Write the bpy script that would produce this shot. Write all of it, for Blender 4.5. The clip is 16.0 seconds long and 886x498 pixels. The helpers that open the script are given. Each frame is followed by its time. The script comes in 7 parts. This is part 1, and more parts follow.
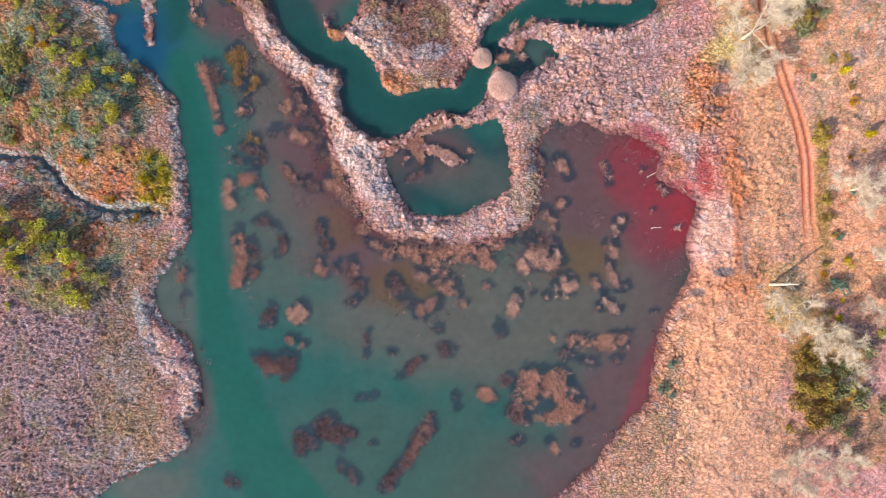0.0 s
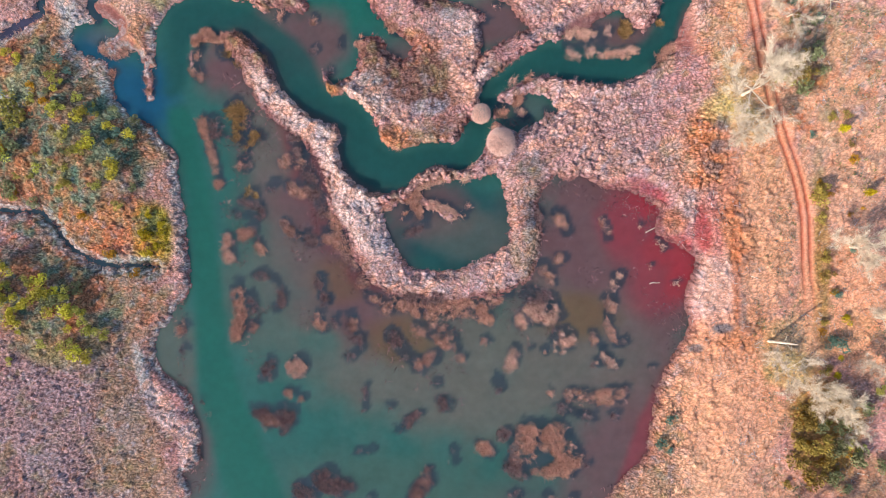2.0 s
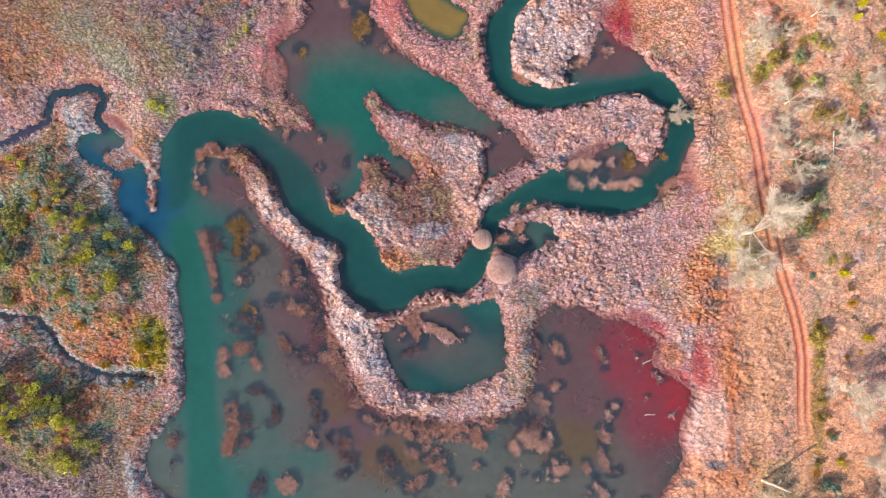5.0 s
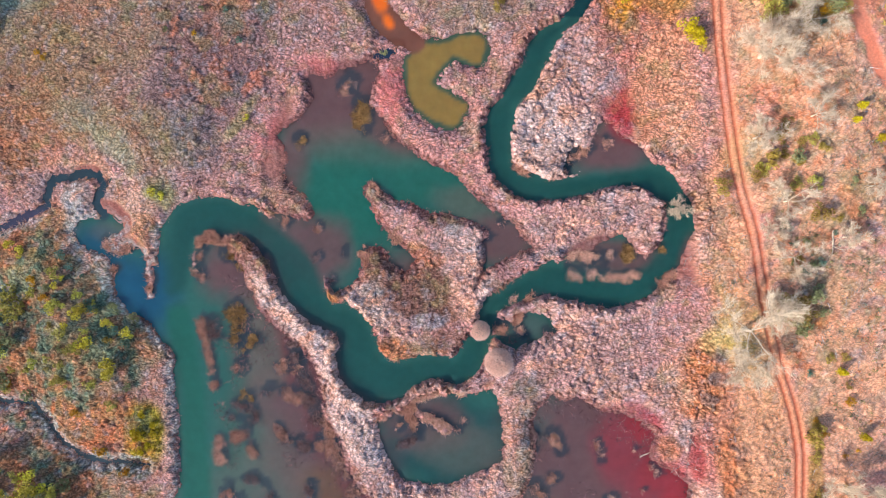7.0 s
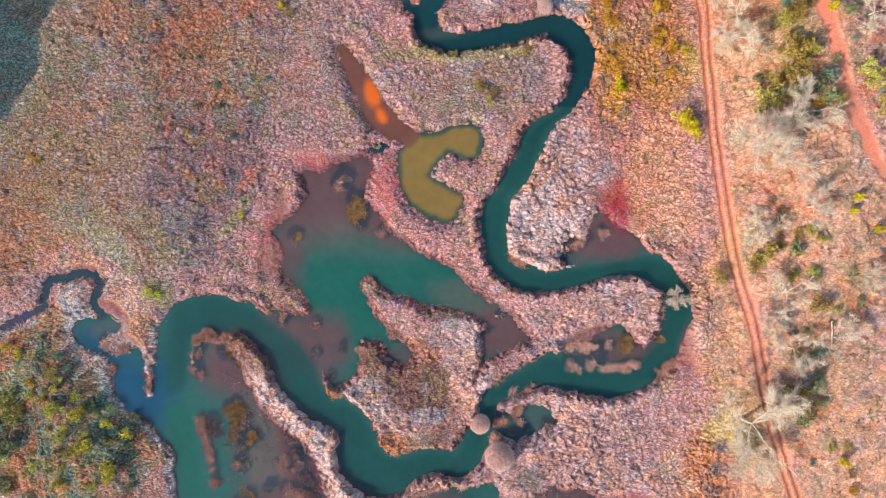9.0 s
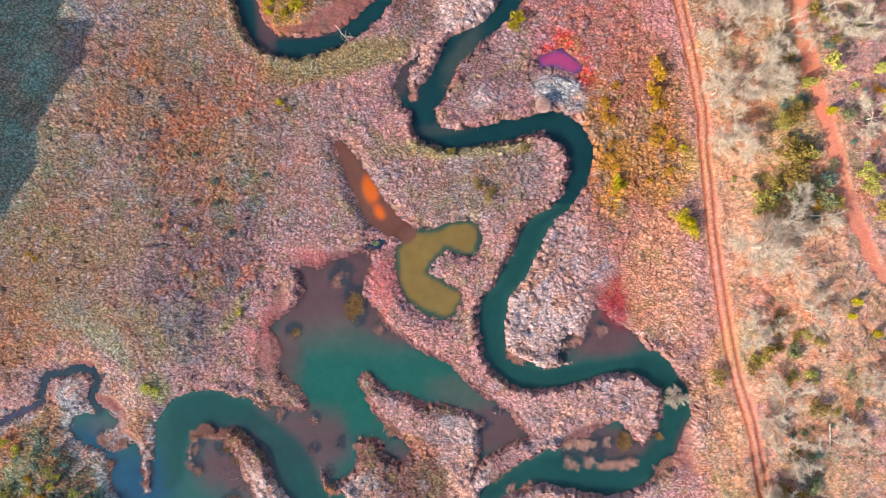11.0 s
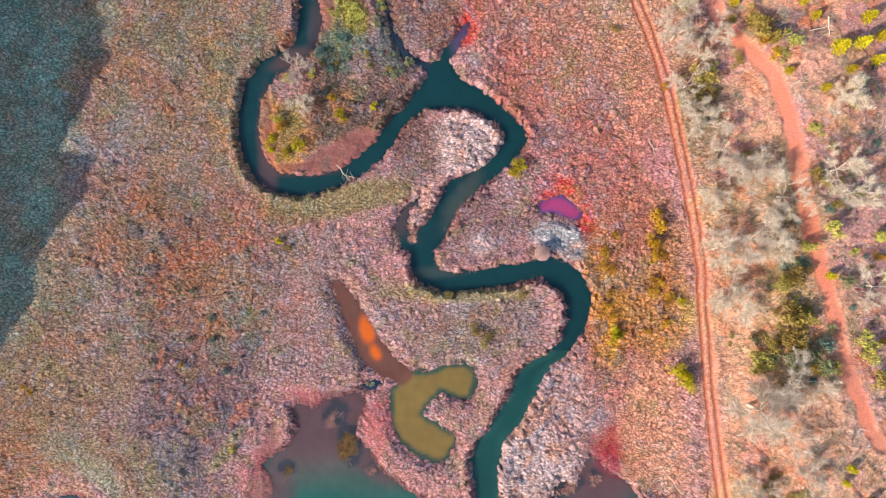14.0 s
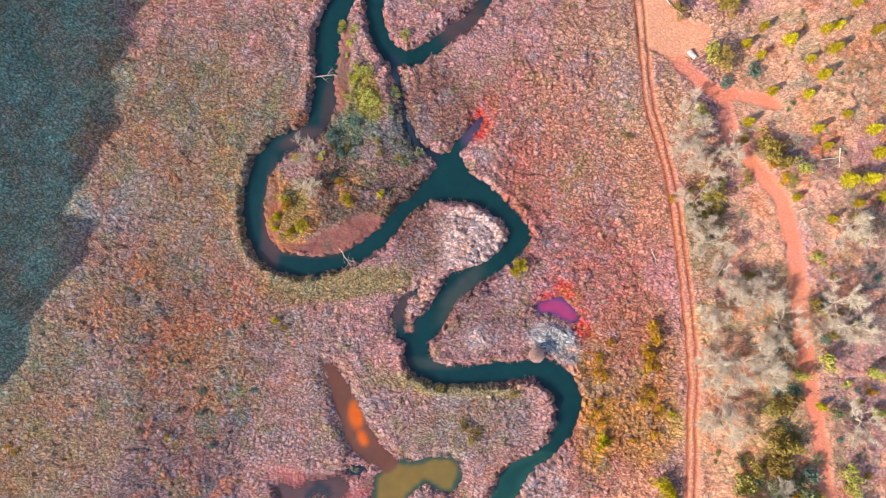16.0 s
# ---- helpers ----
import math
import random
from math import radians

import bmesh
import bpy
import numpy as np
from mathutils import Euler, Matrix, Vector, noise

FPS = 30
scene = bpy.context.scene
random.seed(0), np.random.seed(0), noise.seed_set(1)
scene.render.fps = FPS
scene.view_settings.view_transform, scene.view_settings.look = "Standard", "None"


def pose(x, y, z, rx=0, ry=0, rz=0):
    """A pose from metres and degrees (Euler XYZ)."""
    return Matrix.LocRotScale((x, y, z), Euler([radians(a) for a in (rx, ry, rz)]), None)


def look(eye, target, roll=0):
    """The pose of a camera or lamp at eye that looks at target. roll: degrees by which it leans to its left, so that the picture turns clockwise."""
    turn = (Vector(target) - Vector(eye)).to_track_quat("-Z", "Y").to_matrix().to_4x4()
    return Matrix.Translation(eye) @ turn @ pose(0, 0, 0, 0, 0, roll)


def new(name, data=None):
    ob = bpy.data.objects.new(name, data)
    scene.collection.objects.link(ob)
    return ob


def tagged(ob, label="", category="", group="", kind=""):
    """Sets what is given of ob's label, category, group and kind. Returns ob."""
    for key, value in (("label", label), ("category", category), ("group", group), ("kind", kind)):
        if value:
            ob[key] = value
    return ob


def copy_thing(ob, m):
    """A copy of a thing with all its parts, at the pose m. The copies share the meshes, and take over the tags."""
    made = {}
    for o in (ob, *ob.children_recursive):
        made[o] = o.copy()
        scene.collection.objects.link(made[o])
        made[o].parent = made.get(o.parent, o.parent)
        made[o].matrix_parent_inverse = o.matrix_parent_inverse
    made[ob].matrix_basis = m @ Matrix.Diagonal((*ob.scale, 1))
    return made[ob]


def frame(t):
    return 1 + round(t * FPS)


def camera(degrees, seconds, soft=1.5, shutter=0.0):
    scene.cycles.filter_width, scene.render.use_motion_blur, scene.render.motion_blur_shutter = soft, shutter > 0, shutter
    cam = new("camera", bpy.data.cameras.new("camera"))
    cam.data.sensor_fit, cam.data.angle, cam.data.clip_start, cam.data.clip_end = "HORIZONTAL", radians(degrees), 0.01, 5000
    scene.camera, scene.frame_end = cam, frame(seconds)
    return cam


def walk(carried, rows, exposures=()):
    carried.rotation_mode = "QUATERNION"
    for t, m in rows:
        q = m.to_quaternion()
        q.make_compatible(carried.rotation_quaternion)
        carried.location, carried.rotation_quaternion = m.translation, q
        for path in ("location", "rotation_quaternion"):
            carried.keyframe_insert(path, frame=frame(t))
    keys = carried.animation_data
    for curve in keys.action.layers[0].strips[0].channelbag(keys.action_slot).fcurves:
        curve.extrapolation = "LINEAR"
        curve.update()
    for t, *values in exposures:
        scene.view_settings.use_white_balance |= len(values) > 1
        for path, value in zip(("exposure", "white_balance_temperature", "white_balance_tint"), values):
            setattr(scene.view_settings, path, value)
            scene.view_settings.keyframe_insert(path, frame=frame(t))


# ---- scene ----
# Drone flight along a winding stream through an autumn marsh; x east, y along the flight, z up, water level at 0.
cam = camera(76.0, 16.0, soft=0.6)
ROWS = [
    (0.0, 0.02, 0.02, 122.33, -1.14, 0.72, -2.25),
    (0.5, 0.47, 2.50, 122.34, -1.43, 0.83, -2.22),
    (1.0, 0.86, 5.46, 122.34, -1.55, 0.93, -2.22),
    (1.5, 1.16, 8.83, 122.27, -1.56, 0.99, -2.20),
    (2.0, 1.44, 12.52, 122.23, -1.50, 1.02, -2.19),
    (2.5, 1.66, 16.43, 122.20, -1.41, 1.02, -1.95),
    (3.0, 1.84, 20.49, 122.04, -1.31, 1.03, -1.51),
    (3.5, 1.99, 24.63, 121.89, -1.18, 1.02, -1.11),
    (4.0, 2.09, 28.79, 121.82, -1.01, 1.03, -0.70),
    (6.5, 1.95, 50.28, 121.55, -0.01, 0.85, 0.60),
    (7.0, 2.14, 55.45, 121.43, -0.14, 0.91, 0.62),
    (7.5, 2.30, 60.57, 121.34, -0.19, 0.95, 0.32),
    (8.0, 2.50, 65.44, 121.31, -0.16, 0.96, -0.38),
    (8.5, 2.79, 70.27, 121.30, -0.12, 1.01, -0.62),
    (9.0, 3.10, 75.20, 121.15, -0.09, 1.07, -0.63),
    (11.5, 3.94, 100.82, 120.99, -0.06, 1.08, -0.60),
    (12.0, 4.16, 105.77, 120.91, 0.04, 1.12, -0.13),
    (12.5, 4.36, 110.65, 120.79, 0.20, 1.18, 0.16),
    (13.0, 4.50, 115.47, 120.85, 0.32, 1.20, 0.30),
    (13.5, 4.63, 120.31, 120.91, 0.38, 1.23, 0.55),
    (14.0, 4.64, 125.24, 120.91, 0.39, 1.24, 1.00),
    (14.5, 4.47, 130.26, 120.97, 0.35, 1.18, 1.88),
    (15.0, 4.19, 135.27, 121.05, 0.33, 1.12, 3.08),
    (15.5, 3.80, 140.27, 121.08, 0.31, 1.07, 4.38),
    (16.0, 3.30, 145.20, 121.08, 0.30, 1.01, 5.62),
]
walk(cam, [(t, pose(x, y, z, rx, ry, rz)) for t, x, y, z, rx, ry, rz in ROWS])

# ---- light: low afternoon sun from the south-west, blue sky ----
SUN_EL, SUN_X, SUN_Y = 31.0, -0.80, -0.60
world = bpy.data.worlds.new("sky")
scene.world = world
world.use_nodes = True
sky = world.node_tree.nodes.new("ShaderNodeTexSky")
sky.sky_type, sky.sun_disc = "NISHITA", False
sky.ozone_density = 2.0
sky.sun_elevation, sky.sun_rotation = radians(SUN_EL), math.atan2(SUN_X, SUN_Y)
back = world.node_tree.nodes["Background"]
world.node_tree.links.new(sky.outputs["Color"], back.inputs["Color"])
back.inputs["Strength"].default_value = 0.15
sun_data = bpy.data.lights.new("sun", "SUN")
sun_data.energy, sun_data.angle, sun_data.color = 3.3, radians(0.53), (1.0, 0.90, 0.83)
sun = new("sun", sun_data)
cs = math.cos(radians(SUN_EL))
sun.matrix_world = look((-160, -120, 110), (-160 - SUN_X * cs, -120 - SUN_Y * cs, 110 - math.sin(radians(SUN_EL))))
scene.view_settings.exposure = 0.70


# ---- small numeric tools ----
def smooth(a, b, v):
    u = np.clip((v - a) / (b - a), 0, 1)
    return u * u * (3 - 2 * u)


def value_noise(x, y, seed):
    xi, yi = np.floor(x).astype(np.int64), np.floor(y).astype(np.int64)
    fx, fy = x - xi, y - yi
    fx, fy = fx * fx * (3 - 2 * fx), fy * fy * (3 - 2 * fy)

    def rnd(i, j):
        h = (i * 374761393 + j * 668265263 + seed * 974634777) & 0xFFFFFFFF
        h = ((h ^ (h >> 13)) * 1274126177) & 0xFFFFFFFF
        return ((h ^ (h >> 16)) & 0xFFFF) / 65535.0

    a, b, c, d = rnd(xi, yi), rnd(xi + 1, yi), rnd(xi, yi + 1), rnd(xi + 1, yi + 1)
    return (a * (1 - fx) + b * fx) * (1 - fy) + (c * (1 - fx) + d * fx) * fy


def fbm(x, y, size, seed, octaves=3):
    """Noise from -1 to 1 with features about size metres across."""
    total, amp, norm = 0.0, 1.0, 0.0
    for k in range(octaves):
        s = 2 ** k / size
        c, n = math.cos(0.6 + 0.9 * k), math.sin(0.6 + 0.9 * k)
        total = total + amp * (value_noise((x * c + y * n) * s + 17.3 * k, (y * c - x * n) * s - 9.1 * k, seed + k) * 2 - 1)
        norm, amp = norm + amp, amp * 0.55
    return total / norm


def tufts(x, y, size, seed, lean=0.5, stray=3.0):
    """Matted tufts of about the given size with narrow gaps between, leaning north-east but for their stray: height, about 1 on top and 0 in the gaps, and a random number for each tuft."""
    u, v = x / size, y / size
    i, j = np.floor(u), np.floor(v)
    best, second, mark, slope = np.full(x.shape, 9.0), np.full(x.shape, 9.0), np.zeros(x.shape), np.zeros(x.shape)
    for a in (-1, 0, 1):
        for c in (-1, 0, 1):
            ci, cj = i + a, j + c
            jx, jy = value_noise(ci + 0.01, cj + 0.01, seed), value_noise(ci + 0.01, cj + 0.01, seed + 7)
            k = value_noise(ci + 0.01, cj + 0.01, seed + 13)
            dx, dy = u - ci - jx, v - cj - jy
            d = np.hypot(dx, dy)
            turn = 0.65 + stray * (2 * value_noise(ci + 0.01, cj + 0.01, seed + 19) - 1)
            near = d < best
            second = np.where(near, best, np.minimum(second, d))
            mark = np.where(near, k, mark)
            slope = np.where(near, dx * np.cos(turn) + dy * np.sin(turn), slope)
            best = np.minimum(best, d)
    return smooth(0.0, 0.32, second - best) * (0.55 + 0.45 * mark) + lean * slope, mark


def spline(pts, closed=False, steps=4):
    """Catmull-Rom through the rows of pts."""
    p = np.array(pts, float)
    p = np.vstack([p[-1:], p, p[:2]]) if closed else np.vstack([2 * p[0] - p[1], p, 2 * p[-1] - p[-2]])
    rows = []
    for i in range(1, len(p) - 2):
        for s in range(steps):
            u = s / steps
            rows.append(0.5 * (2 * p[i] + (p[i + 1] - p[i - 1]) * u + (2 * p[i - 1] - 5 * p[i] + 4 * p[i + 1] - p[i + 2]) * u * u
                               + (3 * p[i] - p[i - 1] - 3 * p[i + 1] + p[i + 2]) * u ** 3))
    if not closed:
        rows.append(p[-2])
    return np.array(rows)


FAR = 14.0


def near_box(X, Y, p, reach):
    return (X > p[:, 0].min() - reach) & (X < p[:, 0].max() + reach) & (Y > p[:, 1].min() - reach) & (Y < p[:, 1].max() + reach)


def chain_distance(X, Y, pts, steps=4):
    """Distance to the edge of a band: rows of x, y, half width; negative inside."""
    p = spline(pts, steps=steps)
    reach = FAR + p[:, 2].max()
    out = np.full(X.shape, FAR)
    m = near_box(X, Y, p, reach)
    x, y = X[m], Y[m]
    best = np.full(x.shape, FAR)
    for a, b in zip(p[:-1], p[1:]):
        d = b - a
        u = np.clip(((x - a[0]) * d[0] + (y - a[1]) * d[1]) / max(d[0] ** 2 + d[1] ** 2, 1e-6), 0, 1)
        best = np.minimum(best, np.hypot(x - a[0] - u * d[0], y - a[1] - u * d[1]) - (a[2] + u * d[2]))
    out[m] = best
    return out


def area_distance(X, Y, pts):
    """Distance to the edge of a closed rounded outline; negative inside."""
    p = spline(pts, closed=True, steps=3)
    out = np.full(X.shape, FAR)
    m = near_box(X, Y, p, FAR)
    x, y = X[m], Y[m]
    best, inside = np.full(x.shape, FAR), np.zeros(x.shape, bool)
    for a, b in zip(p, np.roll(p, -1, 0)):
        d = b - a
        u = np.clip(((x - a[0]) * d[0] + (y - a[1]) * d[1]) / max(d[0] ** 2 + d[1] ** 2, 1e-6), 0, 1)
        best = np.minimum(best, np.hypot(x - a[0] - u * d[0], y - a[1] - u * d[1]))
        cross = (a[1] > y) != (b[1] > y)
        dy = d[1] if abs(d[1]) > 1e-9 else 1e-9
        inside ^= cross & (x < a[0] + (y - a[1]) / dy * d[0])
    out[m] = np.where(inside, -best, best)
    return out


# ---- plan of the water and the banks (metres; bands are x, y, half width) ----
STREAM_A = [(-27.6, 182.2, 2.4), (-27.7, 178.8, 2.4), (-27.6, 175.4, 2.6), (-27.7, 172, 2.7), (-28.9, 168.9, 2.2), (-31.5, 166.8, 1.9), (-34.4, 165.1, 2.3), (-37, 162.9, 2.6), (-38.8, 160, 2.5), (-39.8, 156.8, 2.4), (-40.3, 153.5, 2.5), (-40.2, 150.1, 2.4), (-39.5, 146.7, 2.3), (-38.2, 143.6, 2.4), (-35.9, 141.1, 2.5), (-32.9, 139.7, 2.3), (-29.5, 139.1, 2.3), (-26.1, 139.4, 2.2), (-22.8, 140.2, 1.9), (-19.6, 141.3, 1.8), (-16.8, 143.2, 1.8), (-14, 145.1, 2), (-11.8, 147.6, 1.8), (-9.9, 150.4, 1.8), (-7.7, 153, 1.6), (-5.4, 155.5, 1.7), (-3, 157.9, 2.3)]
STREAM_B = [(-3, 157.9, 2.3), (0.3, 158.5, 2.8), (3.7, 159, 3.3), (6.9, 158.3, 2.9), (10, 156.9, 2.2), (12.9, 155.1, 2), (15.3, 152.8, 2.1), (16.7, 149.7, 2.6), (15.6, 146.7, 2.2), (13.2, 144.2, 1.7), (10.6, 142.1, 1.8), (7.8, 140.2, 2.4), (5, 138.3, 2.8), (3.3, 135.4, 2.6), (1.8, 132.3, 2.4), (-0.1, 129.5, 2.9), (-2.2, 126.8, 2.8), (-2.5, 123.5, 2.8), (-1.4, 120.7, 2.6), (1.7, 119.4, 2.3), (5.1, 119.1, 2.2), (8.4, 119.6, 2.2), (11.8, 120, 2.3), (15.2, 120.6, 2.4), (18.5, 121.2, 2.2), (21.8, 122.2, 2.1), (25.1, 122.2, 2.7)]
STREAM_C = [(25.1, 122.2, 2.7), (28, 120.5, 3.2), (30.2, 118.1, 3.2), (30.9, 114.8, 2.9), (30.5, 111.4, 2.4), (29.3, 108.2, 1.9), (27.6, 105.3, 1.7), (25.2, 102.9, 1.4), (22.6, 100.7, 2.2), (20.4, 98.2, 2.8), (19.1, 95.1, 2.8), (17.5, 92.1, 2.8), (15.8, 89.2, 2.6), (13.8, 86.5, 1.9), (12.2, 83.5, 2.9), (11.7, 80.2, 3), (11.9, 76.8, 2.7), (12.5, 73.5, 2.7), (14.5, 70.7, 2.8), (17.5, 69.1, 2.9), (20.7, 68, 2.7), (24.1, 67.9, 2.5), (27.3, 68.7, 2.6), (30.7, 69.5, 2.4), (34, 70.2, 2.1), (37.3, 70.7, 2.2), (40.7, 71, 2.4)]
STREAM_D = [(40.7, 71, 2.4), (44.1, 70.9, 2.9), (47.2, 69.6, 3.1), (49.3, 67, 2.7), (50.4, 63.8, 3.1), (50.4, 60.5, 3.2), (49.5, 57.2, 3), (48.1, 54.1, 3.2), (46.1, 51.4, 3.5), (43.5, 49.2, 3.2), (40.5, 47.7, 3.7), (37.2, 46.9, 4), (33.8, 46.8, 4), (30.5, 47.4, 3.6), (27.2, 48.2, 3.8), (23.8, 48.7, 3.6), (20.5, 48.3, 3), (17.5, 46.8, 2.8), (14.4, 45.3, 2.4), (11.5, 43.6, 2.1), (9.9, 40.7, 1.9), (9.5, 37.3, 1.7), (7.8, 34.4, 2.8), (6.1, 31.5, 3.2), (3.6, 29.2, 3.1), (0.3, 29.4, 3.1), (-3, 29.3, 3.4)]
STREAM_E = [(-3, 29.3, 3.4), (-6.2, 28.1, 3.4), (-9.3, 27.1, 4.1), (-12.7, 26.8, 5), (-15.5, 28, 5.3), (-17.4, 30.8, 5.1), (-17.4, 34.1, 4.2), (-18.7, 37.3, 3.8), (-21, 39.6, 3.4), (-24.3, 40.6, 3), (-27, 42.5, 3.5), (-28.9, 45.3, 4.2), (-30.4, 48.3, 5), (-32, 51.4, 4.7), (-33.9, 54.2, 4), (-36.4, 56.5, 3.6), (-39, 58.7, 3.5), (-41.9, 60.5, 3.6), (-45.2, 61.1, 4), (-48.5, 61.6, 4.3), (-51.8, 61.2, 4.4), (-54.9, 59.9, 4.5), (-56.7, 57.4, 4.2), (-57.3, 54, 3.9), (-57.6, 50.6, 3.8), (-57.8, 47.2, 3.7)]
RIDGE_B = [(-15.9, 9.4, 4.4), (-13.8, 6, 4.2), (-10.7, 3.6, 3.7), (-7, 2.2, 3.1), (-3, 1.8, 2.8), (0.9, 2.5, 2.3), (4.8, 3.5, 2.3), (8.7, 4.2, 3.1), (12.6, 5.1, 3.7), (15.8, 7.4, 3.6), (16.8, 11.3, 3.3), (16.6, 15.2, 3.1), (16.7, 19.2, 3.5)]
ARM = [(-63.9, 45.8), (-63.7, 50.1), (-64.1, 52.3), (-64.9, 53.8), (-66.4, 54.8), (-68.1, 55.1), (-69.2, 54.4), (-70.4, 53.1), (-71.2, 54.2), (-72, 55.5), (-72.7, 56.8), (-71.3, 57.6), (-69.7, 57.9), (-68.9, 58.9), (-69, 60.2), (-70.5, 61.5), (-72.2, 62.4), (-73.5, 61.8), (-74.8, 61.1), (-77.2, 60.8), (-78.8, 60.4), (-79.8, 59.4), (-80.1, 58.2), (-79.6, 56.9), (-78.2, 55.4), (-76.4, 54.4), (-74.3, 53.4), (-72.6, 52.6), (-71.6, 51.3), (-70.8, 49.4), (-70.4, 46), (-69.3, 42.9), (-67, 40.7), (-63.8, 39.1), (-60.9, 39.6), (-62, 43.3), (-62.8, 45.4)]
LAKE_WEST = [(-76.7, 55), (-73.1, 53), (-71.2, 50.2), (-70.5, 46.6), (-68.4, 44.1), (-66.6, 42.2), (-64.3, 39.6), (-62.4, 37.6), (-60.2, 34.3), (-57.8, 32.2), (-57.7, 26.2), (-56.5, 18.9), (-56.4, 14.6), (-56.6, 10.3), (-55.7, 6.6), (-55.5, 3.5), (-57.8, 0.9), (-60.2, -1.8), (-61.1, -4.2), (-63.4, -6.2), (-64.3, -8.4), (-64.6, -11.5), (-63.3, -14.6), (-61.5, -16.6), (-59.1, -18.6), (-57.4, -20.5), (-56.3, -24.7), (-55.6, -27.9), (-55.6, -31.2), (-55.8, -34.2), (-56.8, -36), (-59.6, -36.9), (-60.2, -37.9), (-59.4, -39.1), (-58.4, -40.9), (-58.6, -42.8), (-61.9, -45.1), (-64.5, -46.4), (-70.8, -48.5), (-75.9, -51.4), (-86, -63), (-80, -85), (-38, -85), (-42, 30), (-44, 52), (-57, 50), (-66, 53)]
FORK = [(-2.4, 163.1), (-3.9, 164.7), (-2.1, 165.9), (1.5, 166.4), (2.9, 165.5), (6.5, 162), (9.8, 159.5), (7.3, 157), (1.2, 157.3), (-4, 158.4)]
TOP = [(-24.1, 201.5, 2.7), (-26.8, 194, 2.7), (-28, 187.9, 2.7), (-27.7, 181, 2.4)]
CHAN = [(-56.7, 39.6, 3.6), (-55, 32.2, 3.1), (-53.5, 24.8, 3.1), (-52.9, 16.3, 3.4), (-52.5, 7.7, 3.6), (-52.1, -2.2, 3.9), (-51.9, -12.1, 4.3), (-50.3, -22.1, 5.3), (-47.6, -32.2, 6), (-44.9, -41, 6.6), (-42.2, -48.8, 7.2), (-36.4, -57.7, 8.4), (-29.5, -70.4, 9.6)]
CREEK_A = [(-104.8, 58, 0.95), (-99.2, 58.2, 0.95), (-95.4, 58.8, 0.95), (-92.9, 60.2, 0.95), (-89.5, 61.7, 0.95), (-87, 62.7, 0.95), (-85.4, 63.6, 0.95), (-85.6, 65.2, 0.95), (-85, 68.1, 1.0), (-83.7, 69.6, 1.05), (-81.2, 69.9, 1), (-79.2, 70.2, 1.05), (-77, 70.6, 0.95), (-75.1, 70.2, 0.95), (-74.1, 69.3, 1.05), (-73.4, 68.1, 1.05), (-74.4, 65.9, 1.05), (-74.5, 63.6, 1.05), (-73.4, 62.1, 1.05)]
CREEK_B = [(-104.5, 23.4, 0.5), (-97, 21.8, 0.5), (-92, 21.2, 0.5), (-88.3, 20.8, 0.5), (-86.6, 19.5, 0.5), (-85.2, 17.9, 0.6), (-83.9, 15.1, 0.6), (-81.3, 12.6, 0.6), (-78.4, 10.6, 0.7), (-75.3, 9.2, 0.7), (-71.7, 8.5, 0.6), (-66.7, 8.3, 0.5), (-63, 8.1, 0.4)]
CREEK_C = [(-100.6, 46.8, 0.8), (-95.4, 45.1, 0.7), (-92.4, 42.9, 0.4)]
CREEK_D = [(-3, 165.2, 1.1), (-6.0, 167.1, 0.8), (-7.5, 168.9, 0.8), (-8.7, 170.9, 0.8), (-9.7, 172.8, 0.8), (-10.7, 176.1, 0.8), (-11.8, 179.7, 0.9), (-13.6, 184.5, 1)]
CREEK_E = [(1.5, 165.9, 1.1), (3.0, 168.2, 1.2), (4.4, 170.3, 1.2), (5.4, 172.1, 1.1), (6.1, 173.9, 0.8)]
NLOOP = [(-19, 210.8, 2.2), (-19, 202.3, 2.2), (-18.5, 195, 2), (-16.5, 189.3, 2.2), (-12.4, 185.4, 2.2), (-7.7, 186.8, 1.8), (-3.2, 190.3, 1.7), (0.8, 193.7, 1.7), (4, 197.6, 1.6), (6, 202.1, 1.6), (9.6, 209.1, 1.7)]
ALCOVE = [(-3, 136.6, 0.7), (-5.5, 134.6, 1), (-6.8, 132.2, 1.3), (-6.6, 130.1, 1.8), (-5.4, 127.1, 1.9)]
POOL_NE = [(11.5, 40.9), (14.8, 40.1), (17.8, 41.6), (21.4, 41.5), (23.3, 40.3), (24.5, 37.9), (22.1, 36.4), (19.1, 35.1), (15.9, 34.2), (13.8, 35.1), (11.2, 36.9)]
REDBAY = [(26, 71.5), (26.2, 75.5), (28, 77.3), (30.8, 77.3), (31.9, 80.2), (33.4, 82.4), (35.5, 81.9), (37.6, 79.7), (40.6, 78.3), (43.2, 75.9), (44.4, 73.5), (38.2, 71.9), (31.1, 71.3)]
EPOND = [(43.1, 53.5), (41.7, 55), (40.4, 57.1), (38.6, 58.8), (36.8, 58.4), (34.4, 57), (32.4, 55.5), (30, 54.9), (27.6, 54.3), (25.4, 53), (24.8, 50.8), (27.7, 47.8), (33.7, 48.4), (40.9, 48.9)]
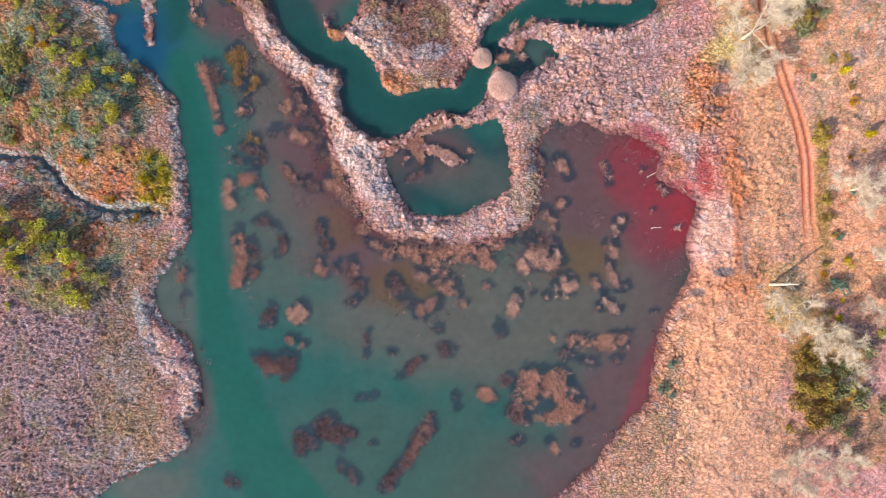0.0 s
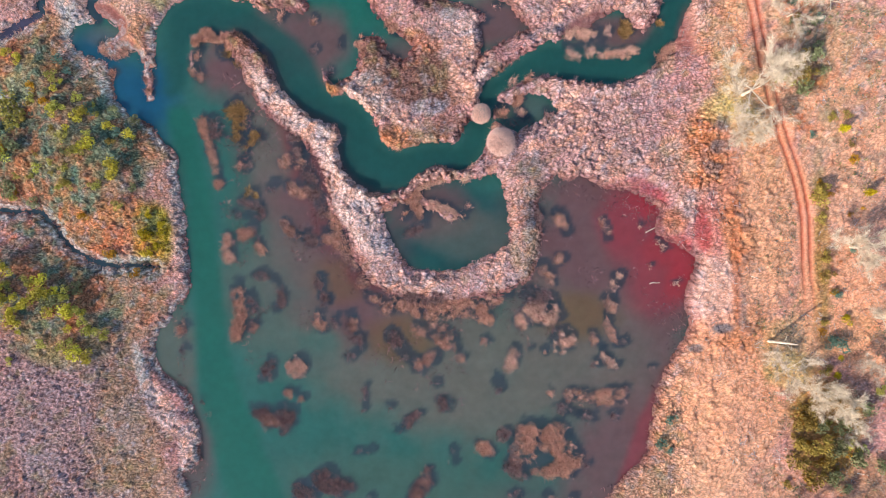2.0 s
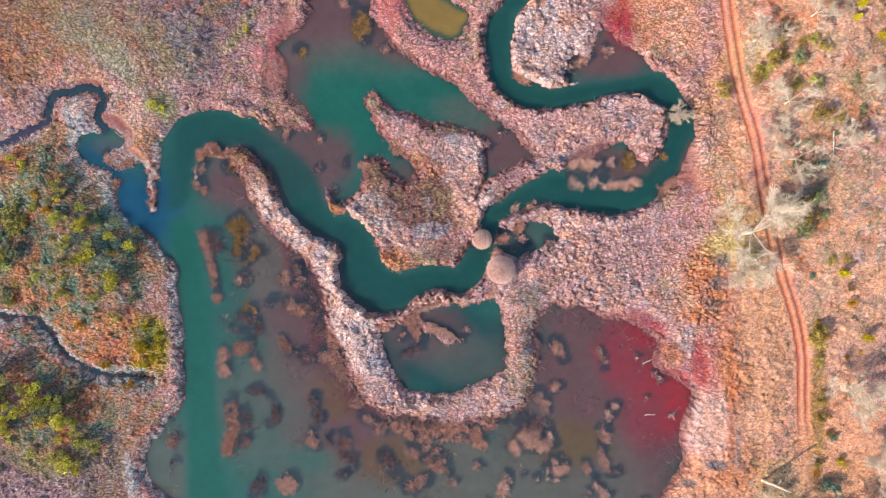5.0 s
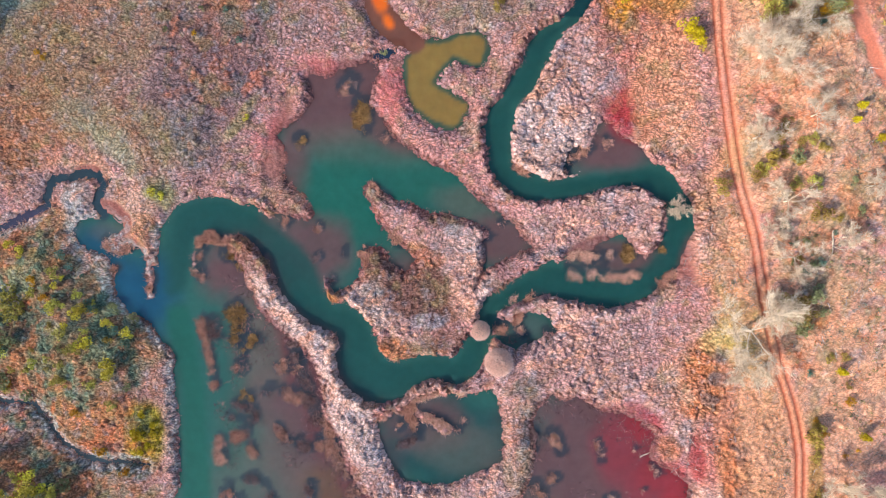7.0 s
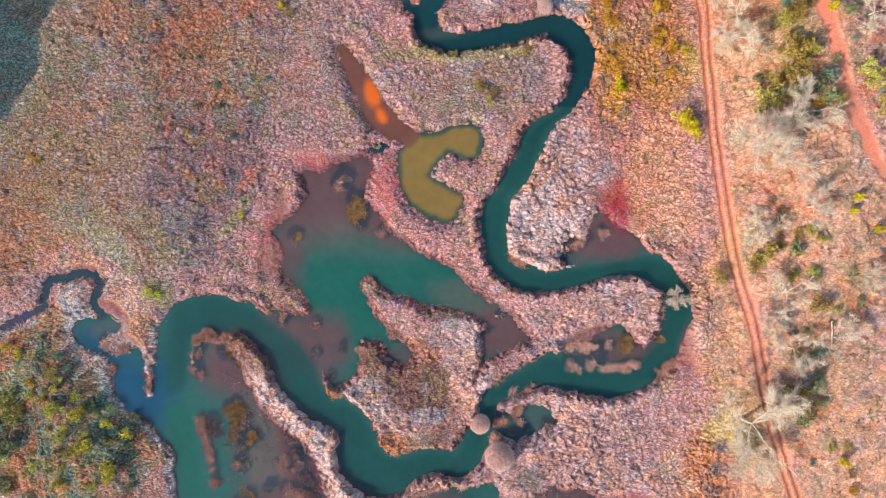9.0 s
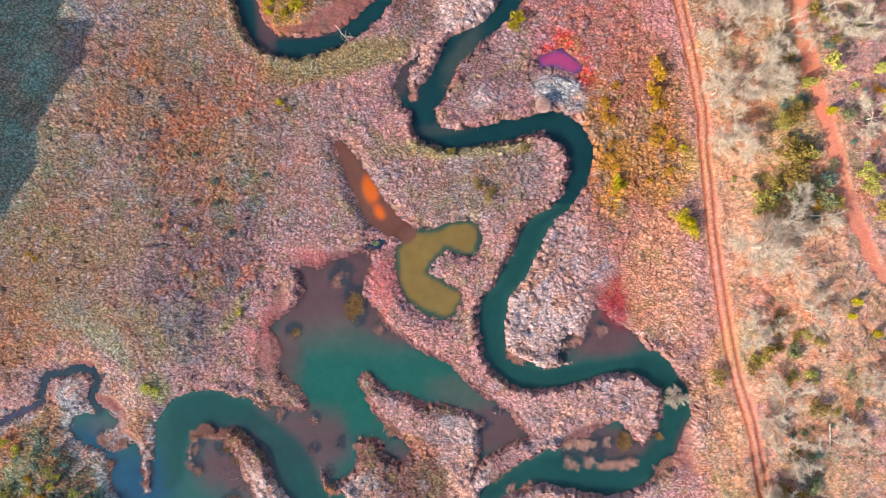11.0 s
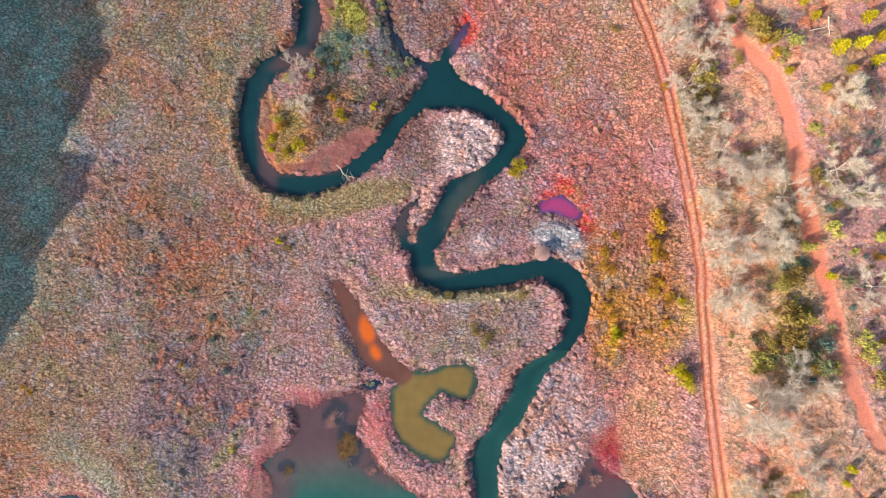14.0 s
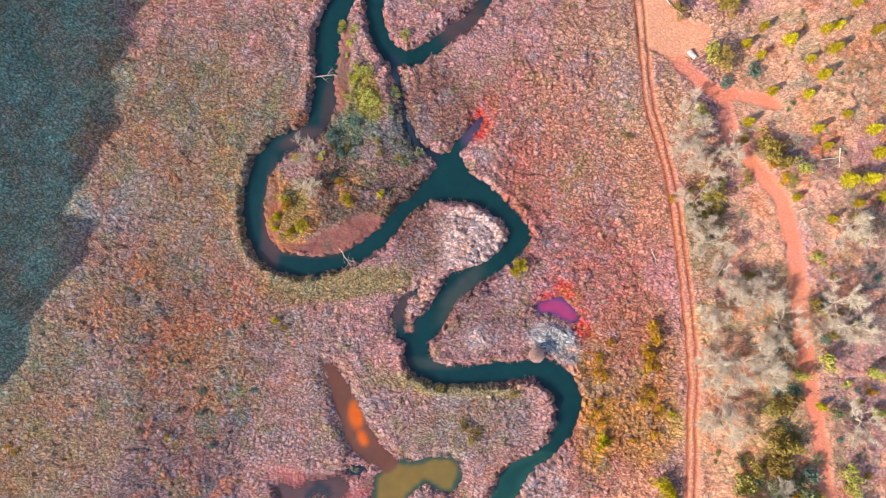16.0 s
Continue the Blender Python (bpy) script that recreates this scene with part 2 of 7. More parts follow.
OXBOW = [(-14.3, 19.1), (-12.3, 19.9), (-10.6, 20), (-9.1, 21.1), (-7.7, 22.8), (-5.6, 24.5), (-3.3, 25.7), (-1.1, 26.6), (0.7, 26), (2.7, 24.2), (5.1, 24.6), (7.8, 25.5), (9.8, 26.9), (11.3, 26.4), (12.3, 22.2), (13.2, 19.5), (13.5, 15.8), (13.7, 12.2), (13.1, 9.8), (10.6, 8.2), (7.2, 6.9), (2.6, 5.1), (-2.3, 4.4), (-6.8, 5.3), (-9.9, 7.5), (-11.6, 10.4), (-12.7, 13.5), (-13.7, 16.6)]
LAKE = [(-46, 32), (-48, 0), (-48, -88), (-3.1, -90.1), (10.2, -65.5), (17.8, -59.5), (20.9, -56.9), (25.6, -53), (29.9, -49.4), (31.9, -46.4), (34.4, -44), (36.4, -41.6), (38.2, -39.9), (40.1, -38.1), (41.4, -35.7), (42.1, -33.2), (42.8, -29.6), (43.5, -26.6), (44.2, -23.5), (44.9, -21.1), (46, -18.1), (48.5, -14.5), (51.4, -9.4), (50.8, -4.6), (51.6, -0.5), (53, 3.4), (53.2, 6), (49.3, 8.4), (45.6, 10.6), (44.8, 13.2), (45.8, 15.6), (44.2, 17.8), (39, 20.6), (35.4, 20.8), (33.1, 22), (31.2, 23.1), (28.3, 23.7), (26.2, 22.8), (23.9, 24.3), (21.8, 22.4), (20.5, 19.7), (19.4, 16.8), (20.2, 14.6), (20.1, 10.3), (16.5, 1.4), (0.6, -1.7), (-16.2, 6.3), (-27.5, 29.9), (-41.3, 48.6)]
LAKE_TOP = [(-37, 36.3), (-41.3, 48.6), (-42.8, 54.1), (-45.8, 56.6), (-51.8, 57.7), (-53.8, 54.6), (-53.6, 46.7), (-55.3, 37.1), (-56, 24.9), (-45.1, 20.8)]
LAGOON = [(-33.9, 69.8), (-33.6, 74), (-34.2, 76.7), (-35.3, 78.7), (-34.1, 80.7), (-32.2, 82.1), (-30.4, 83.2), (-29.1, 85), (-28, 87.7), (-28.6, 89.8), (-29.2, 91.7), (-28.5, 92.9), (-26.7, 92.3), (-24.4, 91.7), (-22, 93.8), (-19.2, 94.3), (-17.1, 95.2), (-15, 95.2), (-14.1, 93.5), (-14.7, 90.5), (-15.5, 87.4), (-14.9, 85), (-13, 82.5), (-11.2, 80.1), (-8.8, 77.5), (-5.1, 75), (-1.5, 73.2), (2.2, 71.4), (4.6, 68.8), (7, 66.8), (9.1, 64.9), (12.1, 62.6), (15.5, 60.4), (17, 58), (19.4, 55.8), (16.4, 54.5), (13.8, 53), (11.4, 51.6), (8.8, 49.7), (-2.5, 38.9), (-10.9, 43.8), (-17, 36.6), (-23, 45.1), (-26.6, 51.2), (-31.4, 54.9), (-37.5, 61), (-33.8, 62.4), (-28.3, 61.2), (-29.1, 65.8)]
RIDGE = [(-44.1, 55.7, 1.8), (-41.6, 52.6, 2.5), (-39.6, 49.2, 3), (-38, 45.5, 2.9), (-35.9, 42.1, 2.8), (-32.9, 39.6, 2.5), (-29.8, 37, 2.7), (-26.7, 34.6, 2.9), (-24.8, 31.1, 2.5), (-23.8, 27.2, 2.1), (-22.7, 23.4, 2.7), (-21.1, 19.9, 4), (-18.5, 16.9, 4.2), (-17.1, 13.2, 4.3), (-15.9, 9.4, 4.4)]
ISLAND_B = [(-16.8, 67.5), (-15.4, 69.2), (-12.1, 66.8), (-9.3, 65.4), (-5.3, 64.4), (-2.6, 62.7), (1, 62.8), (5.2, 61.5), (8.3, 60.2), (9.8, 58.8), (9, 56.5), (9.3, 53.7), (8.6, 50.4), (8.4, 43.1), (7.9, 41), (8.1, 38.2), (6.6, 36.9), (5.3, 35.7), (4, 33.4), (2.1, 32), (0.2, 32.8), (-1, 34.5), (-4.2, 33.1), (-6.1, 31.9), (-8.6, 30.8), (-11.4, 31.2), (-12.9, 32.9), (-12.9, 35.3), (-14, 37), (-15.3, 39), (-17.9, 41.8), (-20.6, 43.7), (-23.3, 43.4), (-23.2, 45.3), (-20.5, 46.7), (-18.7, 48), (-17.9, 49.9), (-17, 52.3), (-16.2, 54.4), (-15.1, 55.5), (-13.5, 55.5), (-12.2, 54), (-10.8, 51.6), (-9, 50.4), (-7.2, 51.3), (-5.8, 53.2), (-8.2, 55.3), (-10.7, 57.5), (-13.2, 60.7), (-15.4, 64.5)]
SPIT = [(-63, 61.2, 1), (-63.1, 55.1, 1), (-63.4, 50.2, 0.7), (-62.9, 44.8, 0.6)]
BAR_A = [(-14.8, 19, 1), (-12.7, 19.2, 1), (-10.9, 19.2, 0.7)]
BAR_B = [(-8.9, 20.4, 1), (-7.1, 23, 1.1), (-4.3, 24.8, 1.2), (-1.1, 25.6, 1.3), (1, 24.9, 1.1)]
BAR_C = [(3.7, 24.1, 0.8), (6.1, 25.1, 1.2), (8.6, 26.3, 1.7), (10.7, 27.7, 1.9)]
ISLE_OX = [(-5, 19.6, 0.7), (-2.1, 18.5, 1), (0.6, 16.8, 1), (1.9, 15.8, 0.6)]
TONGUE = [(0.5, 141.3, 1.9), (-0.6, 138.8, 1.8), (-1.5, 136.4, 1.9), (-2, 134.8, 1.6)]
OLIVE = [(-6.1, 98.9), (-7, 97.5), (-8.6, 95.3), (-8.7, 91.1), (-8.2, 88.1), (-6.9, 85.5), (-4.4, 83.1), (-1.3, 81.2), (1.5, 80.1), (3.6, 81), (4.6, 83.1), (5.6, 85.1), (5.2, 86.9), (3.4, 88.1), (1.5, 89.2), (-0.4, 89.9), (-1.3, 91.1), (-0.9, 92.4), (0.3, 94), (2, 95.3), (4, 94.7), (6.3, 94), (8.1, 93.8), (9.2, 95), (9.7, 96.8), (10, 98.7), (9.2, 100.6), (7.4, 101.5), (5, 101.7), (2.4, 101.2), (0.8, 100.1), (-1.6, 99.9), (-4, 100.1)]
ORANGE = [(-20.7, 118, 1.2), (-18.6, 115.1, 1.9), (-16.2, 110.4, 2.4), (-13.8, 105.6, 2.9), (-10.2, 101.6, 2.7), (-6.6, 99.4, 2.2)]
MAGENTA = [(23.4, 135.3, 1.2), (26.6, 135.7, 2), (29.8, 133.8, 1.6)]
BLUEPOOL = [(-14.9, 96.2, 0.7), (-13, 96.7, 1.1), (-11.3, 97.4, 0.7)]
CLEARING = [(38.9, 211.1, 3.4), (40.7, 202.8, 3.9), (41.9, 196.2, 4.3), (47.1, 194.6, 4.1), (50.7, 196.1, 1.9)]
SPUR = [(57.6, 183.4, 1.4), (63.1, 182.5, 1.4), (66.1, 181.5, 1)]
RUTS = [(30.1, 221.2), (34.5, 209.5), (37.1, 202.4), (39, 192.9), (41.3, 181.1), (44.5, 172.9), (47.8, 163.6), (50.5, 151.8), (52.7, 141.3), (55.7, 124.4), (56.1, 116.1), (56.8, 108.9), (57.3, 100.6), (58.4, 91.1), (60, 79.2), (61.6, 69.8), (64.3, 60.4), (66.1, 51.1), (67.8, 41.8), (70.2, 32.3), (72.5, 25.2), (74.1, 19.3), (75, 12.3), (75, 3), (75.8, -6.4), (76.4, -18.1), (75.9, -33.3), (76.1, -45.1), (76.3, -59.4), (76.3, -83.3)]
ROAD = [(40.9, 195.9), (47.3, 189.5), (52.2, 185.4), (56.2, 182.4), (57.4, 178.9), (58.8, 174.6), (61.5, 170.9), (64.4, 167.8), (66.9, 164.4), (69, 161), (70.4, 157.3), (71.4, 153.4), (72.4, 148.6), (73.2, 141.9), (74.4, 136.3), (75.7, 129.6), (77.3, 122.9), (79.1, 116.2), (80.8, 108.4), (82.8, 101.8), (85.4, 95.4), (88.2, 89.7), (93.4, 86.2), (103.4, 76.3), (116.8, 64.8)]

# ---- the map: a fine raster over the flown strip ----
STEP = 0.29
X0, X1, Y0, Y1 = -103.04, 101.08, -63.0, 210.0
gx, gy = np.arange(X0, X1, STEP), np.arange(Y0, Y1, STEP)
GX, GY = np.meshgrid(gx, gy)
WX, WY = GX + 0.5 * fbm(GX, GY, 4.0, 13), GY + 0.5 * fbm(GX, GY, 4.0, 14)

bend = 0.5 * fbm(GX, GY, 2.5, 65, 2)
ax, ay = GX * 0.77 + GY * 0.64 + bend, -GX * 0.64 + GY * 0.77 + bend
# crumpled cover: tufts of stems leaning every way, coarse and fine, with narrow gaps between
lx, ly = GX * 0.94 - GY * 0.34, GX * 0.34 + GY * 0.94
lx, ly = lx + bend + 1.2 * fbm(GX, GY, 6.0, 106, 2), ly + bend + 1.2 * fbm(GX, GY, 6.0, 107, 2)
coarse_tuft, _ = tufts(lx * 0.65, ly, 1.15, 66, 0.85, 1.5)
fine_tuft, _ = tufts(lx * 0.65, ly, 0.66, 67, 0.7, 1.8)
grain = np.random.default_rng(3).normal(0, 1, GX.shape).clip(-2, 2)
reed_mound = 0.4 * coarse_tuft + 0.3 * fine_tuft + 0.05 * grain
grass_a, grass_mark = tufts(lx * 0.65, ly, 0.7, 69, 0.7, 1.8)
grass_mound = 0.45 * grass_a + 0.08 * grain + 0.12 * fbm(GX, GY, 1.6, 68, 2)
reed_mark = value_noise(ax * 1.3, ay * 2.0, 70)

shore = np.full(GX.shape, FAR)
for outline in (LAKE, LAKE_WEST, LAKE_TOP, LAGOON):
    shore = np.minimum(shore, area_distance(WX, WY, outline))
flats = shore.copy()
for band in (SPIT, RIDGE, RIDGE_B):
    shore = np.maximum(shore, -chain_distance(WX, WY, band))
shore = np.maximum(shore, -area_distance(WX, WY, ISLAND_B))
channel = np.full(GX.shape, FAR)
for band in (TOP, STREAM_A, STREAM_B, STREAM_C, STREAM_D, STREAM_E, NLOOP):
    channel = np.minimum(channel, chain_distance(WX, WY, band))
lake_run = chain_distance(WX, WY, CHAN)
shore = np.minimum(shore, np.minimum(channel, lake_run))
for band in (CREEK_A, CREEK_B, CREEK_C, CREEK_D, CREEK_E, ALCOVE):
    shore = np.minimum(shore, chain_distance(WX, WY, band))
for outline in (OXBOW, ARM, POOL_NE, REDBAY, EPOND, FORK):
    shore = np.minimum(shore, area_distance(WX, WY, outline))
for band in (BAR_A, BAR_B, BAR_C, ISLE_OX, TONGUE, SPIT):
    shore = np.maximum(shore, -chain_distance(WX, WY, band))
olive_d = area_distance(WX, WY, OLIVE)
orange_d = chain_distance(WX, WY, ORANGE)
magenta_d = chain_distance(WX, WY, MAGENTA)
blue_d = chain_distance(WX, WY, BLUEPOOL)
wet = np.minimum.reduce([shore, olive_d, orange_d, magenta_d, blue_d])
wet = wet + 0.3 * fbm(GX, GY, 1.6, 15, 2) + 0.75 * (0.9 * coarse_tuft - 0.3) * smooth(-1.2, 0.2, wet) * smooth(3, 1, wet)


def hill_rise(x, y):
    """Gentle sides of the valley, and an unseen hill in the west, added to shade the meadow."""
    north = smooth(20, 90, y)
    z = 1.5 * smooth(46, 60, x) + 5.2 * smooth(56, 82, x) * north + 1.5 * smooth(70, 95, x) * (1 - north)
    rough = (6 * fbm(x, y, 30.0, 21) + 9 * fbm(x, y, 9.0, 22)) * smooth(-112, -135, x)
    return z + (56 + rough) * smooth(-99, -146, x) * smooth(21, 91, y - 0.25 * (x + 140)) + 30 * smooth(250, 700, np.abs(x - 100))


def rgb(r, g, b):
    c = np.array([r, g, b]) / 255.0
    return np.where(c > 0.04045, ((c + 0.055) / 1.055) ** 2.4, c / 12.92) * ALBEDO


ALBEDO = 0.80
TONE = {
    'armblue': rgb(18, 80, 110),
    'mauvepink': rgb(182, 142, 136),
    'tealbright': rgb(30, 84, 78),
    'khakigreen': rgb(70, 96, 84),
    'bluerim': rgb(108, 86, 150),
    'sagetan': rgb(166, 158, 134),
    'sand': rgb(246, 178, 138),
    'strata': rgb(196, 198, 192),
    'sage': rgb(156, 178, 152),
    'ember': rgb(208, 118, 76),
    'slate': rgb(104, 108, 112),
    'maroon': rgb(112, 68, 68),
    'teascrub': rgb(96, 120, 100),
    'peach': rgb(232, 172, 144),
    'rustpeach': rgb(236, 166, 128),
    'pink': rgb(206, 148, 140),
    'bleach': rgb(202, 156, 148),
    'white': rgb(230, 194, 182),
    'greywhite': rgb(190, 186, 180),
    'pondrim': rgb(74, 100, 82),
    'tuft': rgb(176, 142, 140),
    'mauve': rgb(170, 138, 128),
    'greymauve': rgb(168, 162, 168),
    'lighttan': rgb(184, 152, 128),
    'tan': rgb(166, 136, 106),
    'rust': rgb(184, 120, 84),
    'plum': rgb(134, 104, 106),
    'straw': rgb(162, 142, 106),
    'green': rgb(150, 156, 70),
    'moss': rgb(148, 140, 80),
    'olive': rgb(150, 140, 70),
    'redbrush': rgb(202, 120, 104),
    'crimson': rgb(166, 50, 60),
    'rutpale': rgb(232, 150, 110),
    'pinkfield': rgb(212, 146, 120),
    'heath': rgb(232, 168, 124),
    'amber': rgb(216, 150, 50),
    'rustmud': rgb(120, 74, 72),
    'rosemud': rgb(156, 98, 88),
    'paleyellow': rgb(224, 198, 112),
    'rustbrush': rgb(214, 138, 94),
    'brownreed': rgb(134, 96, 84),
    'rose': rgb(206, 116, 112),
    'tanpink': rgb(224, 168, 132),
    'rustgreen': rgb(176, 140, 108),
    'shrubland': rgb(142, 144, 102),
    'darkgreen': rgb(110, 130, 106),
    'rustgold': rgb(204, 140, 84),
    'acid': rgb(176, 156, 30),
    'greygreen': rgb(150, 152, 126),
    'scrub': rgb(106, 86, 72),
    'scarlet': rgb(224, 60, 54),
    'darkgold': rgb(156, 122, 54),
    'roadred': rgb(236, 136, 104),
    'rutred': rgb(176, 84, 62),
    'weedshade': rgb(50, 64, 72),
    'mud': rgb(106, 80, 80),
    'khaki': rgb(100, 100, 90),
    'green_w': rgb(48, 100, 90),
    'ochre': rgb(110, 84, 48),
    'creek': rgb(52, 66, 84),
    'run': rgb(30, 102, 86),
    'teal': rgb(22, 67, 70),
    'crimsonwater': rgb(140, 60, 68),
    'crimsonbright': rgb(152, 52, 60),
    'violet': rgb(128, 92, 138),
    'olivewater': rgb(150, 124, 66),
    'brownwater': rgb(132, 88, 72),
    'magenta': rgb(190, 78, 132),
    'bluewater': rgb(50, 72, 100),
    'orangewater': rgb(240, 120, 34),
}

land = np.empty(GX.shape + (3,))
land[:] = TONE["pink"]
edge_noise = 0.38 * fbm(GX, GY, 7.0, 31, 4)
verdant = np.zeros(GX.shape)
bleached = np.zeros(GX.shape)
rough = np.full(GX.shape, 0.5)
bushy = np.full(GX.shape, 0.12)
ROUGH = {"white": 0.75, "bleach": 0.75, "greywhite": 0.75, "pink": 0.6, "rustgold": 1.15, "rustbrush": 1.2, "tuft": 1.1, "crimson": 0.45, "redbrush": 0.65, "heath": 0.55, "tanpink": 0.5, "tan": 0.5, "rustpeach": 0.55, "pinkfield": 0.6,
         "straw": 0.45, "sage": 0.4, "strata": 0.12, "rosemud": 0.3, "rose": 0.35, "moss": 0.45, "mauve": 0.5, "plum": 0.6, "acid": 1.0, "shrubland": 0.8, "darkgreen": 0.8}
BUSHY = {"rust": 0.75, "plum": 0.8, "rustgold": 0.7, "rustbrush": 0.8, "scrub": 0.8, "redbrush": 0.5, "shrubland": 0.6, "amber": 0.7, "moss": 0.4, "heath": 0.12, "tanpink": 0.12, "tan": 0.15, "mauve": 0.2, "rustpeach": 0.1, "pinkfield": 0.15, "lighttan": 0.1, "sage": 0.05, "straw": 0.15}
beach = np.zeros(GX.shape)
water_tone = np.empty(GX.shape + (3,))
water_tone[:] = TONE["green_w"]
water_tone[GY > 105] = TONE["teal"]


def blend(target, cx, cy, rx, ry, turn, tone, strength, soft=0.3):
    """Lays a soft, ragged patch of a colour on a map; returns where and how much."""
    reach = 1.6 * max(rx, ry)
    j0, j1 = np.searchsorted(gx, [cx - reach, cx + reach])
    i0, i1 = np.searchsorted(gy, [cy - reach, cy + reach])
    s = (slice(i0, i1), slice(j0, j1))
    x, y = GX[s] - cx, GY[s] - cy
    c, n = math.cos(radians(turn)), math.sin(radians(turn))
    r = np.hypot((x * c + y * n) / rx, (-x * n + y * c) / ry) + edge_noise[s]
    m = strength * smooth(1 + soft, 1 - soft, r)
    target[s] = target[s] * (1 - m[..., None]) + TONE[tone] * m[..., None]
    return s, m


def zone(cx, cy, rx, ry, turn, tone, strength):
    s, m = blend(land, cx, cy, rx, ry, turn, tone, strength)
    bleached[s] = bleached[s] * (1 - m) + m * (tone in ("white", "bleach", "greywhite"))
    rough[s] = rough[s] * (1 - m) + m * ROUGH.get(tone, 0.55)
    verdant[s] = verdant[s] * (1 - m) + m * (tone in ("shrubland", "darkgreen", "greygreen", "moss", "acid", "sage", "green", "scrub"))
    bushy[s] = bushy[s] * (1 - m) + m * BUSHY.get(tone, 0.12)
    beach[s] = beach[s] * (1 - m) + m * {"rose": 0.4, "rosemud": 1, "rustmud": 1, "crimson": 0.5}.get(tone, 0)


def pool(cx, cy, rx, ry, turn, tone, strength):
    blend(water_tone, cx, cy, rx, ry, turn, tone, strength, 0.45)


# ---- plant cover, patch by patch ----
zone(-64, 105, 31.3, 39.8, -1, 'mauve', 0.9)
zone(-84, 90, 15.7, 24.1, -1, 'tan', 0.9)
zone(-88, 77, 13.3, 7.2, -1, 'rust', 0.5)
zone(-54, 115, 10.8, 20.5, -16, 'rust', 0.7)
zone(-70, 106, 10.8, 14.5, -1, 'tan', 0.55)
zone(-52, 89, 10.8, 20.5, -1, 'plum', 0.75)
zone(-66, 77, 14.5, 7.2, -11, 'straw', 0.7)
zone(-62, 67, 4.8, 3.6, -1, 'green', 0.6)
zone(-69, 117, 8.4, 12.0, -1, 'greymauve', 0.6)
zone(-28, 109, 14.5, 22.9, -1, 'mauvepink', 0.8)
zone(-40, 76, 9.0, 13.3, -21, 'mauvepink', 0.6)
zone(-34, 84, 7.2, 14.5, -21, 'pink', 0.6)
zone(-21, 96, 13.3, 4.2, -1, 'pink', 0.7)
zone(-77, 72, 9.6, 5.4, -1, 'pink', 0.6)
zone(-66, 61, 4.8, 9.6, 9, 'pink', 0.8)
zone(-10, 89, 4.6, 8.4, 9, 'pink', 0.95)
zone(-12, 88, 2.7, 7.0, 7, 'rose', 0.75)
zone(-26, 94, 3.4, 1.4, -1, 'rose', 0.7)
zone(-35, 80, 2.2, 4.6, -1, 'rose', 0.6)
zone(-9, 108, 7.2, 14.5, 34, 'pink', 0.6)
zone(9, 106, 18.1, 8.4, -1, 'mauve', 0.75)
zone(10, 110, 7.2, 4.8, -1, 'olive', 0.4)
zone(8, 116, 15.7, 2.4, -6, 'moss', 0.6)
zone(15, 92, 7.2, 16.9, -26, 'pink', 0.55)
zone(19, 101, 4.8, 6.0, -1, 'rust', 0.4)
zone(25, 83, 9.0, 16.9, -21, 'white', 1)
zone(32, 95, 10.8, 13.3, -31, 'bleach', 0.9)
zone(39, 107, 8.4, 15.7, 9, 'redbrush', 0.8)
zone(44, 97, 7.2, 10.8, 9, 'redbrush', 0.5)
zone(42, 87, 7.2, 6.0, -1, 'redbrush', 0.6)
zone(40, 84, 7.0, 5.8, -1, 'crimson', 0.95)
zone(47, 88, 7.2, 14.5, 9, 'rustpeach', 0.8)
zone(48, 115, 7.2, 9.6, -1, 'amber', 0.7)
zone(38, 114, 3.4, 9.6, -1, 'amber', 0.7)
zone(33, 62, 16.9, 6.6, 7, 'bleach', 0.9)
zone(21, 65, 14.5, 3.0, -6, 'pink', 0.6)
zone(21, 57, 7.2, 4.8, -1, 'bleach', 0.7)
zone(34, 56, 7.2, 2.7, 14, 'rustmud', 0.9)
zone(51.9, 53, 2.7, 6.0, -1, 'rosemud', 0.9)
zone(36, 34, 22.9, 10.8, -1, 'bleach', 0.95)
zone(48, 41, 9.6, 7.2, -1, 'pink', 0.7)
zone(28, 44, 8.4, 3.0, -11, 'bleach', 0.7)
zone(51, 29, 7.2, 7.2, -1, 'rustbrush', 0.9)
zone(-21, 93, 8.4, 2.7, -1, 'rustmud', 0.8)
zone(-35, 77, 2.7, 9.6, -11, 'rosemud', 0.8)
zone(-5, 45, 10.8, 7.2, -1, 'brownreed', 0.9)
zone(6, 50, 4.6, 9.6, 14, 'white', 0.9)
zone(-15, 43, 6.0, 3.0, -36, 'white', 0.8)
zone(-2, 57, 10.8, 3.4, -31, 'bleach', 0.5)
zone(-7, 34, 7.2, 3.0, -1, 'straw', 0.6)
zone(-32, 40, 13.3, 3.1, -44, 'white', 1)
zone(-19, 20, 4.8, 15.7, 26, 'white', 1)
zone(-7, 2, 10.8, 3.6, -14, 'bleach', 1)
zone(11, 5, 7.2, 4.8, 18, 'bleach', 0.8)
zone(18, 13, 4.2, 10.8, -2, 'straw', 0.6)
zone(17, 28, 7.2, 6.0, -2, 'bleach', 0.7)
zone(38, 32, 18.1, 10.8, -2, 'bleach', 0.95)
zone(49, 15, 6.0, 4.8, -2, 'bleach', 0.8)
zone(43.5, 18, 4.6, 3.6, -27, 'crimson', 0.8)
zone(50.5, 5, 5.5, 7.5, -10, 'crimson', 0.8)
zone(53.9, 7, 2.0, 2.9, -2, 'crimson', 0.7)
zone(51.9, 16, 4.2, 7.2, 18, 'bleach', 0.6)
zone(55.9, -0, 4.8, 9.6, -2, 'white', 0.85)
zone(55.9, 11, 3.0, 7.2, 8, 'redbrush', 0.8)
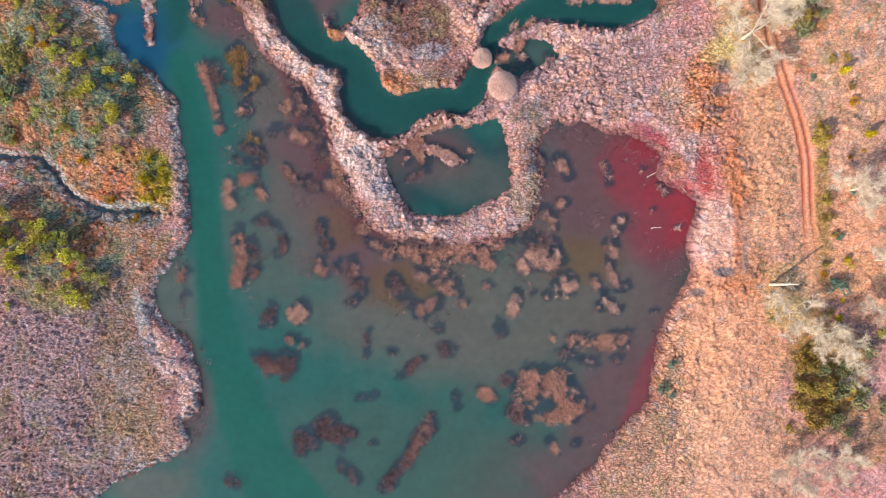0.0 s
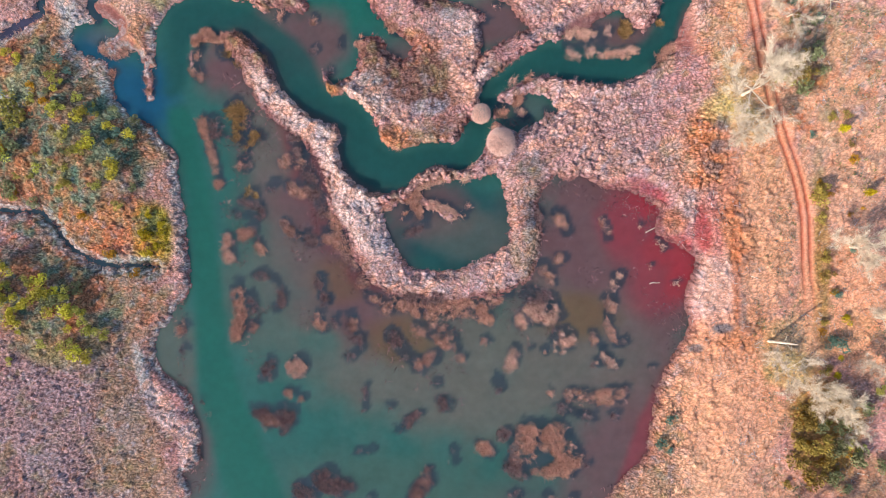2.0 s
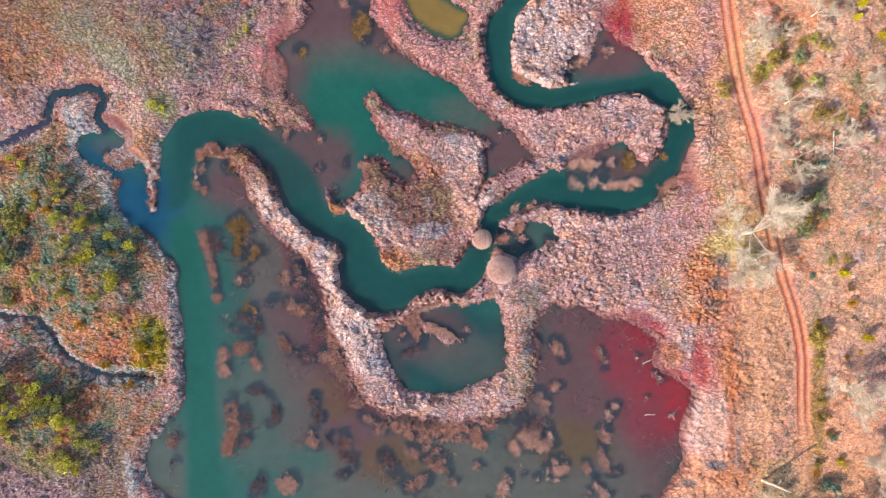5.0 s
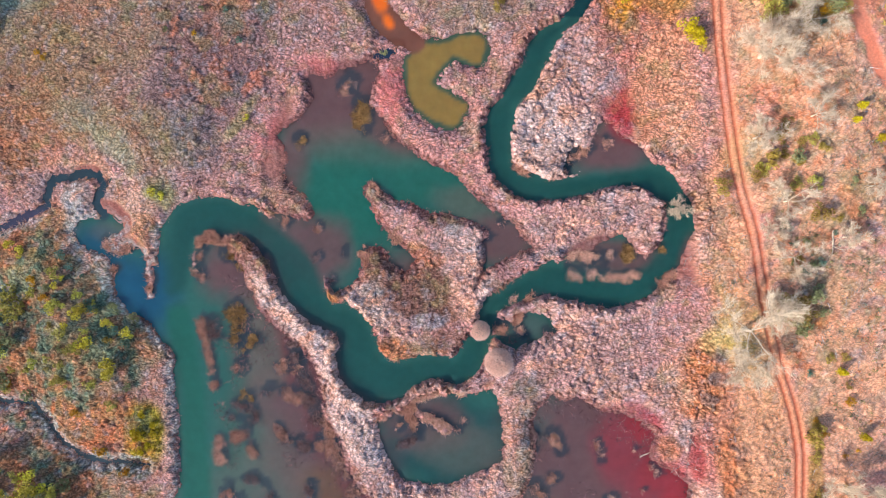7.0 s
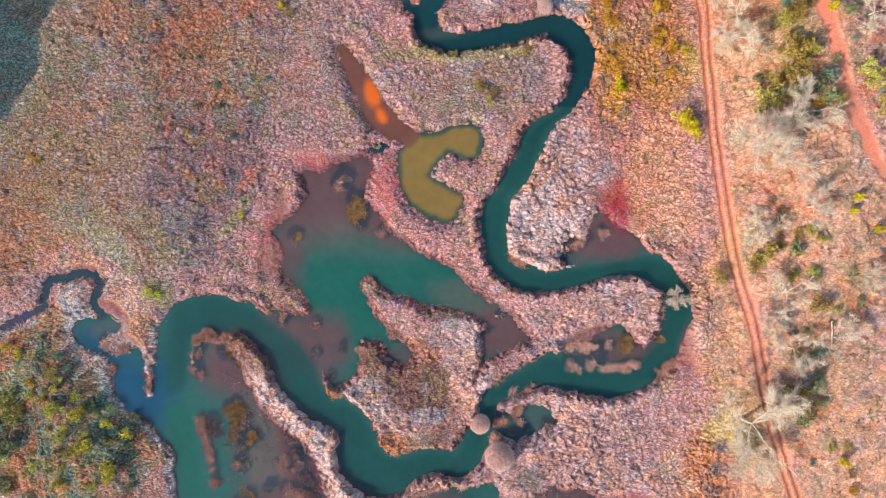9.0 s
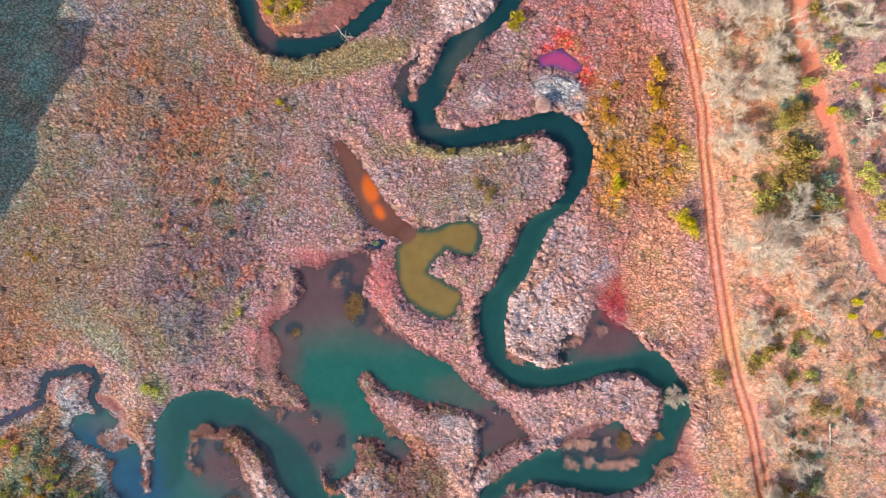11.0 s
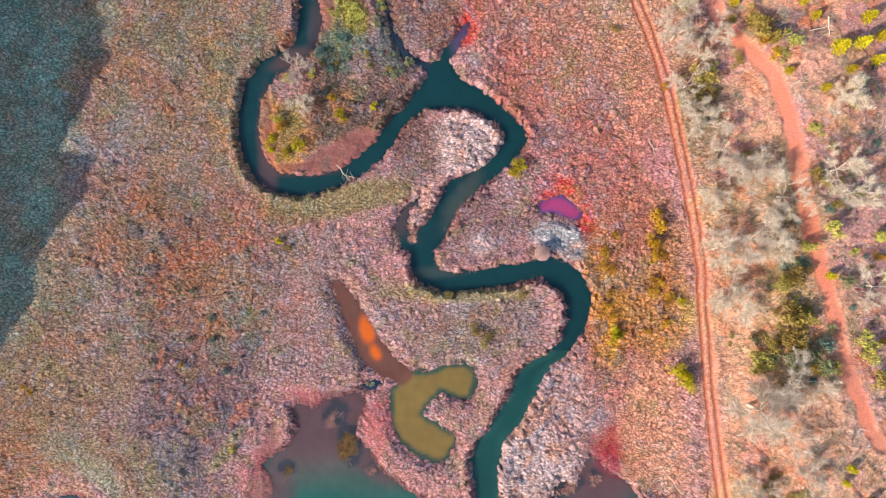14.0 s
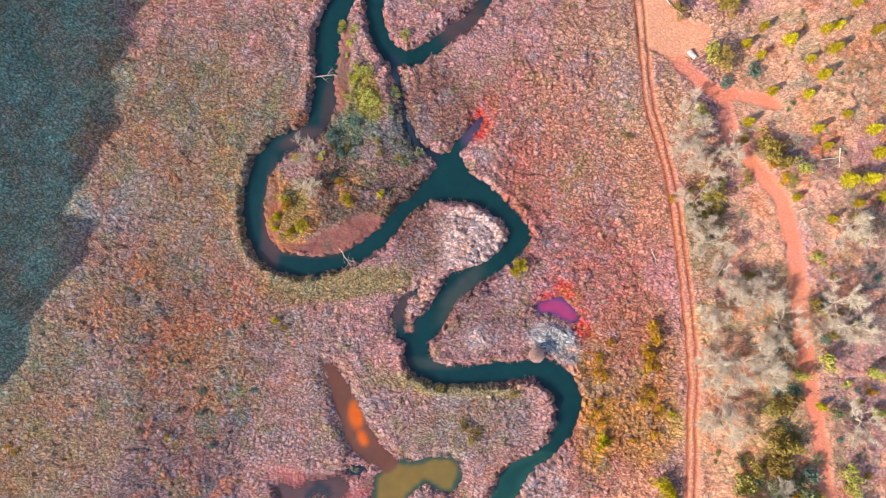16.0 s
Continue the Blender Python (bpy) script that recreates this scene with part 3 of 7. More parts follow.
zone(53.9, 28, 7.2, 7.2, -2, 'rustbrush', 0.8)
zone(43, -30, 1.7, 20.5, -14, 'rose', 0.9)
zone(51.9, -14, 6.0, 4.8, -2, 'pink', 0.6)
zone(34, -47, 4.8, 3.6, 38, 'rose', 0.9)
zone(54.9, -28, 14.5, 19.3, -2, 'heath', 0.9)
zone(52.9, -48, 24.1, 14.5, -2, 'tanpink', 0.8)
zone(65.7, 14, 7.2, 30.1, -2, 'heath', 0.8)
zone(60.1, -11, 9.6, 6.0, -2, 'rustbrush', 0.55)
zone(-86, -26, 20.5, 24.1, -2, 'tuft', 0.95)
zone(-85, -36, 20.5, 14.5, -2, 'tuft', 0.8)
zone(-70, -31, 7.2, 24.1, -2, 'rustgreen', 0.8)
zone(-65, -12, 4.8, 13.3, 8, 'pink', 0.6)
zone(-67, -15, 1.4, 7.2, 13, 'greywhite', 0.9)
zone(-63, -23, 2.2, 6.6, 33, 'white', 0.9)
zone(-58, -33, 2.2, 6.0, -2, 'white', 0.9)
zone(-63, -42, 1.9, 4.8, 8, 'bleach', 0.8)
zone(-58, 15, 1.7, 14.5, -2, 'white', 0.8)
zone(-61, 4, 4.8, 6.0, -2, 'pink', 0.8)
zone(-64, 41, 8.4, 2.4, -44, 'greywhite', 0.9)
zone(-78, 36, 18.1, 14.5, -2, 'shrubland', 0.95)
zone(-92, 39, 7.2, 14.5, -2, 'darkgreen', 0.9)
zone(-84, 38, 4.8, 10.8, -17, 'tan', 0.7)
zone(-74, 17, 14.5, 7.2, -2, 'rustgold', 0.8)
zone(-63, 15, 3.9, 7.2, -2, 'acid', 0.9)
zone(-87, 4, 14.5, 8.4, -2, 'darkgreen', 0.9)
zone(-83, -7, 9.6, 6.0, -2, 'moss', 0.7)
zone(-70, 1, 6.0, 8.4, -2, 'rustgreen', 0.7)
zone(-82, 44, 4.8, 12.0, 14, 'rustgold', 0.5)
zone(-71, 42, 9.6, 7.2, -41, 'greygreen', 0.8)
zone(-79, 63, 3.6, 6.0, -1, 'greywhite', 0.9)
zone(-88, 54, 8.4, 4.8, -1, 'rustgold', 0.6)
zone(-81, 42, 14.5, 10.8, -1, 'shrubland', 0.6)
zone(-73, 44, 7.2, 10.8, -36, 'greygreen', 0.7)
zone(-93, 32, 7.2, 10.8, -1, 'darkgreen', 0.7)
zone(-80, 28, 13.3, 6.0, -1, 'shrubland', 0.5)
zone(-66, 61, 3.1, 8.4, 9, 'tanpink', 0.8)
zone(-80, 71, 8.4, 2.2, -1, 'tanpink', 0.7)
zone(-42, 54, 7.2, 3.0, -26, 'brownreed', 0.8)
zone(-88, -47, 24.1, 9.6, -2, 'tuft', 0.9)
zone(-68, -42, 8.4, 8.4, -2, 'rustgreen', 0.6)
zone(-72, 134, 15.7, 31.3, 3, 'mauve', 0.85)
zone(-55, 156, 13.3, 31.3, 3, 'tan', 0.8)
zone(-62, 131, 12.0, 14.5, 3, 'rust', 0.45)
zone(-46, 119, 15.7, 18.1, 3, 'plum', 0.7)
zone(-35, 175, 9.6, 14.5, 3, 'mauve', 0.7)
zone(-84, 145, 9.6, 36.1, 3, 'straw', 0.8)
zone(-37, 147, 6.0, 13.3, 3, 'moss', 0.6)
zone(-21, 136, 20.5, 3.6, 11, 'moss', 0.75)
zone(-42, 132, 7.2, 7.2, 3, 'rust', 0.4)
zone(-24, 110, 13.3, 13.3, 3, 'mauvepink', 0.7)
zone(-7, 111, 7.2, 7.2, 3, 'mauvepink', 0.6)
zone(11, 111, 14.5, 6.0, 3, 'mauve', 0.8)
zone(5, 117, 16.9, 2.4, 3, 'moss', 0.6)
zone(-17, 157, 14.5, 10.8, 3, 'scrub', 0.95)
zone(-10, 164, 4.8, 9.6, -17, 'scrub', 0.8)
zone(-20, 172, 4.8, 12.0, 13, 'moss', 0.9)
zone(-32, 149, 6.0, 8.4, 3, 'amber', 0.75)
zone(-19, 146, 10.8, 3.4, 25, 'rosemud', 0.95)
zone(-36, 151, 1.4, 10.8, 3, 'rosemud', 0.9)
zone(-28, 143, 7.2, 1.2, 3, 'rosemud', 0.8)
zone(-24, 181, 1.9, 10.8, -1, 'rosemud', 0.9)
zone(-3, 176, 9.6, 9.6, 3, 'brownreed', 0.85)
zone(7, 175, 2.9, 6.0, -12, 'scarlet', 0.9)
zone(14, 175, 6.0, 14.5, 3, 'redbrush', 0.65)
zone(7, 148, 9.0, 6.6, 3, 'white', 1)
zone(-4, 147, 5.4, 7.2, 3, 'brownreed', 0.8)
zone(-2, 137, 2.9, 4.2, 3, 'bleach', 0.9)
zone(11, 132, 9.6, 8.4, 23, 'plum', 0.6)
zone(9, 127, 7.2, 3.6, 3, 'mauvepink', 0.8)
zone(10, 127, 2.7, 2.4, 3, 'white', 0.7)
zone(19, 138, 4.8, 4.8, -27, 'mauvepink', 0.7)
zone(28, 128, 6.0, 3.1, -27, 'greywhite', 0.9)
zone(27, 139, 5.4, 3.0, -22, 'scarlet', 1)
zone(34, 128, 1.7, 6.0, 13, 'scarlet', 0.9)
zone(36, 119, 4.8, 15.7, 3, 'amber', 0.7)
zone(27, 160, 18.1, 20.5, 3, 'redbrush', 0.85)
zone(29, 172, 15.7, 15.7, 3, 'pinkfield', 0.8)
zone(19, 166, 6.0, 10.8, 3, 'redbrush', 0.6)
zone(36, 149, 7.2, 14.5, 3, 'redbrush', 0.7)
zone(45, 125, 7.2, 16.9, 3, 'rustgold', 0.75)
zone(40, 133, 7.2, 9.6, 3, 'redbrush', 0.6)
zone(30, 184, 12.0, 20.5, 6, 'pinkfield', 0.7)
zone(36, 188, 6.0, 16.9, 6, 'tanpink', 0.8)
# tan and pale green tint of the hill's shade, put into the ground colour
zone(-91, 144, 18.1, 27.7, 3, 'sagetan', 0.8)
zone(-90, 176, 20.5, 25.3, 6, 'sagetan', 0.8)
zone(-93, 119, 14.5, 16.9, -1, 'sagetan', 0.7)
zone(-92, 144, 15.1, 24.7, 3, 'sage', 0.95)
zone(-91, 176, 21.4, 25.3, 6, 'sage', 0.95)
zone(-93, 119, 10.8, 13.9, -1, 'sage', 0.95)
zone(-71, 167, 7.2, 18.1, 2, 'straw', 0.6)
zone(-58, 153, 7.2, 14.5, 2, 'lighttan', 0.5)
zone(-70, 141, 8.4, 9.6, 2, 'greymauve', 0.5)
zone(-53, 169, 7.2, 14.5, 2, 'straw', 0.55)
zone(-59, 158, 3.6, 7.2, 2, 'rust', 0.35)
zone(-73, 160, 3.6, 8.4, 12, 'rust', 0.4)
zone(-46, 155, 2.7, 14.5, 2, 'moss', 0.4)
zone(-70, 66, 2.2, 9.0, 29, 'tanpink', 0.8)
zone(-64, 55, 2.4, 6.6, 4, 'tanpink', 0.7)
zone(-71, 63, 4.1, 1.3, -31, 'rosemud', 0.95)
zone(-68, 59, 1.1, 2.9, -1, 'rosemud', 0.9)
zone(-81, 58, 1.0, 3.6, -1, 'strata', 0.95)
zone(-77, 52, 1.0, 5.1, 49, 'strata', 0.95)
zone(-72.6, 47, 1.0, 5.1, 24, 'strata', 0.9)
zone(-85, 69, 4.8, 3.0, -1, 'pink', 0.6)
zone(59, 56, 5.4, 16.9, 7, 'rustpeach', 0.85)
zone(60.1, 51, 3.0, 6.6, -1, 'paleyellow', 0.35)
zone(62.3, 37, 6.0, 7.2, -1, 'paleyellow', 0.35)
zone(-72, 113, 10.8, 13.3, -1, 'lighttan', 0.6)
zone(-43, 115, 7.2, 12.0, -16, 'rust', 0.4)
zone(58, 36, 3.4, 3.1, -2, 'paleyellow', 0.6)
zone(63.4, 39, 5.4, 7.2, -1, 'paleyellow', 0.6)
zone(63, 76, 4.2, 6.0, -1, 'paleyellow', 0.5)
zone(62, 85, 3.0, 7.2, -1, 'heath', 0.6)
zone(56.9, 114, 4.8, 4.8, 0, 'paleyellow', 0.4)
zone(58, 137, 4.8, 4.8, 6, 'paleyellow', 0.5)
zone(71.2, -14, 7.2, 6.0, -2, 'paleyellow', 0.4)
zone(66.8, 108, 4.8, 7.2, -1, 'paleyellow', 0.4)
zone(69.5, 108, 13.3, 22.9, -1, 'heath', 0.7)
zone(79.9, 75, 14.5, 24.1, -1, 'tanpink', 0.8)
zone(77.8, 46, 14.5, 14.5, -1, 'heath', 0.7)
zone(86, 38, 9.6, 10.8, -1, 'tanpink', 0.8)
zone(71.3, 111, 6.0, 13.3, -1, 'moss', 0.6)
zone(83.5, 25, 9.6, 18.1, -2, 'tanpink', 0.8)
zone(81.7, -2, 9.6, 12.0, -2, 'heath', 0.8)
zone(78.7, -30, 8.4, 10.8, -2, 'darkgold', 0.9)
zone(86.5, -43, 8.4, 7.2, -2, 'darkgold', 0.5)
zone(73.1, 189, 16.9, 15.7, 6, 'tanpink', 0.85)
zone(83.4, 149, 8.4, 14.5, 6, 'mauve', 0.7)
zone(73.1, 171, 7.2, 3.6, -19, 'plum', 0.8)
zone(81.5, 147, 4.8, 7.2, 0, 'plum', 0.7)
zone(86.4, 118, 4.8, 7.2, 0, 'plum', 0.5)
zone(66.8, 126, 12.0, 21.7, 6, 'heath', 0.6)
zone(71.3, 132, 6.0, 19.3, 6, 'moss', 0.5)
zone(54.9, 156, 4.8, 14.5, 6, 'moss', 0.5)
zone(66.8, 140, 7.2, 3.6, 6, 'straw', 0.6)
zone(47, 180, 4.8, 9.6, 21, 'tanpink', 0.8)
zone(48, 195, 9.0, 5.4, 6, 'tanpink', 0.9)
zone(76.7, 187, 10.8, 13.3, 6, 'tanpink', 0.5)
zone(54.9, -21, 13.3, 18.1, -2, 'rustpeach', 0.5)
zone(27, 137, 5.1, 2.4, 0, 'scarlet', 0.9)
zone(32, 133, 1.7, 5.1, 0, 'scarlet', 0.85)
zone(26, 129, 5.4, 2.7, 0, 'greywhite', 0.8)
zone(27, 139, 3.6, 1.9, -22, 'scarlet', 0.6)
zone(9, 148, 6.6, 5.8, 3, 'white', 0.9)

zone(-5, 44.6, 9.1, 5.5, -10, 'brownreed', 0.9)
zone(-16, 43.2, 9.1, 2.2, -38, 'white', 0.9)
zone(-14.6, 46.2, 2.7, 1.9, 0, 'greywhite', 0.8)
zone(-8.3, 38.7, 4.8, 2.2, -45, 'bleach', 0.9)
zone(-23.2, 44.8, 1.7, 1.5, 0, 'rustgold', 0.9)
zone(-10.3, 33.4, 3.6, 2.7, 0, 'rustbrush', 0.8)
zone(1.9, 35.3, 3.6, 2.7, 0, 'brownreed', 0.8)
zone(-3.4, 39.5, 3.9, 1.7, 0, 'greymauve', 0.7)
zone(4.7, 45.3, 2.7, 6.1, 10, 'bleach', 0.8)
zone(7.1, 54.3, 2.2, 5.5, 10, 'white', 0.9)
zone(-5.6, 61.5, 7.3, 1.5, -52, 'pink', 0.9)
zone(-14.2, 66.9, 3.0, 1.7, -30, 'straw', 0.8)
zone(-0.2, 60.9, 4.2, 1.7, -10, 'brownreed', 0.8)
zone(2.2, 59.1, 2.4, 1.5, 0, 'greywhite', 0.6)
zone(-5, 54.2, 5.5, 2.4, -10, 'rustbrush', 0.6)
zone(-13.5, 51.7, 2.7, 3.6, 20, 'brownreed', 0.9)
zone(16.3, 16, 1.9, 6.7, 0, 'pink', 0.7)
# blue-grey of the shaded clumps, put into the ground colour
zone(18.5, 26.1, 3.4, 2.7, 0, 'slate', 0.7)
zone(18.1, 15.9, 1.2, 3.6, 0, 'slate', 0.6)
zone(17.4, 11.7, 1.7, 1.7, 0, 'straw', 0.7)
zone(41.7, 35.4, 9.7, 6.1, 0, 'pink', 0.7)
zone(33.2, 32.1, 9.7, 7.3, 0, 'bleach', 0.7)
zone(48.1, 28.5, 3.0, 2.7, -50, 'tanpink', 0.9)
zone(54.5, 27.6, 4.2, 6.7, 0, 'rustbrush', 0.9)
zone(51.6, 24.8, 1.7, 1.2, -45, 'tanpink', 0.8)
zone(41.9, 23.4, 3.0, 1.2, -20, 'rose', 0.6)
zone(61.7, 10.5, 3.0, 7.3, 10, 'rustbrush', 0.8)
zone(54.1, 10.8, 1.7, 4.8, 5, 'crimson', 0.7)
zone(47, 13.5, 4.2, 3.0, 20, 'bleach', 0.7)
zone(58.4, 33.4, 1.7, 1.7, 0, 'slate', 0.8)
zone(57.6, 28.7, 2.2, 1.7, 0, 'slate', 0.8)

zone(-65.1, 59.8, 2.7, 7.3, -12, 'tanpink', 0.85)
zone(-63.3, 52.5, 1.1, 5.5, 0, 'rose', 0.5)
zone(-70.5, 63.1, 2.7, 1.7, -30, 'rosemud', 0.95)
zone(-68, 60.2, 1.2, 2.7, 0, 'rosemud', 0.95)
zone(-66.1, 55.5, 2.4, 1.2, -35, 'rosemud', 0.9)
zone(-76.3, 71.3, 2.9, 1.2, 0, 'rosemud', 0.9)
zone(-79.1, 64.5, 1.6, 3.9, 0, 'greywhite', 0.6)
zone(-80.6, 57.9, 0.7, 3.6, -20, 'strata', 0.9)
zone(-75.3, 51.6, 1.0, 4.8, -42, 'strata', 0.9)
zone(-84.2, 61, 3.6, 4.2, 0, 'rustgold', 0.7)
zone(-87.7, 66.6, 4.2, 3.6, 0, 'mauvepink', 0.7)
zone(78.2, 8.6, 1.5, 15.8, 2, 'darkgold', 0.65)
zone(40.3, 20.1, 6.1, 2.9, -15, 'crimson', 0.6)
zone(46.3, 13.3, 5.1, 3.4, -40, 'crimson', 0.6)
zone(49.5, 3.4, 3.6, 5.5, -10, 'crimson', 0.75)
zone(45, 16.9, 4.8, 1.2, -30, 'bleach', 0.5)
zone(60.1, 16.4, 3.2, 13.3, 5, 'rustbrush', 0.6)
zone(56.3, -2.5, 3.2, 8.5, 0, 'peach', 0.8)
zone(68.7, 13.7, 6.7, 13.3, 0, 'heath', 0.5)
zone(-14.5, 162, 7.0, 8.0, 0, 'plum', 0.65)
zone(-20, 167.5, 6.0, 5.0, 0, 'teascrub', 0.8)
zone(-10.3, 169, 2.6, 7.0, 15, 'teascrub', 0.6)
zone(-17.8, 176.5, 2.6, 5.0, 15, 'acid', 0.6)
zone(-20.0, 156.5, 2.2, 3.6, 0, 'rustgold', 0.7)
zone(-31.0, 153.5, 2.4, 4.5, 0, 'moss', 0.7)
zone(-32.5, 170, 2.0, 2.4, 0, 'rustbrush', 0.8)
zone(-43, 166, 9.0, 14.0, 0, 'straw', 0.55)
zone(-16.3, 164.5, 2.0, 2.6, 0, 'mauvepink', 0.7)
zone(-43, 114, 6.5, 10.0, -20, 'rustgreen', 0.7)
zone(-40, 108, 5.0, 6.0, 0, 'plum', 0.55)
zone(-49, 122, 5.0, 6.0, 0, 'ember', 0.4)
zone(-76, 98, 14.0, 12.0, 0, 'rustgreen', 0.5)
zone(48.5, 13.5, 2.4, 2.6, 0, 'rustbrush', 0.6)
zone(73.8, 174.6, 5.0, 3.0, -15, 'plum', 0.6)
zone(64.5, 171, 2.0, 5.0, -50, 'darkgold', 0.7)
zone(66, 158, 6.0, 10.0, 0, 'rustpeach', 0.6)
zone(52.5, 170, 4.0, 8.0, 0, 'tanpink', 0.7)
zone(80, 160, 7.0, 10.0, 0, 'heath', 0.5)
zone(-49.5, 112, 5.0, 12.0, 22, 'ember', 0.65)
zone(-51.5, 108, 2.4, 7.0, 22, 'slate', 0.55)
zone(-58, 124, 8.0, 14.0, 10, 'rust', 0.55)
zone(-70, 132, 9.0, 12.0, 0, 'rust', 0.45)
zone(-43.0, 95, 5.0, 11.0, 22, 'plum', 0.8)
zone(-45.5, 104, 3.0, 4.0, 0, 'teascrub', 0.6)
zone(-38.5, 108, 2.6, 5.0, 10, 'teascrub', 0.55)
zone(42, 160, 6.0, 12.0, 10, 'rustpeach', 0.55)
zone(46, 143, 4.0, 10.0, 8, 'rose', 0.35)
# dark belt: scrub together with its shade, both as ground colour
zone(76.8, 49, 3.0, 8.0, 0, 'teascrub', 0.7)
zone(75.5, 42, 4.0, 3.0, 0, 'darkgold', 0.6)
zone(83, 66, 4.0, 8.0, 0, 'moss', 0.4)
# again the clumps' blue-grey shade as ground colour
zone(18.0, 17.0, 1.6, 5.0, 0, 'slate', 0.6)
zone(-62.5, 14.5, 2.6, 5.0, -15, 'acid', 0.7)
zone(-86, 2, 9.0, 7.0, 0, 'teascrub', 0.6)
# more pale green in the ground colour, tinting the hill's shade
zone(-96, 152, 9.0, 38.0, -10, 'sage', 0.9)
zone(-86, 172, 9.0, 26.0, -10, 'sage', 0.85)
zone(-5.5, 46.5, 6.5, 3.6, 0, 'brownreed', 0.8)
zone(-13.5, 50.0, 3.0, 4.0, 0, 'brownreed', 0.7)
zone(60.8, -11.6, 4.8, 2.6, 10, 'rustbrush', 0.7)
zone(52.1, -13.6, 1.6, 1.0, 0, 'slate', 0.8)
zone(57.3, -9.4, 2.6, 1.1, 0, 'slate', 0.8)
zone(61.5, -6.0, 0.9, 4.0, 0, 'slate', 0.5)
zone(60.3, 1.5, 1.0, 9.0, 0, 'ember', 0.6)
zone(77.8, 0.0, 1.6, 12.0, 0, 'darkgold', 0.6)
zone(83.8, -4.3, 4.5, 8.0, 0, 'rustpeach', 0.8)
zone(86.5, -15.0, 6.0, 8.0, 0, 'heath', 0.8)
zone(70.5, -18.5, 5.0, 4.0, -20, 'paleyellow', 0.45)
zone(74.7, -28.0, 2.5, 4.0, 0, 'darkgold', 0.7)
zone(86.0, -23.5, 4.0, 2.5, 0, 'slate', 0.6)

zone(-68, 75.1, 7.3, 3.6, -35, 'greygreen', 0.7)
zone(-78.5, 83, 5.5, 3.6, 0, 'greygreen', 0.5)
zone(-61.8, 66.6, 2.2, 1.7, 0, 'green', 0.7)
zone(-63.7, 73.3, 2.4, 6.1, 20, 'rust', 0.5)
zone(-52.7, 78.2, 4.8, 6.1, 0, 'slate', 0.45)
zone(-42.9, 83.1, 1.5, 6.1, -35, 'green', 0.4)
zone(-88.4, 81.8, 7.3, 9.7, 0, 'rust', 0.35)
zone(-10, 90.5, 3.6, 6.1, 8, 'rose', 0.8)
zone(-27.1, 94.1, 4.8, 2.7, -10, 'rose', 0.5)
zone(-38, 78.3, 2.7, 4.8, -15, 'rose', 0.5)

# ---- colours of the water: teal in the channel, brown over the mud flats ----
pool(32, 7, 18.1, 21.7, 18, 'mud', 1)
pool(34, -15, 19.3, 18.1, -2, 'mud', 0.9)
pool(12, -17, 27.7, 16.9, -2, 'khaki', 0.9)
pool(-10, -14, 20.5, 15.7, -2, 'khaki', 0.85)
pool(-23, 9, 13.3, 19.3, 33, 'mud', 1)
pool(-32, 29, 9.6, 15.7, 33, 'mud', 1)
pool(27, -6, 7.2, 4.8, -2, 'ochre', 0.6)
pool(-10, -10, 7.2, 4.8, -2, 'ochre', 0.6)
pool(-24, 4, 6.0, 4.8, -2, 'ochre', 0.5)
pool(-42, 50, 9.6, 8.4, -2, 'mud', 1)
pool(-39, 36, 7.2, 10.8, -2, 'khaki', 0.8)
pool(17, -55, 18.1, 10.8, -2, 'mud', 0.95)
pool(33, -38, 8.4, 14.5, -27, 'mud', 0.9)
pool(-14, -50, 31.3, 16.9, -2, 'khakigreen', 0.8)
pool(-39, 2, 10.8, 15.7, -2, 'khaki', 0.55)
pool(-60, -12, 4.8, 13.3, -2, 'khaki', 0.7)
pool(-58, -34, 5.4, 13.3, -2, 'mud', 0.7)
pool(-67, -52, 9.6, 4.8, -2, 'khaki', 0.8)
pool(39, 81, 6.0, 4.3, -1, 'crimsonwater', 1)
pool(39, 14, 6.0, 6.0, -17, 'crimsonwater', 0.7)
pool(48, -5, 4.8, 5.4, -2, 'mud', 1)
pool(45, 4, 6.6, 9.6, -2, 'crimsonwater', 0.8)
pool(51, 4, 4.0, 6.6, -10, 'crimsonbright', 0.9)
pool(43, 17.5, 3.6, 3.2, -20, 'crimsonbright', 0.95)
pool(40, -36, 2.4, 18.1, -22, 'crimsonwater', 0.6)
pool(-24, 86, 10.8, 9.6, -1, 'mud', 1)
pool(-32, 73, 3.6, 10.8, -1, 'mud', 0.9)
pool(-17, 77, 14.5, 4.8, -1, 'khaki', 0.6)
pool(-19, 66, 13.3, 10.2, -1, 'run', 0.8)
pool(3, 68, 10.8, 4.2, -21, 'run', 0.5)
pool(6, 64, 7.2, 3.6, -21, 'khaki', 0.6)
pool(13, 57, 7.2, 4.8, -1, 'mud', 0.95)
pool(-27, 54, 7.2, 7.2, -41, 'mud', 0.9)
pool(-34, 60, 4.8, 3.6, -1, 'mud', 0.6)
pool(-4, 46, 10.8, 8.4, -1, 'mud', 0.8)
pool(-66, 44, 8.4, 9.0, -41, 'armblue', 0.9)
pool(-73, 54, 6.0, 4.8, -31, 'armblue', 0.8)
pool(-71, 58, 4.8, 2.2, -1, 'khaki', 0.5)
pool(-88, 60, 7.2, 3.6, -1, 'violet', 0.8)
pool(35, 77, 9.6, 4.8, -1, 'mud', 1)
pool(40, 82, 4.6, 3.6, -1, 'crimsonbright', 0.9)
pool(37, 54, 8.4, 3.6, -1, 'mud', 0.9)
pool(52, 53, 1.7, 6.0, -1, 'mud', 0.8)
pool(18, 38, 6.0, 3.6, -1, 'mud', 0.3)
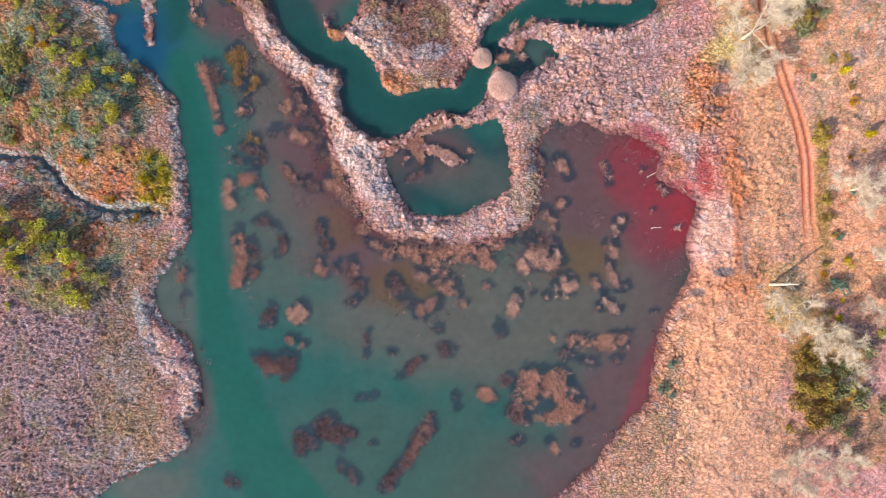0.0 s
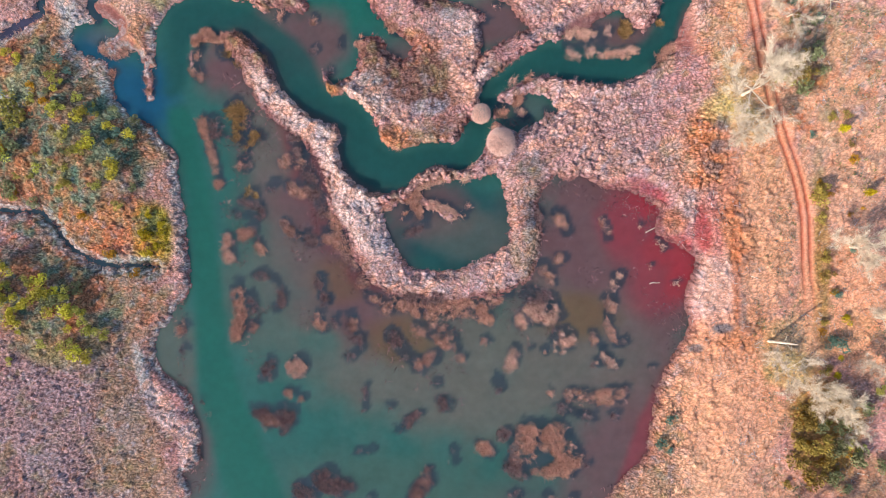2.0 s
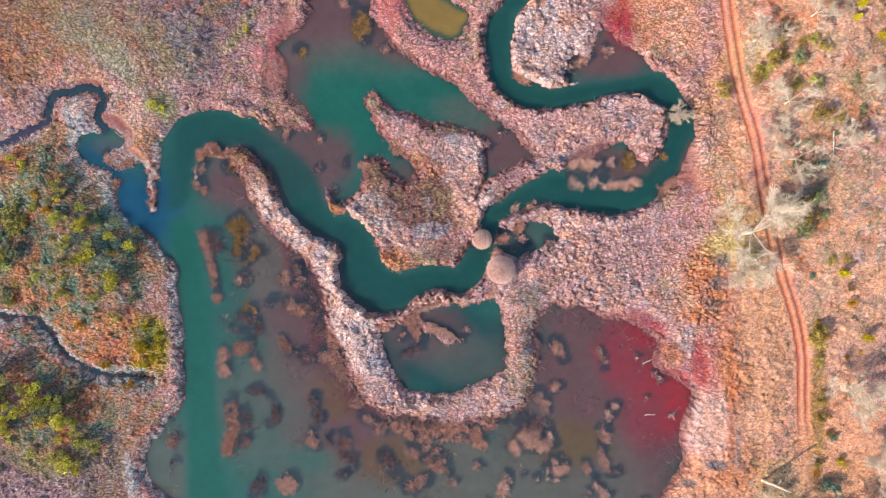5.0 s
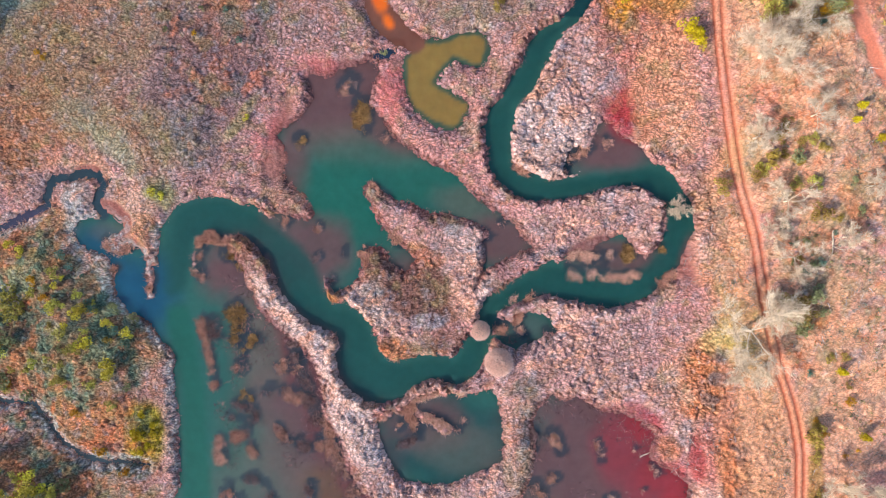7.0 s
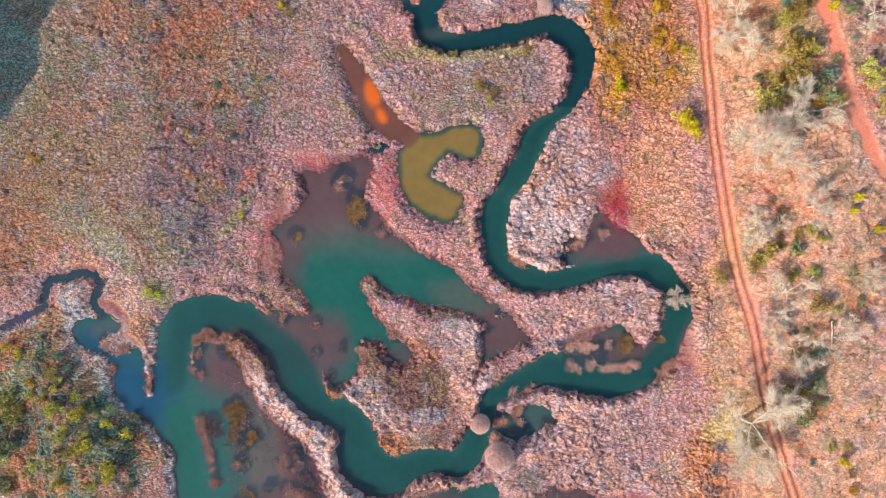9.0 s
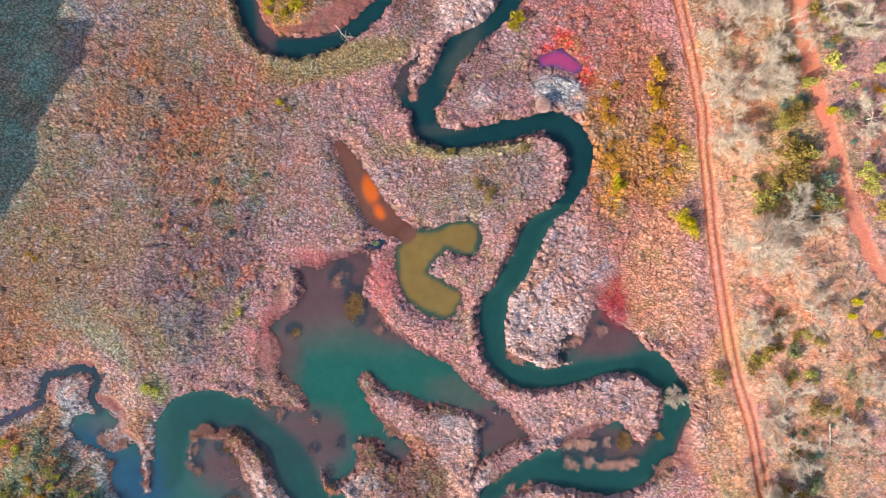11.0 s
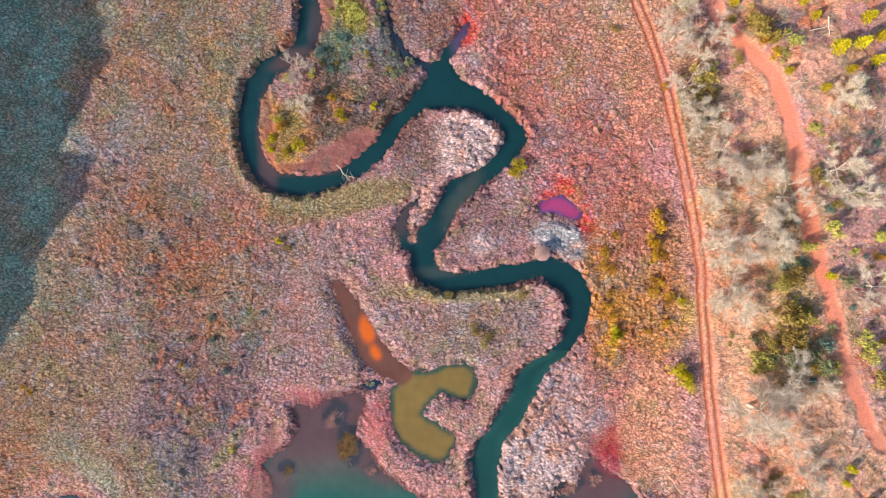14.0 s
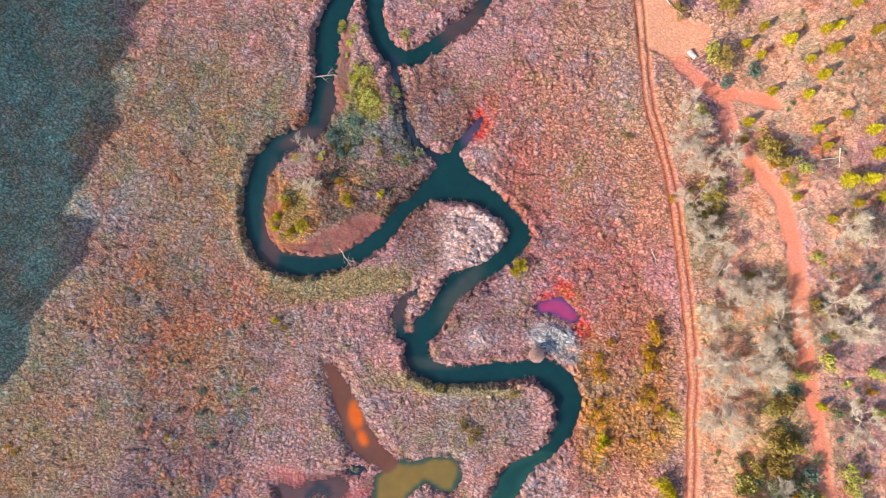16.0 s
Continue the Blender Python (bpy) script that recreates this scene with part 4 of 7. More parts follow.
pool(-17, 92, 6.0, 5.4, -1, 'mud', 1)
pool(-13, 81, 7.2, 3.4, -36, 'mud', 0.8)
pool(1, 13, 14.5, 10.8, -2, 'teal', 0.7)
pool(-4, 18, 8.4, 6.0, -2, 'mud', 0.8)
pool(5, 12, 9.6, 4.8, -2, 'khaki', 0.5)
pool(-36, 147, 1.9, 13.3, 3, 'mud', 0.85)
pool(-32, 166, 4.8, 1.7, 28, 'mud', 0.9)
pool(-26, 172, 1.7, 7.2, 3, 'mud', 0.6)
pool(-28, 142, 7.2, 1.0, 3, 'mud', 0.7)
pool(-9, 133, 4.8, 4.8, 3, 'mud', 0.6)
pool(6, 137, 2.4, 7.2, -32, 'khaki', 0.5)
pool(1, 121, 7.2, 1.4, 3, 'khaki', 0.4)
pool(6, 171, 2.7, 4.8, -17, 'violet', 0.5)
pool(1, 194, 6.0, 4.8, 36, 'mud', 0.7)
pool(45.5, 8.5, 3.5, 4.5, -30, 'crimsonbright', 0.6)
pool(49, -1, 2.6, 5.0, -10, 'crimsonbright', 0.6)
pool(38.8, 11.1, 4.8, 7.3, -10, 'crimsonwater', 0.6)
for x, y, rx, ry, turn in ((-34.5, 41.0, 2.6, 5.5, 28), (-31.5, 33.0, 3.0, 5.5, 25), (-28.6, 24.5, 3.4, 6.0, 20), (-25.5, 15.5, 3.4, 5.5, 18), (-18.0, 4.0, 4.5, 2.6, -35), (-4.0, -1.5, 6.5, 1.9, 0)):
    pool(x, y, rx, ry, turn, 'maroon', 0.85)
# dark sodden stems and each reed patch's shadow, put into the water colour
PATCHES = []


def patch(kind, density, *band):
    band = [(x, y, r * 1.25) for x, y, r in band]
    band = band if len(band) > 1 else [band[0], (band[0][0] + 0.4, band[0][1] + 0.3, band[0][2])]
    PATCHES.append((kind, density, band))
    q = np.array(band)
    j0, j1 = np.searchsorted(gx, [q[:, 0].min() - 6, q[:, 0].max() + 6])
    i0, i1 = np.searchsorted(gy, [q[:, 1].min() - 6, q[:, 1].max() + 6])
    s = (slice(i0, i1), slice(j0, j1))
    # moved north-east, the way the reeds' shadow falls
    d = chain_distance(GX[s] - 0.6, GY[s] - 0.45, band, 3)
    m = (0.8 * smooth(0.7, -0.2, d + 1.1 * fbm(GX[s], GY[s], 1.8, 79, 2)))[..., None]
    water_tone[s] = water_tone[s] * (1 - m) + TONE["weedshade"] * m


patch('brown', 2, (-49.2, 25.2, 0.5))
patch('gold', 3, (-43.3, 37.8, 1.4), (-43.8, 34.8, 1.4))
patch('brown', 3, (-43.5, 28.7, 1.2))
patch('gold', 2, (-41.9, 22.9, 1.2))
patch('dark', 2.5, (-44.5, 20.8, 1), (-40.8, 20.1, 0.8))
patch('dark', 2, (-43.3, -6.5, 0.8))
patch('dark', 2, (-43.3, 1.2, 0.7), (-42.2, -2.6, 0.6))
patch('dark', 2.5, (-34.4, 16.5, 0.8), (-33.1, 13.3, 0.7))
patch('dark', 2.5, (-30.7, 12.9, 1.1), (-28.3, 11.9, 0.8))
patch('dark', 2.5, (-27.8, 3.6, 0.8), (-27.2, -1.3, 0.7))
patch('brown', 3, (-28.6, -4.3, 0.8), (-28.1, -6.8, 1.2))
patch('dark', 2, (-25.1, -5.1, 0.6))
patch('dark', 2.5, (-21.8, -4.6, 1), (-21.1, -8.3, 1.2), (-19.4, -10.8, 0.8), (-22, -13.4, 1))
patch('dark', 2.5, (-39.3, -13.8, 1), (-41.3, -17.4, 1.1), (-39.7, -16.5, 1.1))
patch('pale', 4, (-34, -15.2, 1.8))
patch('brown', 3, (-36.1, -20.6, 0.8), (-32.9, -21.8, 0.7))
patch('dark', 3, (-43.5, -24.2, 1.1), (-40.5, -26.4, 1.9), (-35.9, -25.1, 1.6), (-37.5, -29, 1.1))
patch('brown', 2.5, (-42.3, -25.5, 0.7), (-38.7, -27.5, 1))
patch('dark', 2, (-19.2, -20.1, 0.6), (-19.6, -25, 0.6))
patch('dark', 2, (-13.8, -24.6, 0.6))
patch('dark', 2.5, (-12.2, -29.4, 0.8), (-10, -27.8, 1), (-7.7, -26, 0.5))
patch('dark', 1.5, (-21.6, -34.3, 0.6), (-18.5, -33.7, 0.5))
patch('dark', 2.5, (-34.4, -42, 1.1), (-34.9, -45.3, 1))
patch('dark', 3, (-32, -43.7, 1.2), (-28.1, -41.3, 1.4), (-25.5, -44.1, 1))
patch('dark', 2, (-19, -44.3, 0.5))
patch('dark', 3, (-16.4, -53.7, 1.4), (-12.3, -49.2, 1.1), (-9.3, -44.4, 1.2), (-6.4, -40.4, 1.6))
patch('brown', 2.5, (-11, -47.4, 0.6), (-6.4, -40.4, 1))
patch('dark', 2.5, (-25.5, -49.1, 1.2), (-23.2, -51.7, 1))
patch('dark', 2.5, (-32.6, -42.3, 1.1), (-28.8, -38.7, 1.2), (-25.8, -40.7, 1.1), (-22.7, -42, 0.6))
patch('dark', 2, (-49.8, -51.3, 1.4))
patch('dark', 2, (-35, -41, 0.6))
patch('brown', 3, (-11.6, -1.2, 1.4), (-3.8, -3.4, 2.2), (3.6, -2.4, 2.2), (8, -6.3, 1.2))
patch('brown', 2.5, (-7.6, -7.3, 1.2), (-2.1, -9, 1.7), (0.2, -12.1, 1))
patch('brown', 2, (-17.1, -1, 1), (-13, -3.6, 1.2))
patch('dark', 2, (-13.2, -8.6, 1.2), (-9.7, -13.6, 1.4))
patch('brown', 2, (-7.3, -16.2, 1.4), (-3.6, -13.8, 1))
patch('dark', 2, (-2.7, -23.7, 1), (-2.1, -25, 1.1))
patch('dark', 2, (-3.8, -20, 0.7))
patch('brown', 1.5, (1.9, -14.6, 0.7))
patch('brown', 1.5, (7, -11.1, 0.8))
patch('pale', 4, (15, -7.1, 1.1), (18.1, -5.4, 2.2), (22.4, -5.6, 1.6))
patch('dark', 3, (15.8, -1, 1), (20.7, -2.4, 1.8))
patch('pale', 4, (23.6, -11.3, 2.2))
patch('pale', 2.5, (13.6, -13.8, 1.3), (12.6, -16.6, 1))
patch('brown', 2, (16.7, -12.7, 0.8))
patch('dark', 2, (9.4, -19.8, 1), (10.2, -21.7, 0.7))
patch('pale', 2.5, (32.4, -14.5, 0.8), (34.8, -17, 0.8))
patch('brown', 2, (30.1, -10.1, 0.6), (31.8, -13.2, 0.6))
patch('brown', 2, (30.8, -16.6, 0.6))
patch('brown', 2, (19.7, -13.4, 0.7))
patch('brown', 3.5, (25.4, -23.2, 1.1), (27.6, -24, 1.3))
patch('brown', 3.5, (30.3, -24.2, 1.3), (35.8, -23.5, 1.3))
patch('dark', 2.5, (28.3, -27.8, 1.1), (30.1, -29.1, 0.7))
patch('dark', 2, (34.4, -28.1, 0.8))
patch('dark', 2.5, (22.9, -25.8, 1), (25.9, -27.2, 0.8))
patch('brown', 2, (20.8, -22.9, 0.6))
patch('dark', 2, (37, -22.6, 0.6))
patch('brown', 3.5, (15.4, -31.1, 2.2), (22.1, -31.3, 2.2))
patch('brown', 4, (15.3, -35.5, 3.4), (22, -36.7, 3.9), (24.3, -38.8, 2.2))
patch('dark', 2.5, (10.5, -31.3, 1.2))
patch('dark', 3, (11.5, -37.8, 1.6), (15.1, -40.4, 1.1))
patch('brown', 3.5, (5.3, -33.5, 1), (7.3, -34.9, 1.1))
patch('dark', 2, (-0.7, -34.7, 0.7), (-0.8, -37.1, 0.8))
patch('dark', 2, (12.2, -44.7, 1))
patch('brown', 2.5, (19.6, -45.3, 1), (20.8, -47, 0.6))
patch('dark', 2, (28.6, -38.6, 0.5))
patch('dark', 2, (24.7, -45.7, 0.5))
patch('dark', 1.5, (-6.4, -38.5, 0.7))
patch('pale', 3, (35.6, 0.1, 1.1), (36.6, 2.8, 0.8))
patch('brown', 1.5, (34, -2.9, 1), (35.1, -5.4, 0.7))
patch('brown', 2, (23.7, 15.7, 1), (25.4, 12, 0.7))
patch('brown', 1.5, (33.3, 14.1, 0.7), (34.4, 10.4, 0.6))
patch('dark', 3, (19.2, 15.9, 1), (18.7, 12.8, 1.2))
patch('brown', 2, (24, 6, 1))
patch('brown', 2, (33.3, -6.6, 0.6), (35.5, -12.7, 0.5))
patch('brown', 1, (42.6, -17.9, 0.5))
patch('dark', 1.5, (36.7, -12.2, 0.6))
patch('brown', 3, (-9.1, 17, 1.1), (-7, 21.8, 1.1), (-5.4, 16.8, 1.1))
patch('pale', 3, (-4.1, 19.2, 1), (1.3, 16.8, 1))
patch('brown', 3, (3.7, 16.5, 0.8), (5, 18.2, 0.6))
patch('dark', 2, (-8.6, 12.7, 0.8), (-5.5, 14.4, 0.8))
patch('pale', 3, (-6.4, 23.2, 1), (0.4, 25.7, 1.2))
patch('pale', 3, (5.3, 25.9, 0.7), (10.8, 27.3, 1.2))
patch('brown', 2.5, (-14.5, 18.6, 0.6), (-10.8, 20, 0.6))
patch('brown', 3, (48.6, 49.5, 1), (44.5, 47.1, 0.8))
patch('pale', 3, (15.1, 44.6, 0.8))
patch('brown', 3, (19.9, 44.8, 1.4), (17.5, 42.7, 1.1))
patch('brown', 2.5, (15.9, 40.7, 0.7))
patch('pale', 2.5, (16.2, 37.9, 0.8), (18, 36.7, 0.6))
patch('brown', 2.5, (12.6, 38.3, 0.8))
patch('dark', 2.5, (22.2, 37, 1.1), (24.6, 36.4, 0.8))
patch('gold', 3, (-17.9, 85.7, 1.7), (-17.5, 80.8, 1.3))
patch('brown', 2, (-21.3, 89.9, 1.8))
patch('brown', 2, (-12.9, 78.9, 1))
patch('gold', 2, (-31.2, 77.9, 1.2))
patch('dark', 2, (-21.3, 53.8, 0.7))
patch('dark', 2, (-27.2, 52.8, 0.6))
patch('brown', 2.5, (-34.4, 60, 0.8), (-33.2, 61, 0.6))
patch('brown', 2.5, (-27.1, 59.1, 0.6))
patch('dark', 1.5, (-24.2, 48.2, 0.6))
patch('brown', 3, (-16.8, 54.5, 1.1), (-15, 51.7, 1.2))
patch('dark', 3, (-13.8, 51.1, 1.4), (-10.8, 49.9, 1.2))
patch('brown', 2.5, (-15.5, 68.1, 1), (-13.3, 65.6, 1.1))
patch('brown', 2.5, (-9.5, 55.9, 1), (-10.7, 59, 0.8))
patch('dark', 2.5, (1.4, 59.5, 1.4), (8.6, 57.6, 1.2))
patch('brown', 2, (12.3, 60.6, 0.7))
patch('gold', 2.5, (-46.7, 53.8, 1.4), (-41.2, 52.5, 1.4))
patch('gold', 2, (-43.7, 51.3, 1.2))
patch('pale', 3.5, (-73.2, 55.9, 0.6), (-70.3, 54.4, 1.1), (-67.3, 54.9, 0.7))
patch('brown', 2.5, (-71, 49.7, 0.7))
patch('brown', 3, (-63.1, 47.8, 0.6), (-63.2, 45.4, 0.5))
patch('gold', 2.5, (-42.7, 34.3, 1.7), (-40.2, 35.5, 1.1))
patch('dark', 2, (-43.3, 30, 1))
patch('brown', 2.5, (-5.2, 130.7, 0.6), (-4.8, 127.7, 0.7))
patch('brown', 2, (-58.1, -5.1, 1), (-59.5, -6.9, 0.7))
patch('dark', 1.5, (-54.6, -22, 0.5))
patch('dark', 1.5, (-53.5, -25.1, 0.5))
patch('dark', 2, (-59, -10.6, 0.7))
patch('brown', 2, (-31.1, 30, 1.7), (-34.8, 28.9, 1.2))
patch('brown', 2, (-29.6, 22.7, 1.4), (-33.8, 24, 1.2))
patch('dark', 1.5, (-37.5, 24.2, 1))
patch('brown', 2, (-23.2, 14.5, 1), (-24.9, 18.2, 1))
patch('brown', 2, (-18.8, 2.7, 1.2))
patch('brown', 2, (9.1, -2, 1.4), (12.8, 0.3, 1.1))
patch('brown', 1.5, (20.3, 4.9, 1.2), (22, 1.2, 1))
patch('brown', 1.5, (4.4, 1.8, 1.2))
patch('brown', 2.5, (26.8, 74.3, 1), (30.4, 77.2, 1))
patch('brown', 1.5, (34.6, 77.8, 1))
patch('brown', 2.5, (15.4, 73.2, 0.7), (17.8, 71.4, 0.7))
patch('brown', 2.5, (25, 71.3, 0.7))
patch('pale', 2, (44.6, 9.4, 0.6), (46.3, 7.5, 0.5))
patch('pale', 2, (43.2, 4, 0.4))
patch('pale', 1.5, (48.5, 0.2, 0.5))
patch('pale', 2, (41.1, 12.6, 0.5))
patch('pale', 4, (27, 54.2, 0.9), (29.6, 54.2, 1), (32.6, 53.7, 1), (35.6, 54.3, 0.9))
patch('pale', 4, (27.5, 49.6, 0.8), (31.3, 50.1, 1), (35.5, 49.5, 0.8), (39.1, 49.5, 0.8), (41.6, 50.2, 0.6))
patch('gold', 6, (39.2, 55.5, 1), (39.7, 53.4, 1))
patch('gold', 6, (45.7, 55.2, 0.8), (46.9, 55.7, 0.7))
patch('pale', 4, (26, 51.5, 0.5), (26.9, 50.6, 0.6))
patch('brown', 4, (49, 50.6, 0.6), (49.5, 49.7, 0.6))
patch('brown', 4, (12.3, 38.1, 1.1))
patch('brown', 4, (15.6, 40.7, 1.1))
patch('pale', 4, (15.9, 37.7, 1.1), (17, 36.2, 0.8))
patch('brown', 5, (-52.9, 55.3, 0.8), (-50.4, 57.2, 1), (-46.7, 56, 1.1), (-43, 55.2, 1.5), (-40.3, 53.5, 1.2))
patch('brown', 4, (-52.3, 54.4, 0.8), (-53.3, 50.8, 1), (-51.7, 48.3, 0.7))
patch('gold', 3, (-45, 41.6, 1.7), (-43.2, 39.2, 1.5))
patch('brown', 4, (-52, 39.7, 0.8), (-51.6, 36.3, 0.7), (-50.5, 32.6, 0.7), (-49.7, 28.3, 0.7))
patch('dark', 2, (-49.9, 38.7, 1), (-48.8, 35.6, 1))
patch('brown', 4, (-49, 25, 0.7))
patch('pale', 5, (-47.7, 14, 0.5), (-47.6, 10.6, 1), (-47.4, 9.1, 1.1))
patch('brown', 4, (-44.9, 13.9, 1), (-42.4, 15, 1.1))
patch('brown', 3, (-41.3, 12.2, 0.8), (-39.8, 10, 0.6))
patch('dark', 2.5, (-45.5, 18.4, 0.7), (-40.4, 17.6, 0.6), (-39.7, 19.4, 0.5))
patch('brown', 4, (-46, 2.9, 1.2), (-45.9, -0.5, 1.3), (-45.1, -3.6, 1.2), (-46.4, -6, 1.1), (-46.9, -8.4, 0.8))
patch('dark', 2.5, (-41.6, 5.2, 1), (-38.8, 4.7, 0.8), (-36.8, 2.2, 0.7), (-36.3, -0.9, 0.7), (-37.6, -2.7, 1))
patch('brown', 3, (-43.3, -6.1, 0.8))
patch('dark', 2.5, (-28.2, 3.7, 0.7), (-27.7, 0.6, 0.8), (-26.5, -1.3, 0.7))
patch('pale', 3, (-28.8, -5.1, 0.8), (-28, -7.1, 0.7))
patch('dark', 2.5, (-25.5, -5, 0.7), (-24.7, -6.5, 0.5))
patch('brown', 3, (-21.2, -5.7, 0.7), (-20.7, -7.4, 0.7))
patch('brown', 3, (-34.9, 16.8, 0.6), (-34.2, 14.7, 0.6), (-33.2, 13.9, 0.5))
patch('brown', 3, (-32, 13, 0.6), (-30.1, 14.1, 0.7))
patch('brown', 3, (-26.5, 13.6, 1), (-25.3, 12.1, 0.7))
patch('dark', 3, (-34.6, 42.5, 0.9), (-32.8, 36.5, 1.2), (-31.2, 31, 1.2))
patch('dark', 3, (-29.8, 27.5, 1.2), (-28, 21.5, 1.4), (-26.2, 17.5, 1.1))
patch('brown', 2, (-24.6, 14, 1.1), (-22.4, 10, 1.2), (-19.5, 6, 1))
patch('dark', 2.5, (-13.5, 1.6, 1), (-8, -0.6, 1), (-2, -1.2, 1))
water_tone *= 1.12
deep = (smooth(0.3, -2.2, channel) * (0.9 - 0.75 * smooth(112, 122, GY)) * (1 - 0.8 * smooth(-56, -62, GX)))[..., None]
north = smooth(92, 112, GY)[..., None]
water_tone[:] = water_tone * (1 - deep) + (TONE["tealbright"] * (1 - north) + TONE["teal"] * north) * deep
run = smooth(0.6, -2.0, lake_run)[..., None] * (1 - 0.5 * deep)
water_tone[:] = water_tone * (1 - 0.85 * run) + TONE["run"] * 0.85 * run
for band in (CREEK_A, CREEK_B, CREEK_C, CREEK_D):
    m = smooth(1.0, 0.0, chain_distance(WX, WY, band))[..., None] * 0.8 * (1 - deep)
    water_tone[:] = water_tone * (1 - m) + TONE["creek"] * m
for d, tone in ((olive_d, "pondrim"), (olive_d + 1.4, "olivewater"), (orange_d, "brownwater"), (magenta_d, "bluerim"), (magenta_d + 1.0, "magenta"), (blue_d, "bluewater")):
    m = smooth(0.9, 0.0, d + 0.5 * fbm(GX, GY, 2.0, 84, 2))[..., None]
    water_tone[:] = water_tone * (1 - m) + TONE[tone] * m
pool(-8.6, 99.6, 3.4, 2.6, -20, "brownwater", 0.85)
pool(-13.8, 108.6, 1.5, 3.0, 12, "orangewater", 1.0)
pool(-12.0, 103.7, 1.2, 1.8, 30, "orangewater", 1.0)

# ---- tracks ----
rut_d = chain_distance(GX, GY, [(x, y, 0.0) for x, y in RUTS])
road_d = np.minimum(chain_distance(GX, GY, [(x, y, 1.5) for x, y in ROAD]), np.minimum(chain_distance(GX, GY, CLEARING), chain_distance(GX, GY, SPUR)))
rut_d = rut_d + 0.25 * fbm(GX, GY, 2.5, 41)
road_d = road_d + 0.6 * fbm(GX, GY, 3.0, 42)
rut_line = smooth(0.42, 0.12, np.abs(rut_d - 0.8))
bare = np.maximum(smooth(0.5, -0.5, road_d), np.maximum(0.9 * rut_line, 0.7 * smooth(2.0, 1.2, rut_d) + 0.2 * fbm(GX, GY, 6.0, 44) * smooth(2.2, 1.0, rut_d)))
fade = smooth(-12, 8, GY)
bare = bare * np.where(GX > 30, np.maximum(fade, 0.25), 1)
m = (bare * (0.78 + 0.3 * fbm(GX, GY, 2.6, 43))).clip(0, 1)[..., None]
on_ruts = smooth(2.6, 1.8, rut_d)[..., None]
land = land * (1 - m) + (TONE["roadred"] * (1 - on_ruts) + TONE["rutpale"] * on_ruts) * m
m = (0.9 * smooth(0.8, -1.5, chain_distance(GX, GY, CLEARING) + 0.8 * fbm(GX, GY, 3.0, 42)) * (0.85 + 0.15 * fbm(GX, GY, 5.0, 105, 3)))[..., None]
land = land * (1 - m) + TONE["sand"] * m
m = (rut_line * fade * 0.8)[..., None]
land = land * (1 - m) + TONE["rutred"] * m

# the open heath in the south is even, close-cropped grass
calm = 1 - 0.75 * smooth(46, 54, GX) * smooth(45, 10, GY)
# broad mottling of the plants
for size, seed, tone, amount in ((9.0, 51, "rust", 0.24), (7.0, 52, "greymauve", 0.3), (12.0, 53, "straw", 0.28), (5.0, 54, "plum", 0.35)):
    dry = 1 - 0.6 * smooth(-15, -30, GX) * smooth(70, 90, GY) * (tone == "straw")
    cool = dry - 0.8 * smooth(36, 46, GX) * smooth(60, 110, GY) * (tone in ("greymauve", "plum"))
    m = (amount * calm * cool * smooth(0.12, 0.5, fbm(GX, GY, size, seed, 4)) * (1 - bare) * (1 - 0.8 * bleached) * (1 - beach) * (1 - 0.75 * verdant))[..., None]
    land = land * (1 - m) + TONE[tone] * m
# patchwork of rust bracken, grey brush and blue-green scrub on the west bank and in the meadow
west_bank = smooth(-58, -66, GX) * smooth(62, 56, GY) * smooth(-14, 0, GY) * (1 - bleached)
west_meadow = smooth(-12, -35, GX) * smooth(92, 110, GY) * 0.4
for size, seed, tone, amount in ((6.5, 108, "ember", 0.62), (5.5, 109, "teascrub", 0.85), (4.0, 110, "rust", 0.45), (2.2, 111, "ember", 0.4), (2.0, 112, "teascrub", 0.45)):
    m = (amount * (west_bank + west_meadow).clip(0, 1) * smooth(0.06, 0.3, fbm(GX, GY, size, seed, 3)))[..., None]
    land = land * (1 - m) + TONE[tone] * m
# small clumps of other plants
for size, seed, tone, amount in ((1.5, 56, "rust", 0.4), (1.3, 57, "greymauve", 0.35), (1.7, 58, "straw", 0.3), (1.2, 59, "plum", 0.3), (2.6, 60, "moss", 0.3)):
    cool = 1 - 0.7 * smooth(36, 46, GX) * smooth(60, 110, GY) * (tone in ("greymauve", "plum"))
    m = (amount * calm * cool * smooth(0.28, 0.5, fbm(GX, GY, size, seed, 2)) * (1 - bare) * (1 - 0.6 * bleached) * (1 - beach) * (1 - 0.6 * verdant))[..., None]
    land = land * (1 - m) + TONE[tone] * m
# patchy heath in the east
east_edge = 66 - 14 * smooth(10, 60, GY)
for size, seed, tone, amount in ((4.5, 94, "rustpeach", 0.7), (3.0, 95, "greygreen", 0.4), (3.6, 96, "ember", 0.5), (2.2, 97, "straw", 0.5), (2.0, 98, "tanpink", 0.4)):
    m = (amount * calm * smooth(0.1, 0.42, fbm(GX, GY, size, seed, 3)) * (1 - bare) * smooth(0, 12, GX - east_edge))[..., None]
    land = land * (1 - m) + TONE[tone] * m
# low bushes and taller clumps, in groups
thick = smooth(0.42 - 0.5 * bushy, 0.75 - 0.5 * bushy, fbm(GX, GY, 1.7, 87, 2) + 0.55 * fbm(GX, GY, 11.0, 88, 2)) * (1 - bare) * (1 - beach) * (1 - 0.7 * bleached)
hue = smooth(-0.2, 0.2, fbm(GX, GY, 4.0, 89, 3))[..., None]
m = (0.55 * thick * (1 - 0.7 * verdant) * smooth(0.3, 0.8, bushy))[..., None]
